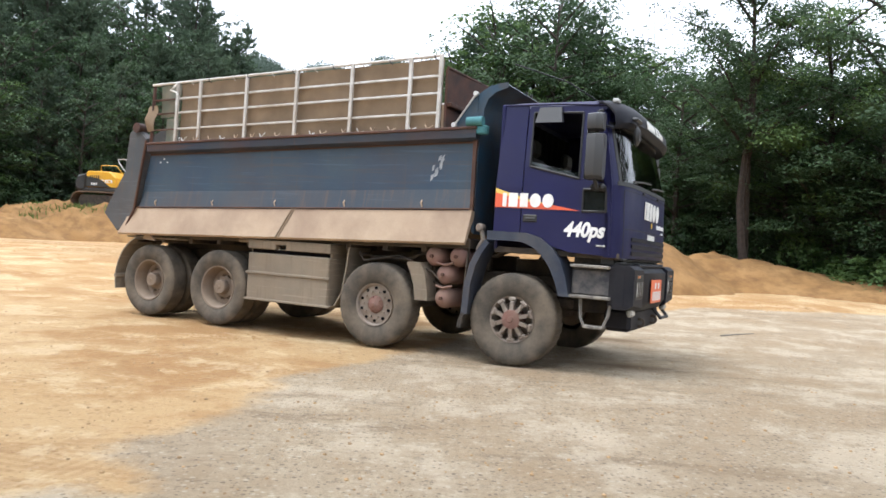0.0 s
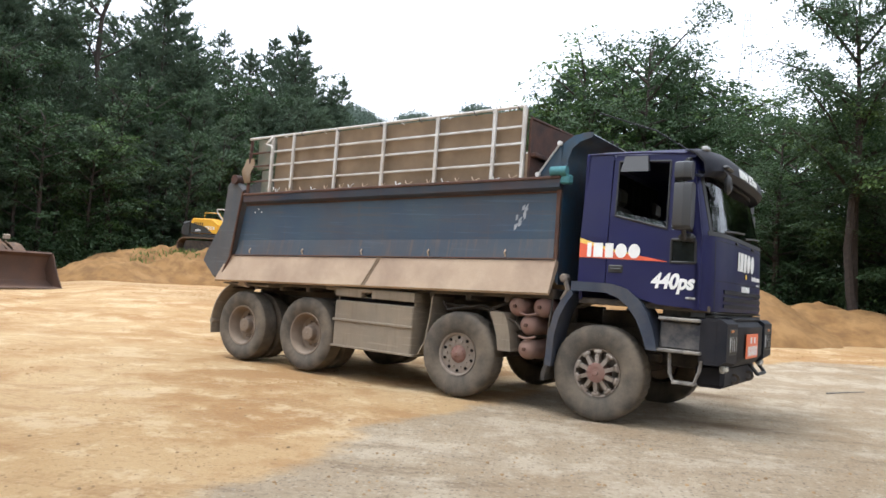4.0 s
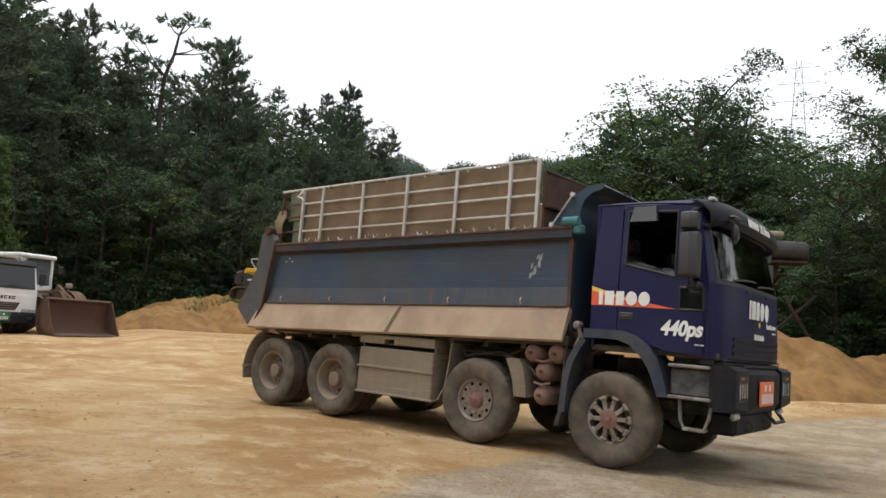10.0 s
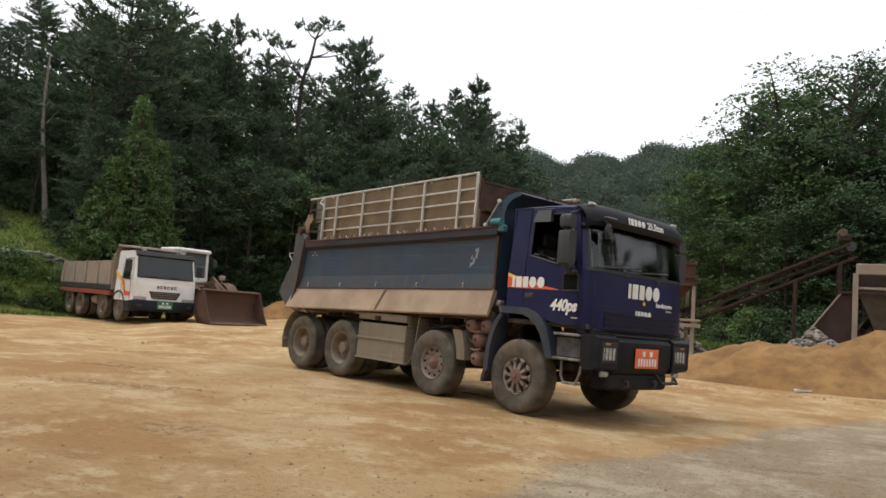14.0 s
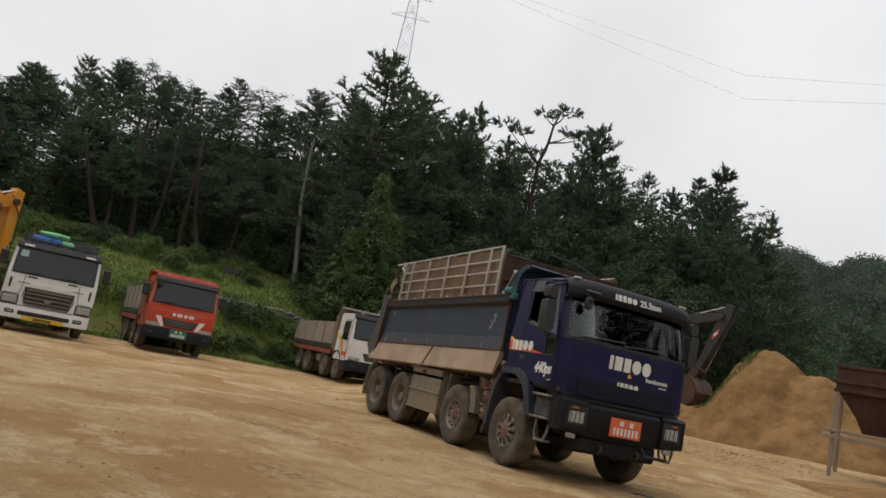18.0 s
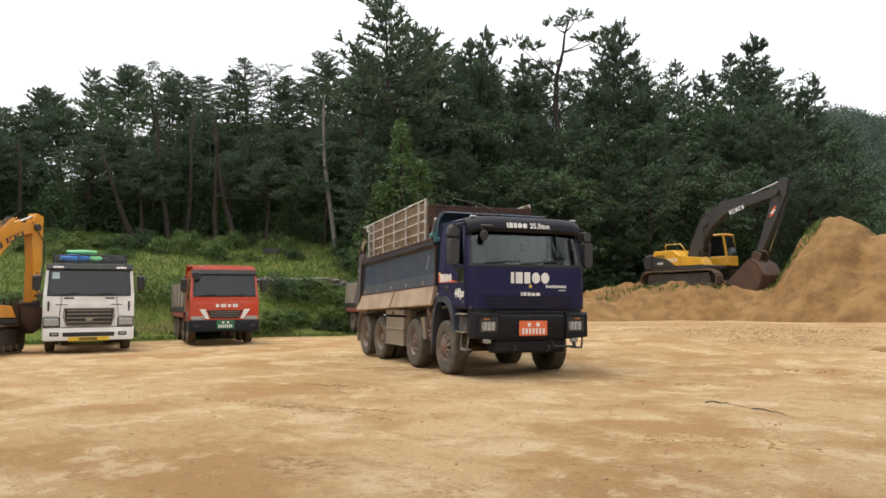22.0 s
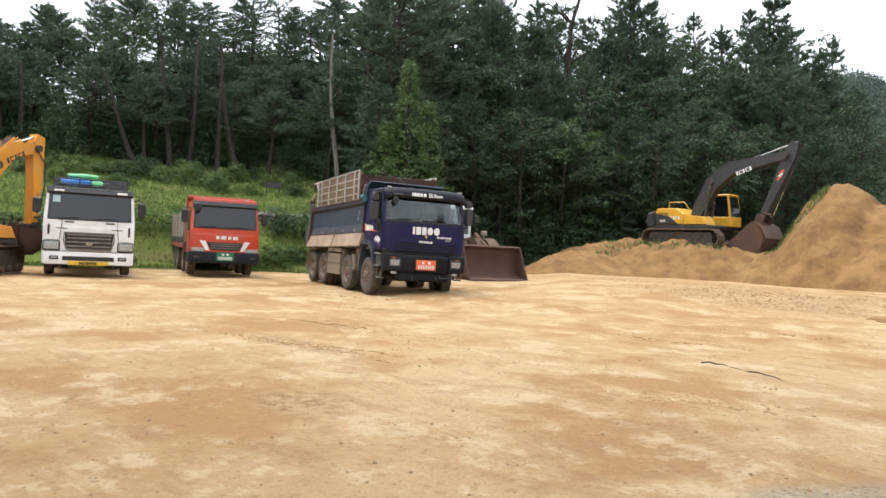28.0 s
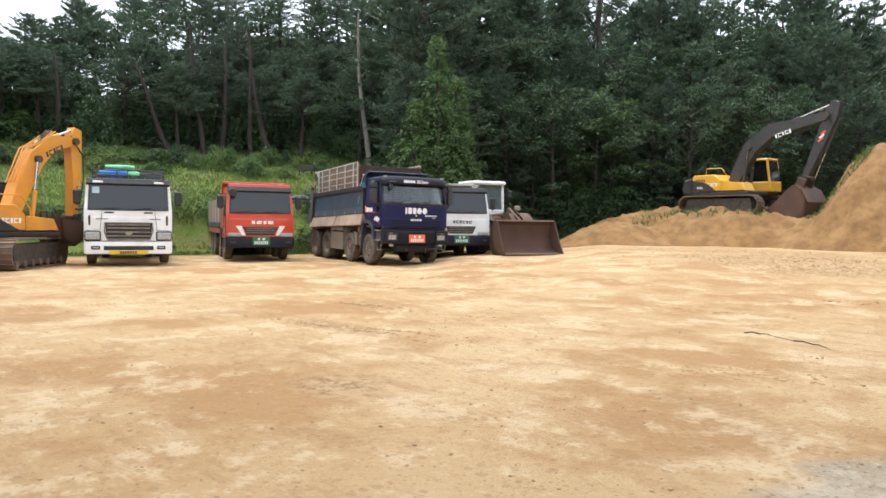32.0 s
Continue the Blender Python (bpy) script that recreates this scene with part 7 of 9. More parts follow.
excavator("crawler_excavator", "yellow crawler excavator with a dark grey boom on the sand berm", pose(-18.0, 38.7, 2.08, 0, 0, -8), 0, M_YELLOW, M_DKGREY, M_DKGREY,
          [(0.15, 1.35), (0.55, 2.2), (1.2, 3.4), (2.3, 4.15), (5.1, 4.6)], [(5.45, 5.2), (5.2, 4.55), (4.65, 3.2), (3.95, 1.55)], (3.9, 1.4), 22, M_DECAL, 0.9, 0.75, 1.4)
excavator("orange_excavator", "orange crawler excavator with raised boom, parked on the sand", pose(-24.38, 6.0, 0.03, 0, 0, 145) @ Matrix.Scale(0.86, 4), -23, M_ORANGE, M_BLACK, M_ORANGE,
          [(0.2, 1.5), (0.7, 2.6), (1.3, 3.7), (2.05, 4.35), (3.05, 4.5)], [(3.30, 5.0), (3.18, 4.5), (3.22, 3.2), (3.12, 1.7)], (3.1, 1.55), 70, M_CHASSIS, 0.78, 1.0, 0.9)



# ---- the wheel loader ----
def wheel_loader(at):
    T = thing("wheel_loader", "grimy yellow wheel loader with a wide rusty bucket, parked", "wheel loader", at)
    prof = [(0.0, 0.05), (0.75, 0.02), (0.95, 0.08), (0.35, 0.14), (0.05, 0.32), (-0.08, 0.75), (0.05, 1.18), (0.22, 1.30), (0.16, 1.36), (-0.08, 1.26), (-0.26, 0.75), (-0.16, 0.2)]
    w = 2.62
    b = part("bucket", join(loft([[(x + 0.3, y, z) for x, z in prof] for y in (-w / 2, w / 2)]), *[sheet([(x + 0.3, s * w / 2, z) for x, z in ((0.0, 0.03), (0.9, 0.05), (0.62, 0.5), (0.28, 1.30), (-0.08, 1.26), (-0.2, 0.6))], 0.04, (0, -s, 0)) for s in (-1, 1)]), M_BUCKET, T, "wide rusty loader bucket")
    part("cutting_edge", box(1.0, 1.28, -w / 2, w / 2, 0.03, 0.07, 0.01), M_TRACK, b)
    for s in (-1, 1):
        part("lift_arm", beam([(0.05, 0.55), (-0.8, 1.1), (-1.9, 1.75)], [0.25, 0.38, 0.3], s * 0.62 - 0.06, s * 0.62 + 0.06), M_LOADER, T, "grimy lift arm")
        a, c = ram((-2.0, 0.9), (-0.9, 1.05), s * 0.45, 0.07)
        part("lift_ram", a, M_LOADER, T)
        part("lift_rod", c, M_CHROME, T)
        part("work_lamp", join(box(-1.5, -1.35, s * 0.8 - 0.12, s * 0.8 + 0.12, 1.75, 1.95, 0.03), tube([(-1.45, s * 0.8, 1.4), (-1.45, s * 0.8, 1.8)], 0.03, 6)), M_BEDGREY, T)
    part("tilt_link", join(beam([(-0.1, 0.9), (-0.7, 1.5), (-1.1, 1.55)], [0.2, 0.3, 0.2], -0.1, 0.1), tube([(-1.1, 0, 1.55), (-2.1, 0, 1.5)], 0.1, 10)), M_LOADER, T)
    part("front_frame", join(box(-2.4, -1.2, -0.5, 0.5, 0.6, 1.5, 0.08), tube([(-1.5, -1.0, 0.75), (-1.5, 1.0, 0.75)], 0.15, 10), tube([(-4.3, -1.0, 0.75), (-4.3, 1.0, 0.75)], 0.15, 10)), M_LOADER, T)
    for s in (-1, 1):
        part("fender", arch(-1.5, 0.75, 0.92, 40, 150, *sorted((s * 0.72, s * 1.2)), 0.03), M_LOADER, T)
    part("engine_hood", prism([(-5.6, 0.9), (-5.6, 1.8), (-5.3, 2.0), (-3.6, 2.1), (-3.4, 1.2), (-3.6, 0.8)], -0.85, 0.85, 0.08), M_LOADER, T)
    part("cab_body", join(box(-3.7, -2.4, -0.72, 0.72, 1.3, 1.8, 0.04), box(-3.75, -2.3, -0.78, 0.78, 2.82, 2.98, 0.05), *[tube([(x, y, 1.7), (x2, y, 2.9)], 0.06, 6) for x, x2 in ((-2.45, -2.5), (-3.65, -3.6)) for y in (-0.7, 0.7)]), M_WHITE, T, "dusty white cab with a flat roof")
    part("cab_glass", join(*[sheet([(-2.47, y0, 1.8), (-2.47, y1, 1.8), (-2.52, y1, 2.82), (-2.52, y0, 2.82)], 0.015, (1, 0, 0)) for y0, y1 in ((-0.64, 0.64),)], *[sheet([(-2.5, s * 0.71, 1.8), (-3.6, s * 0.71, 1.8), (-3.58, s * 0.71, 2.82), (-2.54, s * 0.71, 2.82)], 0.01, (0, s, 0)) for s in (-1, 1)]), mat_cab_glass, T, "pale cab glass")
    for s in (-1, 1):
        part("mirror", box(-2.35, -2.25, s * 0.95 - 0.1, s * 0.95 + 0.1, 2.3, 2.6, 0.03), M_BLACK, T)
        part("mirror_bracket", tube([(-2.4, s * 0.7, 2.75), (-2.3, s * 0.95, 2.6)], 0.02, 5), M_BLACK, T)
    ms = wheel_meshes(0.76, 0.52, "rear")
    for x in (-1.5, -4.3):
        for s in (-1, 1):
            add_wheel(ms, T, x, s * 0.98, 0.76)
    return T


mat_cab_glass = mat("hazy_cab_glass", (0.115, 0.135, 0.14), (0.085, 0.10, 0.105), rough=0.12, bump=0)
wheel_loader(pose(-18.95, 22.7, 0.25, 0, 0, -17))


# ---- the sand plant: feed hopper, conveyors, bin ----
def feed_hopper():
    T = thing("feed_hopper", "rusty steel feed hopper on white posts, heaped with grey stones", "hopper", pose(-3.35, 26.2, 0, 0, 0, 8))
    def ring(w, d, z, k=0.0):
        return [(-w, -d, z), (w, -d, z), (w, d, z), (-w, d, z)]
    part("rim_wall", join(*[box(-1.72, 1.72, s * 1.2 - 0.03, s * 1.2 + 0.03, 2.98, 3.68, 0.01) for s in (-1, 1)], *[box(s * 1.7 - 0.03, s * 1.7 + 0.03, -1.2, 1.2, 2.98, 3.68, 0.01) for s in (-1, 1)]), M_RUST, T, "rust-red hopper wall")
    for s in (-1, 1):
        for z in (2.9, 3.16, 3.62):
            part("rim_band", box(-1.78, 1.78, s * 1.25 - 0.04, s * 1.25 + 0.04, z, z + 0.09, 0.01), M_RUST, T)
    part("chute", loft([ring(1.68, 1.15, 2.95), ring(1.15, 0.9, 2.2), ring(0.95, 0.6, 1.75)]), M_RUST, T, "tapered chute")
    for x in (-1.7, 1.7):
        for y in (-1.2, 1.2):
            part("post", box(x - 0.06, x + 0.06, y - 0.06, y + 0.06, -0.1, 2.95, 0.01), M_BEDGREY, T, "pale steel post")
    part("walk_rail", join(box(-1.95, 1.95, -1.34, -1.25, 1.70, 1.78, 0.01), box(-1.95, 1.95, -1.34, -1.25, 1.50, 1.62, 0.01)), M_BEDGREY, T, "pale cross rail")
    rnd = random.Random(5)
    for k in range(14):
        x, y, r = rnd.uniform(-0.7, 1.2), rnd.uniform(-1.0, 0.6), rnd.uniform(0.07, 0.13)
        part("stone", pebble(r, k), M_STONE, T, at=Matrix.Translation((x, y, 3.66 + r * 0.6)))


def pebble(r, seed):
    bm = bmesh.new()
    bmesh.ops.create_icosphere(bm, subdivisions=1, radius=r)
    for v in bm.verts:
        v.co *= 1 + 0.35 * noise.noise(v.co * (3 / r) * 0.3 + Vector((seed * 3.1, 0, 0)))
        v.co.z *= 0.75
    me = bpy.data.meshes.new("stone")
    bm.to_mesh(me)
    bm.free()
    me.materials.append(M_STONE)
    return me


feed_hopper()


def conveyor(name, label, a, b, width, legs, drum_r=0.16):
    """An inclined belt from a to b between two lattice side beams."""
    T = thing(name, label, "conveyor")
    va, vb = Vector(a), Vector(b)
    d = (vb - va)
    L = d.length
    m = Matrix.Translation(va) @ d.to_track_quat("X", "Z").to_matrix().to_4x4()
    for s in (-1, 1):
        y = s * width / 2
        part("top_chord", moved(box(0, L, y - 0.03, y + 0.03, 0.06, 0.14, 0.008), m), M_PLANT, T)
        part("low_chord", moved(box(0, L, y - 0.03, y + 0.03, -0.42, -0.34, 0.008), m), M_PLANT, T)
        n = int(L / 0.75)
        for k in range(n):
            x = L * k / n
            part("lattice_bar", moved(tube([(x, y, -0.38), (x + L / n * (0.5 if k % 2 else 0.5), y, 0.1), (x + L / n, y, -0.38)], 0.02, 4), m), M_PLANT, T)
    part("belt", moved(join(box(-0.05, L, -width / 2 + 0.06, width / 2 - 0.06, 0.10, 0.13, 0.005), box(-0.05, L, -width / 2 + 0.06, width / 2 - 0.06, -0.16, -0.13, 0.005)), m), M_BLACK, T, "black rubber belt")
    part("head_drum", moved(moved(lathe([(-width / 2, 0.03), (-width / 2, drum_r), (width / 2, drum_r), (width / 2, 0.03)], 18), Matrix.Translation((L, 0, 0))), m), M_DKGREY, T)
    for k in range(int(L / 0.6)):
        part("idler", moved(moved(lathe([(-width / 2, 0.02), (-width / 2, 0.05), (width / 2, 0.05), (width / 2, 0.02)], 8), Matrix.Translation((0.3 + k * 0.6, 0, 0.05))), m), M_PLANT, T)
    for x, z in legs:
        p = m @ Vector((x, 0, -0.38))
        for s in (-1, 1):
            q = m @ Vector((x, s * width / 2, -0.38))
            part("leg", box(q.x - 0.06, q.x + 0.06, q.y - 0.06, q.y + 0.06, -0.1, q.z, 0.01), M_PLANT, T)
    return T, m, L


conv, cm1, cl1 = conveyor("belt_conveyor", "long rusty belt conveyor rising from the hopper", (-2.2, 27.4, 1.9), (3.4, 27.05, 4.6), 0.8, ((4.2, 0), (5.7, 0)))
part("drive_motor", box(3.0, 3.4, 26.7, 27.1, 4.78, 5.0, 0.05), M_PLANT, conv, "grimy drive motor")
part("motor_cowl", moved(lathe([(-0.14, 0.05), (-0.14, 0.14), (0.14, 0.14), (0.14, 0.05)], 12), Matrix.Translation((3.12, 26.8, 5.08))), M_GRIME, conv)
conv2, cm2, cl2 = conveyor("drum_conveyor", "steep belt conveyor with a large dark head drum", (4.2, 28.2, 1.6), (5.45, 24.9, 4.45), 0.9, ((1.0, 0),))
part("tail_drum", moved(lathe([(-0.68, 0.05), (-0.68, 0.33), (-0.30, 0.33), (-0.30, 0.34), (-0.26, 0.34), (-0.26, 0.33), (0.62, 0.33), (0.62, 0.05)], 28), Matrix.Translation((5.92, 24.6, 4.72)) @ Matrix.Rotation(radians(-80), 4, "Z")), M_DKGREY, conv2, "large dark rubber drum")
part("drum_shelf", box(5.12, 6.5, 24.2, 25.0, 4.28, 4.36, 0.01), M_PLANT, conv2)
part("motor", join(moved(lathe([(-0.24, 0.05), (-0.24, 0.12), (0.24, 0.12), (0.24, 0.05)], 14), Matrix.Translation((5.60, 24.6, 5.26)) @ Matrix.Rotation(radians(-80), 4, "Z")), box(5.14, 5.36, 24.45, 24.75, 5.08, 5.36, 0.04)), M_BEDGREY, conv2, "pale electric motor")
for k in range(7):
    f = k / 6
    part("tread", box(4.35 + f * 1.3, 4.95 + f * 1.3, 24.6, 25.1, 2.0 + f * 2.3, 2.06 + f * 2.3, 0.01), M_PLANT, conv2)
for x0 in (4.30, 4.72):
    part("stringer", prism([(x0, 1.2), (x0 + 0.16, 1.2), (x0 + 1.05, 4.3), (x0 + 0.89, 4.3)], 24.62, 24.70, 0.005), M_PLANT, conv2)
part("back_plate", prism([(4.46, 1.2), (4.80, 1.2), (5.60, 4.3), (5.20, 4.3)], 25.2, 25.25, 0.0), M_PLANT, conv2)
part("cross_brace", join(tube([(5.0, 24.6, 1.5), (6.9, 24.6, 3.3)], 0.05, 6), tube([(6.9, 24.5, 1.5), (5.9, 24.5, 3.2)], 0.05, 6), tube([(4.55, 24.6, 0.5), (4.75, 24.6, 3.2)], 0.06, 6), tube([(4.75, 24.6, 0.5), (5.05, 24.6, 3.4)], 0.06, 6)), M_PLANT, conv2)


def sand_bin():
    T = thing("sand_bin", "pale steel storage bin with a sloped chute on posts", "bin", pose(4.2, 26.0, 0, 0, 0, -8))
    part("beam", box(-0.75, 0.62, -0.6, -0.5, 3.58, 3.93, 0.02), M_BEDGREY, T, "pale top beam")
    part("bin_wall", loft([[(-0.62, -0.4, 2.95), (0.62, -0.4, 2.95), (0.62, 0.8, 2.95), (-0.62, 0.8, 2.95)], [(-0.1, -0.2, 1.6), (0.4, -0.2, 1.6), (0.4, 0.4, 1.6), (-0.1, 0.4, 1.6)]]), M_GRIME, T, "grimy tapered bin")
    part("back_wall", box(-0.7, 0.62, 0.7, 0.76, 2.95, 3.7, 0.01), M_PLANT, T)
    part("rim", box(-1.25, 0.75, -0.66, -0.56, 2.94, 3.02, 0.01), M_PLANT, T)
    part("low_rim", box(-0.72, 0.55, -0.62, -0.54, 3.10, 3.18, 0.01), M_BEDGREY, T)
    part("slide", sheet([(-1.15, -0.55, 2.95), (-0.75, -0.55, 2.95), (-0.75, -0.55, 1.0), (-2.2, -0.55, 1.45)], 0.05, (0, 1, 0)), M_PLANT, T, "dark sloping side plate")
    part("slide_edge", tube([(-1.15, -0.6, 2.95), (-2.2, -0.6, 1.45)], 0.03, 6), M_BEDGREY, T)
    for x in (-0.75,):
        for y in (-0.62, 0.75):
            part("post", box(x - 0.08, x + 0.08, y - 0.06, y + 0.06, -0.1, 3.6, 0.01), M_BEDGREY, T, "pale post")


sand_bin()


def stone_heap(cx, cy, r, h, count, seed):
    rnd = random.Random(seed)
    vs, fs = [], []
    bm = bmesh.new()
    bmesh.ops.create_icosphere(bm, subdivisions=1, radius=1)
    bv, bf = [tuple(v.co) for v in bm.verts], [tuple(v.index for v in f.verts) for f in bm.faces]
    bm.free()
    for k in range(count):
        a, q = rnd.uniform(0, 2 * math.pi), math.sqrt(rnd.random())
        x, y = cx + r * q * math.cos(a), cy + r * q * math.sin(a)
        z = h * (1 - q) + rnd.uniform(-0.05, 0.1)
        s = rnd.uniform(0.06, 0.16)
        o = len(vs)
        vs += [(x + p[0] * s * rnd.uniform(0.8, 1.2), y + p[1] * s * rnd.uniform(0.8, 1.2), z + p[2] * s * 0.8) for p in bv]
        fs += [tuple(i + o for i in f) for f in bf]
    core = [(cx, cy, h * 0.95)] + [(cx + r * math.cos(i * math.pi / 10), cy + r * math.sin(i * math.pi / 10), -0.05) for i in range(20)]
    o = len(vs)
    vs += core
    fs += [(o, o + 1 + i, o + 1 + (i + 1) % 20) for i in range(20)]
    me = bpy.data.meshes.new("stone_heap")
    me.from_pydata(vs, [], fs)
    me.materials.append(M_STONE)
    tagged(new("stone_heap", me), "heap of grey quarry stones under the conveyor", "stone heap", kind="stuff")


stone_heap(2.2, 25.2, 2.0, 1.7, 700, 3)
stone_heap(-2.2, 28.2, 1.6, 1.6, 400, 4)


# ---- trees ----
rng = np.random.default_rng(11)


def leaves(centres, radii, count, size, flat=0.6, long=1.0, up=0.35, slim=0.5):
    """Leaf blades scattered in flattened clumps: each blade is one pointed triangle."""
    k = len(centres)
    c = np.repeat(np.asarray(centres), count, axis=0)
    r = np.repeat(np.asarray(radii), count)
    n = k * count
    v = rng.normal(size=(n, 3))
    v /= np.linalg.norm(v, axis=1, keepdims=True)
    v *= (rng.random(n) ** 0.45)[:, None]
    p = c + v * np.stack([r, r, r * flat], 1)
    d = v + rng.normal(scale=0.6, size=(n, 3)) + np.array([0, 0, up])
    d /= np.linalg.norm(d, axis=1, keepdims=True)
    w = np.cross(d, rng.normal(size=(n, 3)))
    w /= np.linalg.norm(w, axis=1, keepdims=True)
    s = size * (0.6 + 0.8 * rng.random(n))[:, None]
    a, b = d * s * long, w * s * slim
    vs = np.stack([p + b - a * 0.4, p + a * 0.6, p - b - a * 0.4], 1).reshape(-1, 3)
    fs = np.arange(3 * n).reshape(-1, 3)
    return vs, fs


def unit(v):
    return v / np.maximum(np.linalg.norm(v, axis=1, keepdims=True), 1e-6)


def sprays(centres, radii, axes, count, size, thick=0.12, tilt=0.45, droop=0.25):
    """Flat leafy sprays: each leaf is a pointed blade of four corners lying nearly in its spray."""
    n = len(centres) * count
    c, r, ax = np.repeat(np.asarray(centres), count, axis=0), np.repeat(np.asarray(radii), count)[:, None], np.repeat(np.asarray(axes), count, axis=0)
    a, q = rng.random(n) * 2 * np.pi, np.sqrt(rng.random(n))[:, None]
    u = unit(np.cross(ax, np.array([0.37, 0.91, 0.12])))
    w = np.cross(ax, u)
    out = u * np.cos(a)[:, None] + w * np.sin(a)[:, None]
    p = c + out * r * q + ax * rng.normal(scale=thick, size=(n, 1)) * r - np.array([0, 0, 1.0]) * droop * r * q ** 2
    d = unit(out + rng.normal(scale=0.7, size=(n, 3)) * np.array([1, 1, 0.5]) - np.array([0, 0, 0.25]))
    nn = unit(ax + rng.normal(scale=tilt, size=(n, 3)))
    side = unit(np.cross(nn, d))
    s = size * (0.6 + 0.8 * rng.random(n))[:, None]
    vs = np.stack([p - d * s * 0.5, p + side * s * 0.27 - d * s * 0.05, p + d * s * 0.5, p - side * s * 0.27 - d * s * 0.05], 1).reshape(-1, 3)
    return vs, np.arange(4 * n).reshape(-1, 4)


def needles(base, dirs, lengths, count, size, slim):
    """Needle tufts set like a bottle brush along twigs."""
    n = len(base) * count
    b, d, l = np.repeat(np.asarray(base), count, axis=0), unit(np.repeat(np.asarray(dirs), count, axis=0)), np.repeat(np.asarray(lengths), count)[:, None]
    p = b + d * l * rng.random((n, 1)) ** 0.8
    v = unit(d * 0.8 + rng.normal(scale=0.55, size=(n, 3)) + np.array([0, 0, 0.22]))
    w = unit(np.cross(v, rng.normal(size=(n, 3))))
    s = size * (0.6 + 0.7 * rng.random(n))[:, None]
    vs = np.stack([p - w * s * slim, p + v * s, p + w * s * slim], 1).reshape(-1, 3)
    return vs, np.arange(3 * n).reshape(-1, 3)


def leaf_mesh(name, vs, fs, material):
    me = bpy.data.meshes.new(name)
    me.vertices.add(len(vs))
    me.vertices.foreach_set("co", np.asarray(vs, dtype=np.float32).ravel())
    me.loops.add(fs.size)
    me.loops.foreach_set("vertex_index", fs.ravel().astype(np.int32))
    me.polygons.add(len(fs))
    me.polygons.foreach_set("loop_start", np.arange(0, fs.size, fs.shape[1], dtype=np.int32))
    me.polygons.foreach_set("loop_total", np.full(len(fs), fs.shape[1], dtype=np.int32))
    me.update(calc_edges=True)
    me.materials.append(material)
    return me


def trunk_line(rnd, h, bend):
    x = y = 0.0
    dx, dy = rnd.uniform(-bend, bend), rnd.uniform(-bend, bend)
    pts = []
    for i in range(9):
        pts.append(Vector((x, y, h * i / 8)))
        dx += rnd.uniform(-bend, bend) * 0.6
        dy += rnd.uniform(-bend, bend) * 0.6
        x, y = x + dx * h / 8, y + dy * h / 8
    return pts


def along(pts, f):
    f = min(max(f, 0), 0.999) * (len(pts) - 1)
    i = int(f)
    return pts[i].lerp(pts[i + 1], f - i)


def conifer(seed, bare, lean, spread, whorls, rise, power, per, size, material):
    """Trunk and crown meshes of a conifer 14 m high: whorls of limbs with needle-covered twigs, and a pointed leader."""
    rnd = random.Random(seed)
    pts = trunk_line(rnd, 14.0, lean)
    geo = [tube(pts, 0.20, 7, 0.025)]
    base, dirs, lengths = [], [], []
    for k in range(whorls):
        g = (k + rnd.uniform(0.1, 0.9)) / whorls
        f = bare + (0.985 - bare) * g
        root = along(pts, f)
        turn = rnd.uniform(0, 6.28)
        limbs = rnd.choice((3, 4, 4, 5))
        for j in range(limbs):
            a = turn + j * 6.283 / limbs + rnd.uniform(-0.35, 0.35)
            reach = spread * (1.03 - g) ** power * rnd.uniform(0.55, 1.15) + 0.18
            up = rise[0] + (rise[1] - rise[0]) * g + rnd.uniform(-0.12, 0.12)
            d = Vector((math.cos(a), math.sin(a), up)).normalized()
            tip = root + d * reach
            mid = root.lerp(tip, 0.55) + Vector((0, 0, -0.07 * reach))
            geo.append(tube([root, mid, tip], 0.014 + 0.012 * reach, 4, 0.008))
            twigs = 3 + int(reach * 3.4)
            for t in range(twigs):
                q = 0.22 + 0.8 * (t + rnd.random()) / twigs
                p = root.lerp(mid, q / 0.55) if q < 0.55 else mid.lerp(tip, min((q - 0.55) / 0.45, 1.0))
                sd = 1 if t % 2 else -1
                e = d * 0.75 + Vector((-math.sin(a), math.cos(a), 0)) * sd * rnd.uniform(0.3, 1.0) + Vector((0, 0, rnd.uniform(0.0, 0.5)))
                base.append(tuple(p))
                dirs.append(tuple(e))
                lengths.append(rnd.uniform(0.3, 0.75) * (0.55 + 0.45 * min(reach / 2, 1)))
    for k in range(6):
        p = along(pts, 0.95 + 0.05 * k / 6)
        base.append(tuple(p))
        dirs.append((rnd.uniform(-0.3, 0.3), rnd.uniform(-0.3, 0.3), 1.0))
        lengths.append(0.55)
    for k in range(6 if bare > 0.2 else 0):
        root = along(pts, rnd.uniform(bare * 0.45, bare))
        a = rnd.uniform(0, 2 * math.pi)
        geo.append(tube([root, root + Vector((math.cos(a), math.sin(a), 0.3)) * rnd.uniform(0.5, 1.5)], 0.03, 4, 0.008))
    vs, fs = needles(base, dirs, lengths, per, size, 0.17)
    return mesh_of("trunk", join(*geo), M_BARK), leaf_mesh("crown", vs, fs, material)


def pine_kind(seed, bare, lean, spread):
    return conifer(seed, bare, lean, spread, 14, (0.0, 0.75), 0.62, 17, 0.29, M_PINE)


def fir_kind(seed):
    """A fuller conifer with foliage down to its foot."""
    return conifer(seed, 0.10, 0.015, 3.3, 20, (-0.15, 0.7), 0.75, 16, 0.30, M_PINE)


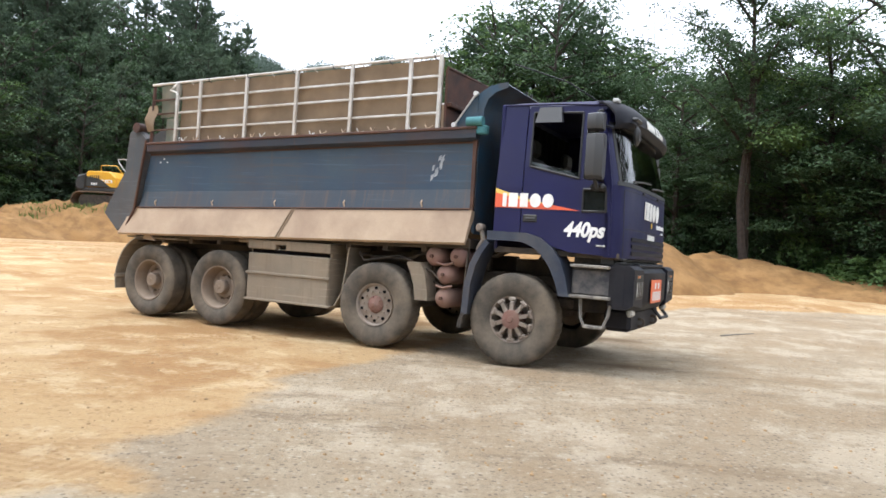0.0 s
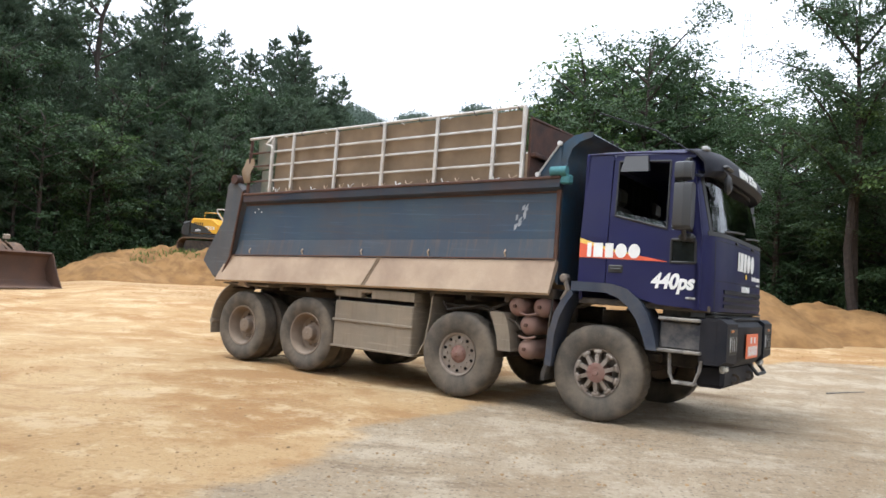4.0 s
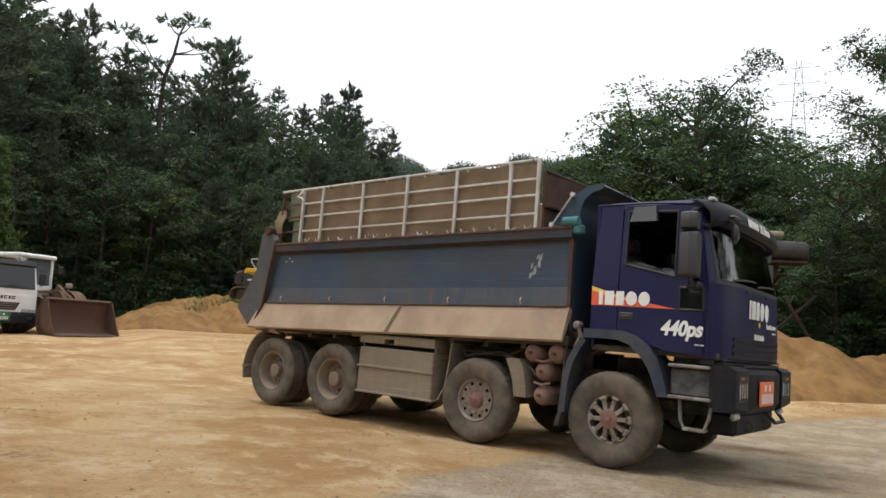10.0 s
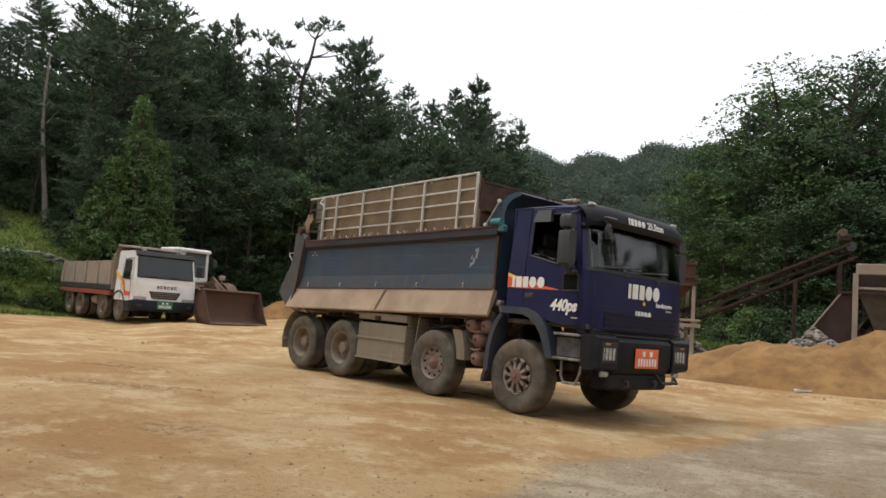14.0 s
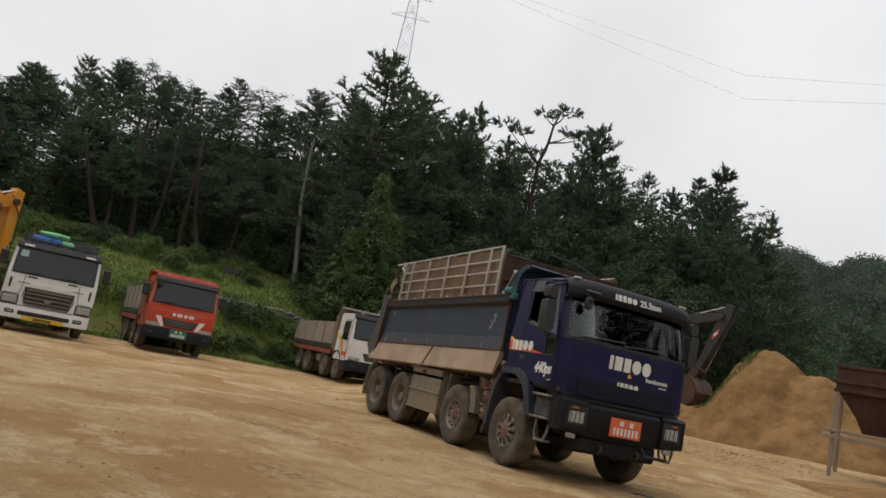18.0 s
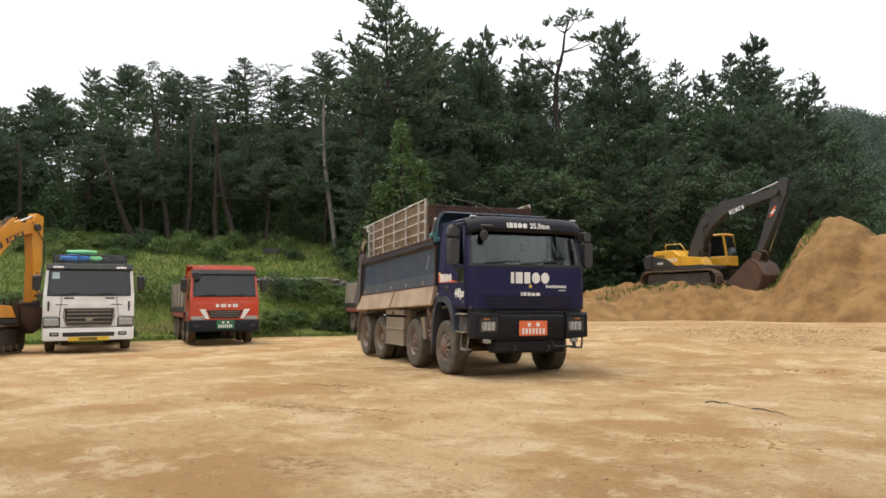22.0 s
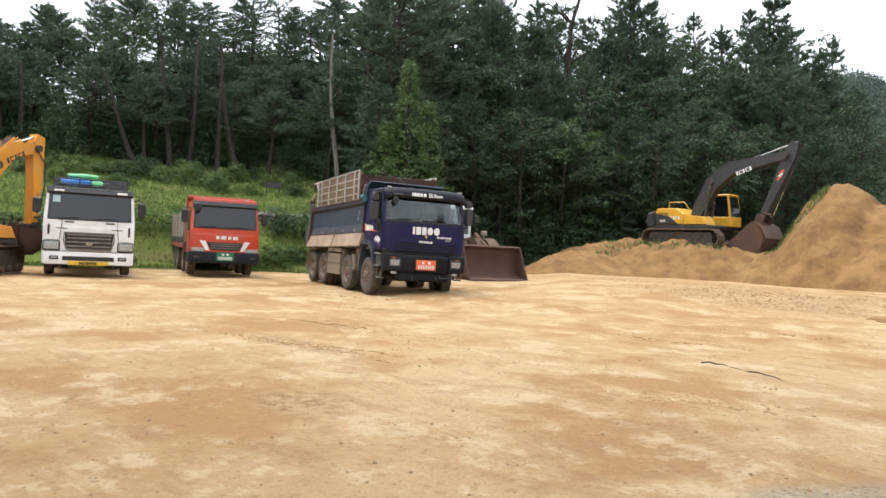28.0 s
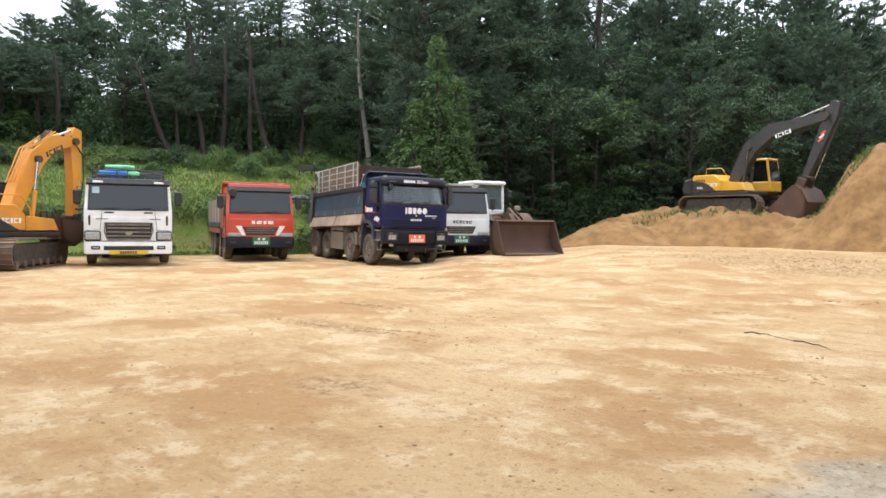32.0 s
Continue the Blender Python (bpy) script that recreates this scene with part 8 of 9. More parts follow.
def broad_kind(seed, material, low=0.2, width=4.2, size=0.21, clumps=430, per=15, airy=0.0):
    """A broadleaved tree 14 m high with forking limbs and layered sprays of leaves."""
    rnd = random.Random(seed)
    h = 14.0
    pts = trunk_line(rnd, h * 0.88, 0.045)
    geo = [tube(pts, 0.22, 8, 0.03)]
    centres, radii, axes = [], [], []
    limbs = []
    for k in range(22):
        f = low + (0.98 - low) * (k + rnd.random()) / 22
        base = along(pts, f)
        a = k * 2.4 + rnd.uniform(-0.5, 0.5)
        prof = math.sin(math.pi * min(max((f - low * 0.5) / (1.10 - low * 0.5), 0.08), 0.96)) ** 0.6
        reach = width * prof * rnd.uniform(0.6, 1.12)
        tip = base + Vector((math.cos(a) * reach, math.sin(a) * reach, reach * rnd.uniform(0.05, 0.6) + 0.8 * f))
        mid = base.lerp(tip, 0.5) + Vector((0, 0, 0.06 * reach))
        geo.append(tube([base, mid, tip], 0.075, 5, 0.012))
        limbs.append((base, mid, tip, reach))
    total = sum(q[3] for q in limbs)
    for base, mid, tip, reach in limbs:
        for k in range(max(int(clumps * reach / total), 3)):
            q = rnd.uniform(0.22, 1.05)
            p = base.lerp(mid, q * 2) if q < 0.5 else mid.lerp(tip, q * 2 - 1)
            j = (0.35 + 0.75 * min(q, 1)) * (0.9 if airy else 0.8)
            p = p + Vector((rnd.uniform(-j, j), rnd.uniform(-j, j), rnd.uniform(-j * 0.45, j * 0.55)))
            out = Vector((p.x - base.x, p.y - base.y, 0))
            ax = (Vector((0, 0, 1.0)) + out * 0.12 + Vector((rnd.uniform(-0.3, 0.3), rnd.uniform(-0.3, 0.3), 0))).normalized()
            centres.append(tuple(p))
            radii.append(rnd.uniform(0.32, 0.75) * (0.85 if airy else 1.0))
            axes.append(tuple(ax))
    vs, fs = sprays(centres, radii, axes, per, size)
    return mesh_of("trunk", join(*geo), M_BARK), leaf_mesh("crown", vs, fs, material)


def shrub_kind(seed, material, size=0.13, clumps=90, per=24):
    """A low bush 2 m high."""
    rnd = random.Random(seed)
    centres, radii, axes, geo = [], [], [], []
    for k in range(clumps):
        a, q, z = rnd.uniform(0, 2 * math.pi), math.sqrt(rnd.random()) * 1.35, rnd.uniform(0.05, 1.75)
        q *= 1 - 0.3 * z + 0.15 * math.sin(a * 3 + seed)
        centres.append((q * math.cos(a), q * math.sin(a), z))
        radii.append(rnd.uniform(0.18, 0.42))
        axes.append(tuple(Vector((math.cos(a) * q * 0.5, math.sin(a) * q * 0.5, 0.8)).normalized()))
        if k < 9:
            geo.append(tube([(0, 0, -0.1), (q * math.cos(a) * 0.5, q * math.sin(a) * 0.5, z * 0.6), (q * math.cos(a), q * math.sin(a), z)], 0.02, 4, 0.008))
    vs, fs = sprays(centres, radii, axes, per, size, 0.3, 0.6)
    return mesh_of("stem", join(*geo), M_BARK), leaf_mesh("crown", vs, fs, material)


def ivy_kind(seed):
    """A tall trunk wrapped by climbing leaves from the ground up, wide below and ragged above."""
    rnd = random.Random(seed)
    pts = trunk_line(rnd, 12.0, 0.02)
    centres, radii, axes = [], [], []
    for k in range(420):
        f = rnd.random() ** 1.3
        base = along(pts, f)
        reach = (2.5 * (1 - f) ** 1.1 + 0.45) * rnd.uniform(0.55, 1.05)
        a = rnd.uniform(0, 2 * math.pi)
        reach *= 1 + 0.35 * noise.noise((math.cos(a) * 1.5, math.sin(a) * 1.5, base.z * 0.6 + seed))
        centres.append((base.x + math.cos(a) * reach, base.y + math.sin(a) * reach, base.z + rnd.uniform(0, 0.4)))
        radii.append(rnd.uniform(0.25, 0.55))
        axes.append(tuple(Vector((math.cos(a), math.sin(a), 0.7)).normalized()))
    vs, fs = sprays(centres, radii, axes, 22, 0.19, 0.2, 0.5, 0.5)
    return mesh_of("trunk", tube(pts, 0.22, 7, 0.06), M_BARK), leaf_mesh("crown", vs, fs, M_LEAF)


KINDS = {
    "pine": ([pine_kind(21 + i, 0.40 + 0.06 * i, 0.02 + 0.02 * i, 3.3 + 0.3 * i) for i in range(4)], "tall red pine with a bare trunk and dark needle crown", "pine_tree", "pines on the bank"),
    "fir": ([fir_kind(41 + i) for i in range(3)], "dense dark conifer with foliage down to its foot", "conifer_tree", "conifers of the wood"),
    "broad": ([broad_kind(61 + i, M_LEAF) for i in range(3)], "leafy green broadleaved tree at the wood's edge", "leafy_tree", "leafy trees"),
    "dark": ([broad_kind(71 + i, M_LEAF_SHADED, 0.12, 4.4) for i in range(3)], "dark green broadleaved tree in dense wood, darkened for its shade", "dark_leafy_tree", "leafy trees"),
    "lush": ([broad_kind(76 + i, (M_LEAF_SHADED, M_LEAF)[i], 0.06, 4.6, 0.15, 900, 26) for i in range(2)], "lush green broadleaved tree at the yard's edge", "lush_leafy_tree", "leafy trees"),
    "airy": ([broad_kind(81, M_LEAF_SHADED, 0.34, 4.2, 0.125, 900, 36, 1.0)], "tall acacia with layered, airy foliage", "acacia_tree", "leafy trees"),
    "ivy": ([ivy_kind(91 + i) for i in range(2)], "tree wrapped in climbing ivy", "ivy_clad_tree", "ivy trees"),
    "bush": ([shrub_kind(95 + i, (M_LEAF, M_LEAF_SHADED, M_WEED)[i]) for i in range(3)], "leafy green bush on the bank", "bush", "bushes"),
}


def plant(kind, x, y, tall, turn, variant=0, wide=None, z=None, tilt=(0, 0)):
    """Sets a tree of that height, sharing the meshes of its kind."""
    meshes, label, name, group = KINDS[kind]
    trunk, crown = meshes[variant % len(meshes)]
    unit = 2.0 if kind == "bush" else 12.0 if kind == "ivy" else 14.0
    s = tall / unit
    wide = wide or s
    T = thing(name, label, "bush" if kind == "bush" else "tree", group=group)
    T.matrix_basis = pose(x, y, (height(x, y) if z is None else z) - 0.15, tilt[0], tilt[1], turn) @ Matrix.Diagonal((wide, wide, s, 1))
    part("trunk" if kind != "bush" else "stem", trunk, None, T)
    part("crown", crown, None, T)
    return T


SKY_B = (-34, -30, -26, -22, -18, -15.5, -12.4, -8.9, -6, -4.4, -2.7, 0.5, 2.6, 5, 10, 14, 15.8, 17, 19.5, 22, 25, 28, 30.5, 32, 34, 36, 39.5, 44, 47, 50, 52, 55, 58, 61, 65, 69, 73, 77, 82)
SKY_E = (15.5, 16.0, 16.5, 16.5, 16, 15.5, 17.5, 20.5, 20.8, 20.5, 18.3, 16.0, 14.5, 13, 11, 11, 12, 14.0, 16.8, 17.3, 17.2, 17.5, 18.4, 17.0, 17.4, 18.0, 19.8, 19.6, 21.0, 20.0, 19.2, 17.8, 17.8, 17.8, 18.0, 16.6, 15.0, 12.8, 11.0)


def wood():
    rnd = random.Random(77)
    b = 15.5
    while b < 84:
        edge = table(b, (15, 24, 34, 42, 46, 49, 52, 84), (51, 49, 48, 45, 41, 41, 48.5, 48))
        for row, dr in enumerate((0, 5, 11, 19, 29)):
            bb = b + rnd.uniform(-0.7, 0.7) + (0.9 if row % 2 else 0)
            r = edge + dr + rnd.uniform(-1.3, 1.3)
            x, y, _ = place(bb, r)
            g = height(x, y)
            e = table(bb, SKY_B, SKY_E) * ((0.62, 0.76, 0.88, 0.96, 0.99)[row] + rnd.uniform(-0.06, 0.05))
            tall = min(max(1.4 + r * math.tan(radians(e)) - g, 5.5), 23)
            if b > 50:
                kind = "pine" if row < 2 or rnd.random() < 0.55 else rnd.choice(("fir", "dark"))
                if row == 0 and rnd.random() < 0.45:
                    continue
            else:
                kind = rnd.choice(("pine", "fir", "fir", "dark") if row > 1 else ("fir", "dark", "fir", "dark", "pine"))
            plant(kind, x, y, tall, rnd.uniform(0, 360), rnd.randrange(4), wide=tall / 14 * rnd.uniform(0.85, 1.15) if tall > 9 else 0.7, tilt=(rnd.uniform(-4, 4), rnd.uniform(-4, 4)))
        b += 1.75
    # understorey of the wood
    b = 16
    while b < 84:
        edge = table(b, (15, 24, 34, 42, 46, 49, 52, 84), (50, 48, 46.5, 43, 39.5, 39, 49.5, 49))
        for dr in (0, 3.5, 8):
            x, y, _ = place(b + rnd.uniform(-0.6, 0.6), edge + dr + rnd.uniform(-0.8, 0.8))
            plant("bush", x, y, rnd.uniform(1.6, 3.6) + (1.5 if dr > 3 else 0), rnd.uniform(0, 360), rnd.choice((0, 1, 1, 1)), wide=rnd.uniform(0.9, 1.5))
        b += 2.0
    # right-hand wood
    b = 3.0
    while b > -36:
        edge = table(b, (-36, -24, -18, -12, -5, 3), (27, 29, 34, 40, 41, 50))
        for row, dr in enumerate((0, 4, 9, 16)):
            bb = b + rnd.uniform(-0.8, 0.8)
            r = edge + dr + rnd.uniform(-1, 1)
            x, y, _ = place(bb, r)
            e = table(bb, SKY_B, SKY_E) * ((0.60, 0.80, 0.92, 0.97)[row] + rnd.uniform(-0.05, 0.04))
            tall = min(max(1.4 + r * math.tan(radians(e)) - height(x, y), 4.5), 25)
            # dark kinds in the front rows put the shade behind the conveyors into leaf colour
            plant(rnd.choice(("lush", "dark", "lush", "dark") if row < 2 and b < -9 else ("dark", "broad", "dark", "broad") if row < 2 else ("dark", "dark", "broad", "fir")), x, y, tall, rnd.uniform(0, 360), rnd.randrange(3), wide=tall / 14 * rnd.uniform(0.9, 1.25) if tall > 8 else 0.75)
        b -= 2.3
    for k in range(26):
        b = 2 - k * 1.45
        x, y, _ = place(b, table(b, (-36, -24, -18, -12, -5, 3), (26, 27.5, 31, 34, 36, 44)) + rnd.uniform(-1, 1))
        # only the darkened bush between -25 and -5 degrees, for the deep shade there
        plant("bush", x, y, rnd.uniform(1.4, 3.2), rnd.uniform(0, 360), 1 if -25 < b < -5 else rnd.choice((0, 0, 1)), wide=rnd.uniform(0.8, 1.4))
    # valley trees before the far ridge
    for k in range(34):
        b = rnd.uniform(-2, 19)
        r = rnd.uniform(62, 120)
        x, y, _ = place(b, r)
        e = rnd.uniform(5, 10.2)
        plant(rnd.choice(("dark", "broad", "fir", "dark")), x, y, min(max(1.4 + r * math.tan(radians(e)) - height(x, y), 7), 17), rnd.uniform(0, 360), rnd.randrange(3))
    # marked single trees
    for kind, b, r, e, v, w in (("lush", -7.2, 44, 21.2, 0, 1.15), ("broad", -2.6, 50, 19.2, 1, 1.3), ("dark", 1.0, 54, 16.5, 2, 1.25), ("airy", -22.0, 27, 24.5, 0, 0.85), ("lush", -17.0, 31, 15.0, 0, 0.8), ("lush", -27.5, 28, 20.0, 1, 0.85), ("lush", -31, 27, 22.0, 0, 0.9), ("pine", 30.1, 62, 20.4, 0, 1.25), ("pine", 47.3, 47, 22.6, 1, 1.35), ("fir", 20.9, 64, 18.3, 1, 1.3),
                                ("fir", 16.9, 72, 15.2, 0, 1.0), ("pine", 44.2, 52, 20.6, 2, 1.1), ("dark", 3.6, 62, 14.4, 1, 0.8), ("ivy", 46.4, 39.0, 14.0, 0, 0.75), ("ivy", 48.4, 38.6, 9.5, 1, 0.8), ("ivy", 45.0, 40.0, 11.0, 1, 0.7), ("fir", 30.3, 60, 19.2, 2, 0.85), ("fir", 40.2, 56, 20.6, 0, 0.95), ("broad", 33.5, 47.5, 10.5, 0, 0.75), ("broad", 24.8, 49, 9.0, 2, 0.8)):
        x, y, _ = place(b, r)
        plant(kind, x, y, 1.4 + r * math.tan(radians(e)) - height(x, y), b * 37 % 360, v, wide=w)
    # behind the viewer, seen only in glass
    for k in range(30):
        b = 95 + k * 7.4 + rnd.uniform(-2, 2)
        x, y, _ = place(b if b <= 180 else b - 360, rnd.uniform(34, 42))
        plant(rnd.choice(("pine", "dark", "fir")), x, y, rnd.uniform(14, 25), rnd.uniform(0, 360), rnd.randrange(3))
    # bushes along the foot of the bank
    for k in range(70):
        b = rnd.uniform(50, 82)
        r = table(b, BEARINGS, BANK_START) + rnd.choice((rnd.uniform(0.2, 2.8), rnd.uniform(8.5, 13)))
        x, y, _ = place(b, r)
        plant("bush", x, y, rnd.uniform(0.6, 1.5), rnd.uniform(0, 360), rnd.choice((0, 1, 2)), wide=rnd.uniform(0.5, 0.95))



def crooked_pine():
    """A bent old pine that stands clear of the skyline, with needle plates on a few bare limbs."""
    x, y, _ = place(34.6, 57)
    z = height(x, y)
    T = thing("crooked_pine", "bent old pine with open needle plates on bare limbs", "tree", pose(x, y, z - 0.2, 0, 0, 34.6), group="pines on the bank")
    top = 1.4 + 57 * math.tan(radians(21.6)) - z
    pts = [Vector(p) for p in ((0, 0, 0), (0.3, 0, top * 0.35), (-0.3, 0.2, top * 0.6), (-0.2, 0.1, top - 4.8), (0.3, 0, top - 3.0), (0.5, 0.1, top - 1.4), (0.9, 0, top - 0.3))]
    part("trunk", tube(pts, 0.24, 8, 0.05), M_BARK, T)
    base, dirs, lengths = [], [], []
    rnd = random.Random(3)
    for root, dx, dy, dz, rx in ((5, 1.1, 0.2, -0.2, 1.2), (5, -0.6, 0.3, -0.6, 0.9), (4, 2.9, 0.4, -2.0, 1.3), (4, 1.7, -0.5, -2.2, 0.9), (3, -3.6, 0.5, -1.9, 1.2), (3, -2.2, -0.3, -2.6, 0.9), (3, -1.4, 0.2, -4.0, 1.3), (2, 0.8, 0.5, -4.9, 1.4), (2, -2.2, 0, -5.2, 1.5), (2, 2.0, 0, -6.0, 1.6), (2, -1.0, 0.3, -6.6, 1.7)):
        tip = Vector((0.3 + dx, dy, top + dz))
        part("limb", tube([pts[root], pts[root].lerp(tip, 0.5) + Vector((0, 0, -0.15)), tip], 0.08, 5, 0.02), M_BARK, T)
        for k in range(int(30 * rx)):
            a, q = rnd.uniform(0, 6.28), math.sqrt(rnd.random())
            base.append((tip.x + rx * 0.8 * q * math.cos(a), tip.y + rx * 0.7 * q * math.sin(a), tip.z + rnd.uniform(-0.12, 0.2) * (1.15 - q)))
            dirs.append((math.cos(a) * 0.8, math.sin(a) * 0.8, rnd.uniform(0.1, 0.8)))
            lengths.append(rnd.uniform(0.25, 0.6))
    vs, fs = needles(base, dirs, lengths, 16, 0.28, 0.17)
    part("crown", leaf_mesh("crown", vs, fs, M_PINE), None, T)


wood()
crooked_pine()


def leaning_trunk(b, r, e0, e1, db, pale):
    x, y, _ = place(b, r)
    x1, y1, _ = place(b + db, r)
    z0, z1 = height(x, y) - 0.2, 1.4 + r * math.tan(radians(e1))
    p0, p1 = Vector((x, y, z0)), Vector((x1, y1, z1))
    pts = [p0.lerp(p1, f) + Vector((0.25 * math.sin(f * 5 + b), 0, 0)) for f in (0, 0.2, 0.4, 0.6, 0.8, 1)]
    T = thing("bare_trunk", "slender bare trunk standing at the wood's edge", "tree", group="bare trunks")
    part("trunk", tube(pts, 0.17, 7, 0.06), M_BARK_PALE if pale else M_BARK, T)
    q = p0.lerp(p1, 0.6)
    part("twig", tube([q, q + Vector((0.8, 0.2, 0.9))], 0.04, 5, 0.01), M_BARK_PALE if pale else M_BARK, T)
    q = p0.lerp(p1, 0.8)
    part("twig", tube([q, q + Vector((-0.6, 0.1, 0.8))], 0.035, 5, 0.01), M_BARK_PALE if pale else M_BARK, T)


for row in ((52.0, 46.5, 4, 15.5, 0.9, True), (59.2, 47.0, 4, 12, 1.8, False), (60.6, 47.5, 4, 14, 0.4, False), (66.2, 47.0, 4, 11, 2.6, False), (64.2, 48, 4, 14, 0.8, False), (62.9, 48.5, 4, 14, -0.5, False), (50.0, 45, 4, 14, -0.2, False), (73.5, 48, 4, 11, 0.3, False), (-22.3, 26.4, 0, 14, 0.6, False)):
    leaning_trunk(*row)


def scatter(name, label, material, count, spot, hmin, hmax, seed):
    """Grass and weeds as one mass of single blades."""
    r = np.random.default_rng(seed)
    pts = []
    while len(pts) < count:
        x, y, s = spot(r)
        pts.append((x, y, height(x, y) if s is None else s))
    p = np.array(pts)
    n = len(p)
    h = (hmin + (hmax - hmin) * r.random(n) ** 2)[:, None]
    a = r.random(n) * 2 * np.pi
    d = np.stack([np.cos(a), np.sin(a), np.zeros(n)], 1)
    lean = np.stack([r.normal(size=n) * 0.4, r.normal(size=n) * 0.4, np.ones(n)], 1) * h
    w = h * 0.11
    vs = np.stack([p - d * w, p + d * w, p + lean * 0.6 + d * w * 0.8, p + lean], 1).reshape(-1, 3)
    me = leaf_mesh(name, vs, np.arange(4 * n).reshape(-1, 4), material)
    tagged(new(name, me), label, "weeds", kind="stuff")


def bank_spot(r):
    b = r.uniform(46, 84)
    x, y, _ = place(b, table(b, BEARINGS, BANK_START) + r.uniform(-1.2, 15) ** 1.0)
    return x, y, None


def right_spot(r):
    b = r.uniform(-36, 3)
    x, y, _ = place(b, table(b, (-36, -24, -18, -12, -5, 3), (25, 27, 29, 31, 33, 38)) + r.uniform(-1, 5))
    return x, y, None


def berm_spot(r):
    c, s = math.cos(radians(25)), math.sin(radians(25))
    u, v = r.uniform(-6, 2.5), r.uniform(-3.6, 1.5)
    x, y = -17.2 + c * u - s * v, 39.6 + s * u + c * v
    return x, y, heap_height(BERM, x, y) + height(x, y) - 0.02


scatter("weeds", "mixed green weeds and grass covering the bank", M_WEED, 100000, bank_spot, 0.04, 0.22, 1)
scatter("edge_weeds", "rank green weeds at the foot of the wood", M_WEED, 36000, right_spot, 0.10, 0.55, 2)
scatter("berm_weeds", "tufts of grass on the sand berm", M_WEED, 2500, berm_spot, 0.08, 0.3, 3)


def mound_spot(r):
    a = r.uniform(0, 6.28)
    q = 1.5 * math.sqrt(r.random())
    x, y = -12.6 + q * math.cos(a), 37.4 + 0.8 * q * math.sin(a)
    return x, y, max(heap_height(MOUND, x, y), heap_height(BERM, x, y)) + height(x, y) - 0.02


scatter("mound_weeds", "tufts of grass on the sand mound", M_WEED, 1500, mound_spot, 0.08, 0.28, 4)


def far_woods():
    """Leafy clumps all over the far ridge, with distance haze put into their leaf colour."""
    r = np.random.default_rng(8)
    centres, radii = [], []
    for k in range(2600):
        b, q = r.uniform(-12, 30), r.uniform(125, 300)
        x, y, _ = place(b, q)
        centres.append((x, y, height(x, y) + r.uniform(1.5, 5)))
        radii.append(r.uniform(2.5, 4.5))
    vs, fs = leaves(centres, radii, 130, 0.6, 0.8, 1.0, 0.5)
    tagged(new("far_woods", leaf_mesh("far_woods", vs, fs, M_FAR_HAZED)), "wooded far ridge in summer leaf, paled for haze", "woods", kind="stuff")


far_woods()


# ---- pylons and wires on the hill ----
def pylon(b, r, e_top, width, arms):
    x, y, _ = place(b, r)
    z0, z1 = height(x, y) - 1, 1.4 + r * math.tan(radians(e_top))
    T = thing("pylon", "tall galvanised steel lattice pylon behind the trees", "pylon", pose(x, y, z0, 0, 0, b), group="pylons")
    H = z1 - z0
    n = 14
    lev = [(H * i / n, width * (1 - 0.85 * i / n)) for i in range(n + 1)]
    for sx in (-1, 1):
        for sy in (-1, 1):
            part("leg", tube([(sx * w / 2, sy * w / 2, z) for z, w in lev], width * 0.012, 4), M_PYLON, T)
    for i in range(n):
        (za, wa), (zb, wb) = lev[i], lev[i + 1]
        g = []
        for s in (-1, 1):
            g += [tube([(-wa / 2, s * wa / 2, za), (wb / 2, s * wb / 2, zb)], width * 0.006, 4), tube([(wa / 2, s * wa / 2, za), (-wb / 2, s * wb / 2, zb)], width * 0.006, 4)]
        part("bracing", join(*g), M_PYLON, T)
    for f in arms:
        z, w = H * f, width * 0.9 * (1.15 - f * 0.5)
        part("cross_arm", join(tube([(-w, 0, z), (w, 0, z)], width * 0.010, 4), tube([(-w, 0, z), (0, 0, z + width * 0.25), (w, 0, z)], width * 0.007, 4)), M_PYLON, T)


pylon(47.6, 115, 31, 4.6, (0.72, 0.80, 0.88, 0.96))
pylon(-14.1, 150, 20.5, 6.0, (0.74, 0.82, 0.9, 0.97))
for e, sag in ((33.0, 0.0), (35.0, 0.0)):
    p = [Vector(place(47.6, 115, 1.4 + 115 * math.tan(radians(30)))), Vector(place(20, 105, 1.4 + 105 * math.tan(radians(23.5 + (e - 33) * 0.8)))), Vector(place(-14.1, 150, 1.4 + 150 * math.tan(radians(20))))]
    line = [p[0].lerp(p[1], f) for f in (0, 0.25, 0.5, 0.75)] + [p[1].lerp(p[2], f) for f in (0, 0.25, 0.5, 0.75, 1)]
    part("power_line", tube(line, 0.014, 4), M_PYLON, None)
    tagged(scene.collection.objects[-1], "thin dark power line across the sky", "power line", group="power lines")


# ---- small things on the yard ----
def retaining_wall():
    T = thing("stone_wall", "low wall of rough grey stones below the lawn", "wall", kind="structure")
    rnd = random.Random(9)
    k = 0
    b = 51.0
    while b < 60:
        x, y, _ = place(b, table(b, BEARINGS, BANK_START) + 3.4)
        for row in range(2):
            w, hh = rnd.uniform(0.28, 0.5), rnd.uniform(0.18, 0.26)
            part("stone", WALL_STONES[k % 5], None, T, at=pose(x, y, height(x, y) + 0.02 + row * 0.24, 0, 0, b + rnd.uniform(-8, 8)) @ Matrix.Diagonal((w, 0.3, hh, 1)))
            k += 1
        b += 0.62


WALL_STONES = [pebble(1.0, 30 + i) for i in range(5)]
for q in WALL_STONES:
    q.materials.clear()
    q.materials.append(M_CONC)
retaining_wall()

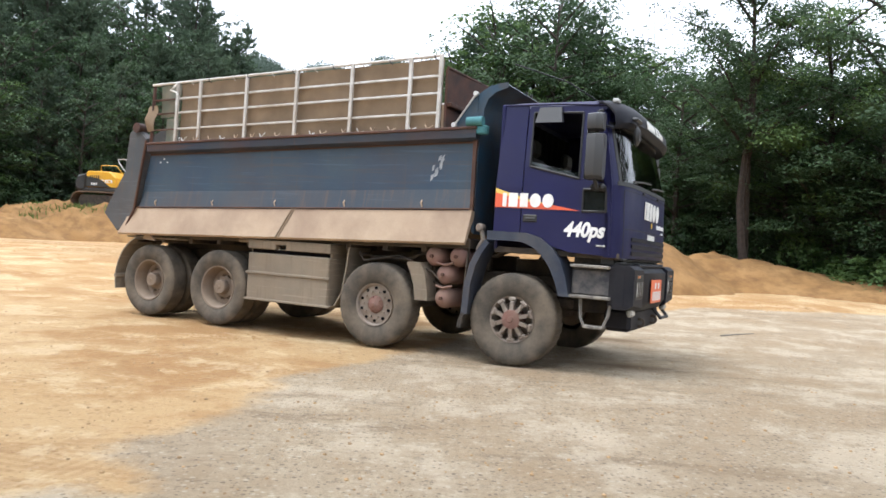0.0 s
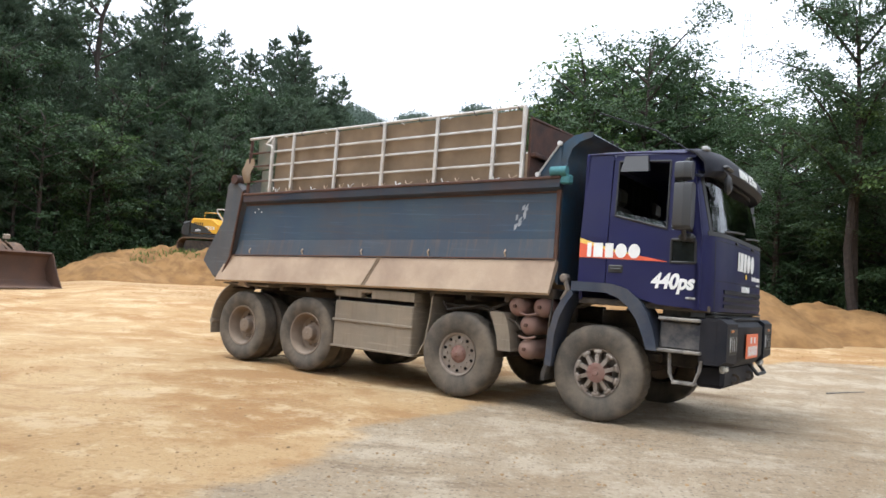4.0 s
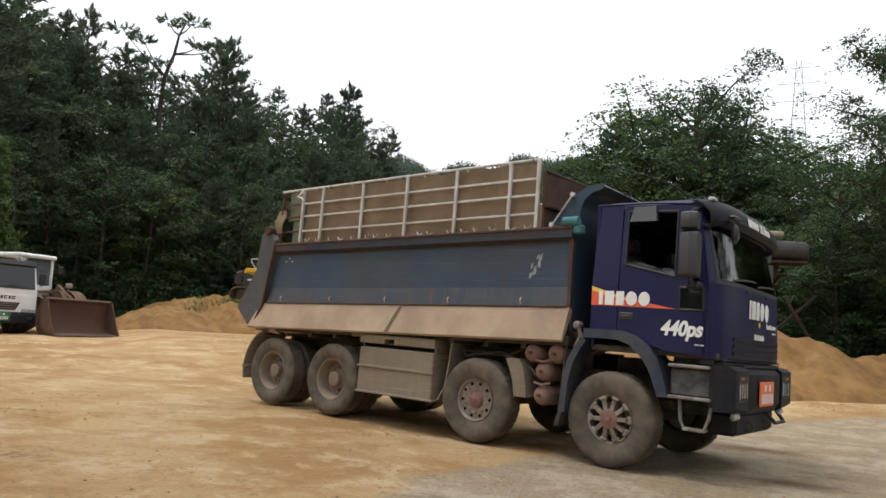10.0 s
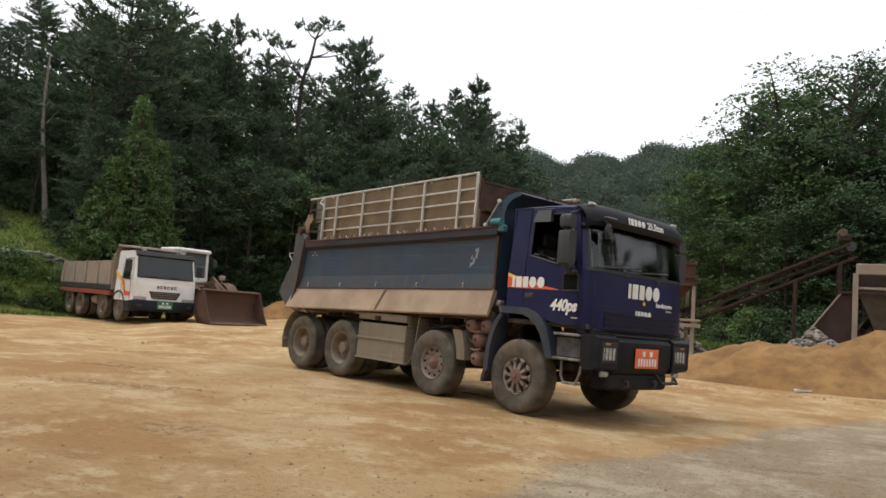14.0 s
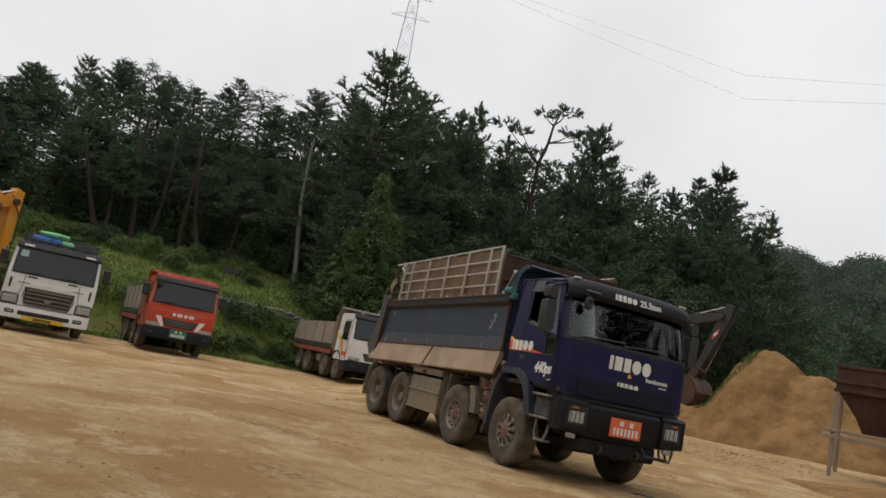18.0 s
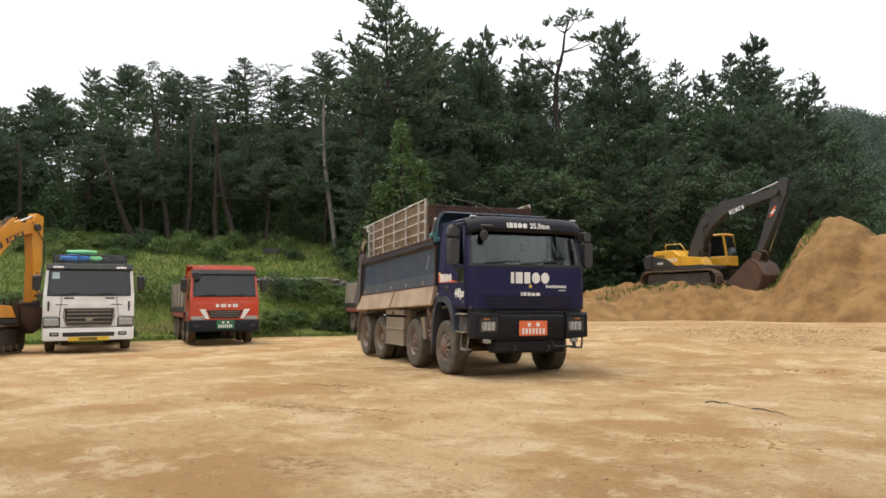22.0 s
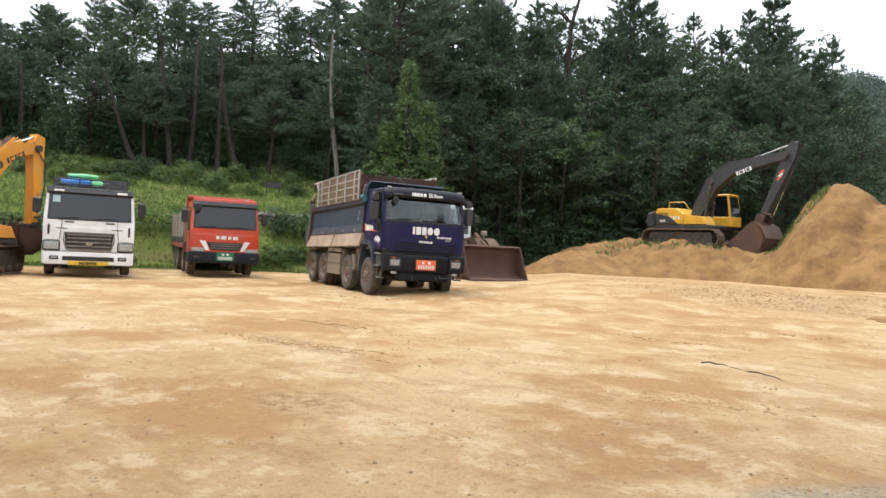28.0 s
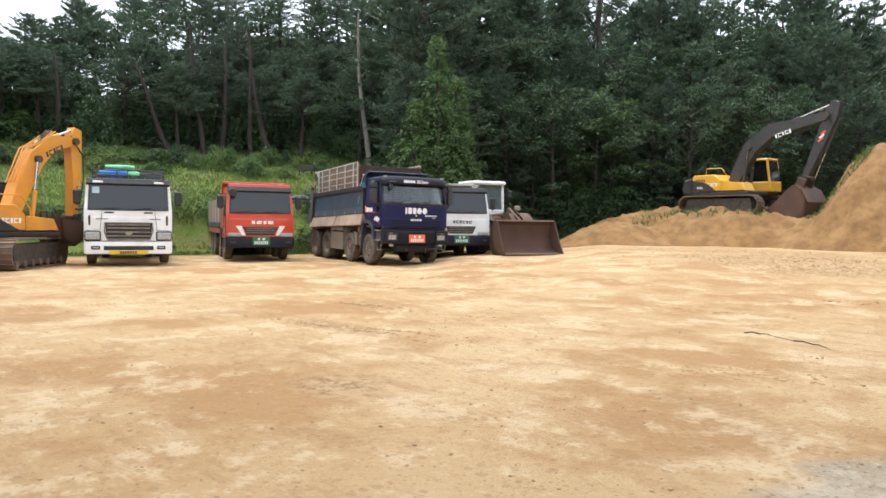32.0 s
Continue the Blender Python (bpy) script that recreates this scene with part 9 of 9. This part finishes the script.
sign = thing("lawn_sign", "small dark sign panel standing on the lawn", "sign", pose(*place(56.6, 43.5, height(*place(56.6, 43.5)[:2])), 0, 0, 56))
part("panel", box(-0.45, 0.45, -0.03, 0.03, 0.3, 0.6, 0.01), M_DKGREY, sign)
for s in (-1, 1):
    part("stake", box(s * 0.35 - 0.03, s * 0.35 + 0.03, -0.03, 0.03, -0.2, 0.32, 0.005), M_BARK, sign)

for x, y, sx, sy, t in ((1.35, 18.3, 0.20, 0.10, 20), (3.1, 19.6, 0.42, 0.16, 65)):
    ob = part("litter", loft([[(-sx, -sy, 0.0), (sx, -sy * 0.8, 0.02), (sx * 0.9, sy, 0.0), (-sx * 0.8, sy * 0.9, 0.015)], [(-sx * 0.9, -sy, 0.05), (sx, -sy * 0.7, 0.07), (sx * 0.8, sy, 0.04), (-sx * 0.8, sy, 0.06)]]), M_PAPER)
    ob.matrix_basis = pose(x, y, height(x, y) + 0.01, 0, 0, t)
    tagged(ob, "crumpled white scrap lying on the sand", "litter", group="litter")

M_PEBBLE = mat("sandy_pebble", (0.405, 0.27, 0.1418), (0.2565, 0.1755, 0.1013), rough=0.95, spec=0.2)


# pebbles strewn over the yard
def strewn():
    r = random.Random(31)
    base = pebble(1.0, 2)
    bv, bf = [tuple(v.co) for v in base.vertices], [tuple(p.vertices) for p in base.polygons]
    vs, fs = [], []
    for k in range(4200):
        q = 2.0 + 22 * r.random() ** 1.3
        b = r.uniform(-36, 84)
        x, y, _ = place(b, q)
        s = r.choice((0.004, 0.005, 0.006, 0.008, 0.009, 0.013)) * r.uniform(0.7, 1.3)
        z = height(x, y) + s * 0.25
        o = len(vs)
        vs += [(x + p[0] * s, y + p[1] * s, z + p[2] * s) for p in bv]
        fs += [tuple(i + o for i in f) for f in bf]
    me = bpy.data.meshes.new("pebbles")
    me.from_pydata(vs, [], fs)
    me.materials.append(M_PEBBLE)
    tagged(new("pebbles", me), "small stones strewn over the sand", "pebbles", kind="stuff")


strewn()


# ---- clods and twigs ----
M_CLOD = mat("dry_sand_clods", (0.4305, 0.2767, 0.1333), (0.3382, 0.205, 0.0943), rough=0.95, scale=3, bump=0.4, spec=0.2)


def clods(name, label, spots, seed):
    """Broken lumps of sand: each spot gives x, y, spread along and across, turn, count, largest size."""
    r = random.Random(seed)
    base = pebble(1.0, 6)
    bv, bf = [tuple(v.co) for v in base.vertices], [tuple(p.vertices) for p in base.polygons]
    vs, fs = [], []
    for cx, cy, su, sv, turn, count, big in spots:
        c, s = math.cos(radians(turn)), math.sin(radians(turn))
        for k in range(count):
            u, v = r.gauss(0, su), r.gauss(0, sv)
            x, y = cx + c * u - s * v, cy + s * u + c * v
            q = 0.5 * big * r.random() ** 2.0 + 0.010
            a, b = q * r.uniform(0.7, 1.4), q * r.uniform(0.7, 1.4)
            z = height(x, y) + q * 0.2
            o = len(vs)
            vs += [(x + p[0] * a, y + p[1] * b, z + p[2] * q * 0.6) for p in bv]
            fs += [tuple(i + o for i in f) for f in bf]
    me = bpy.data.meshes.new(name)
    me.from_pydata(vs, [], fs)
    me.materials.append(M_CLOD)
    tagged(new(name, me), label, "clods", kind="stuff")


clods("sand_clods", "broken clods of damp sand churned up by tyres", (
    (-9.5, 24.0, 2.2, 1.3, 30, 900, 0.07), (-7.2, 21.6, 1.3, 0.8, 20, 380, 0.06), (-13.5, 27.5, 3.0, 0.7, 35, 300, 0.06), (-8.3, 6.85, 0.8, 0.07, 10, 160, 0.035), (-7.5, 7.25, 0.4, 0.05, 20, 60, 0.03),
    (-10.0, 8.7, 0.6, 0.08, 10, 110, 0.04), (-11.8, 11.6, 0.8, 0.10, 15, 110, 0.05), (-8.0, 9.1, 0.4, 0.06, 20, 50, 0.03), (-3.3, 8.1, 0.4, 0.18, 30, 120, 0.022), (-14.0, 13.5, 1.2, 0.12, 25, 120, 0.05),
    (-6.2, 12.8, 0.9, 0.10, 15, 80, 0.04), (-17.0, 17.0, 1.8, 0.15, 25, 120, 0.06), (-4.0, 16.0, 1.2, 0.2, 20, 120, 0.05), (1.5, 17.2, 1.5, 0.4, -5, 200, 0.06), (6.5, 18.0, 2.0, 0.5, -15, 220, 0.06)), 41)


def twig(points, r, label, material):
    T = part("dry_twig", tube([(x, y, height(x, y) + r * 0.8 + dz) for x, y, dz in points], r, 6, r * 0.5), material)
    tagged(T, label, "twig", group="twigs")


twig([(-4.43, 10.73, 0), (-4.33, 10.78, 0.015), (-4.22, 10.75, 0.0), (-4.12, 10.73, 0.01), (-4.05, 10.68, 0.0)], 0.009, "dark crooked twig lying on the sand", M_BARK)
twig([(-4.30, 10.77, 0), (-4.26, 10.68, 0.015), (-4.18, 10.66, 0)], 0.006, "dark crooked twig lying on the sand", M_BARK)
twig([(-4.0, 10.66, 0), (-3.85, 10.60, 0.008), (-3.70, 10.53, 0)], 0.004, "dark crooked twig lying on the sand", M_BARK)
twig([(-3.72, 10.55, 0), (-3.58, 10.47, 0.02), (-3.45, 10.45, 0.005), (-3.36, 10.38, 0.02), (-3.26, 10.36, 0)], 0.009, "dark crooked twig lying on the sand", M_BARK)
twig([(4.5, 11.64, 0), (4.9, 11.98, 0.01), (5.33, 12.29, 0)], 0.014, "pale bare stick lying on the gravel", M_BARK_PALE)


# ---- what moves: the tipper rolls back, its wheels turn ----
def motions():
    lean, nod = -0.6, 0.3
    rows, gone = [], 0.0
    spins = [[] for _ in TIPPER_WHEELS]
    last = None
    for t, x, y, yaw in TRUCK_PATH:
        if last is not None:
            gone += math.hypot(x - last[0], y - last[1])
        last = (x, y)
        rows.append((t, pose(x, y, 0.0, lean, nod, yaw)))
        for k, (w, wx, wy) in enumerate(TIPPER_WHEELS):
            spins[k].append((t, pose(wx, wy, 0.52, 0, -math.degrees(gone / 0.52), 0)))
    walk(TIPPER, rows)
    for k, (w, wx, wy) in enumerate(TIPPER_WHEELS):
        walk(w, spins[k])


motions()
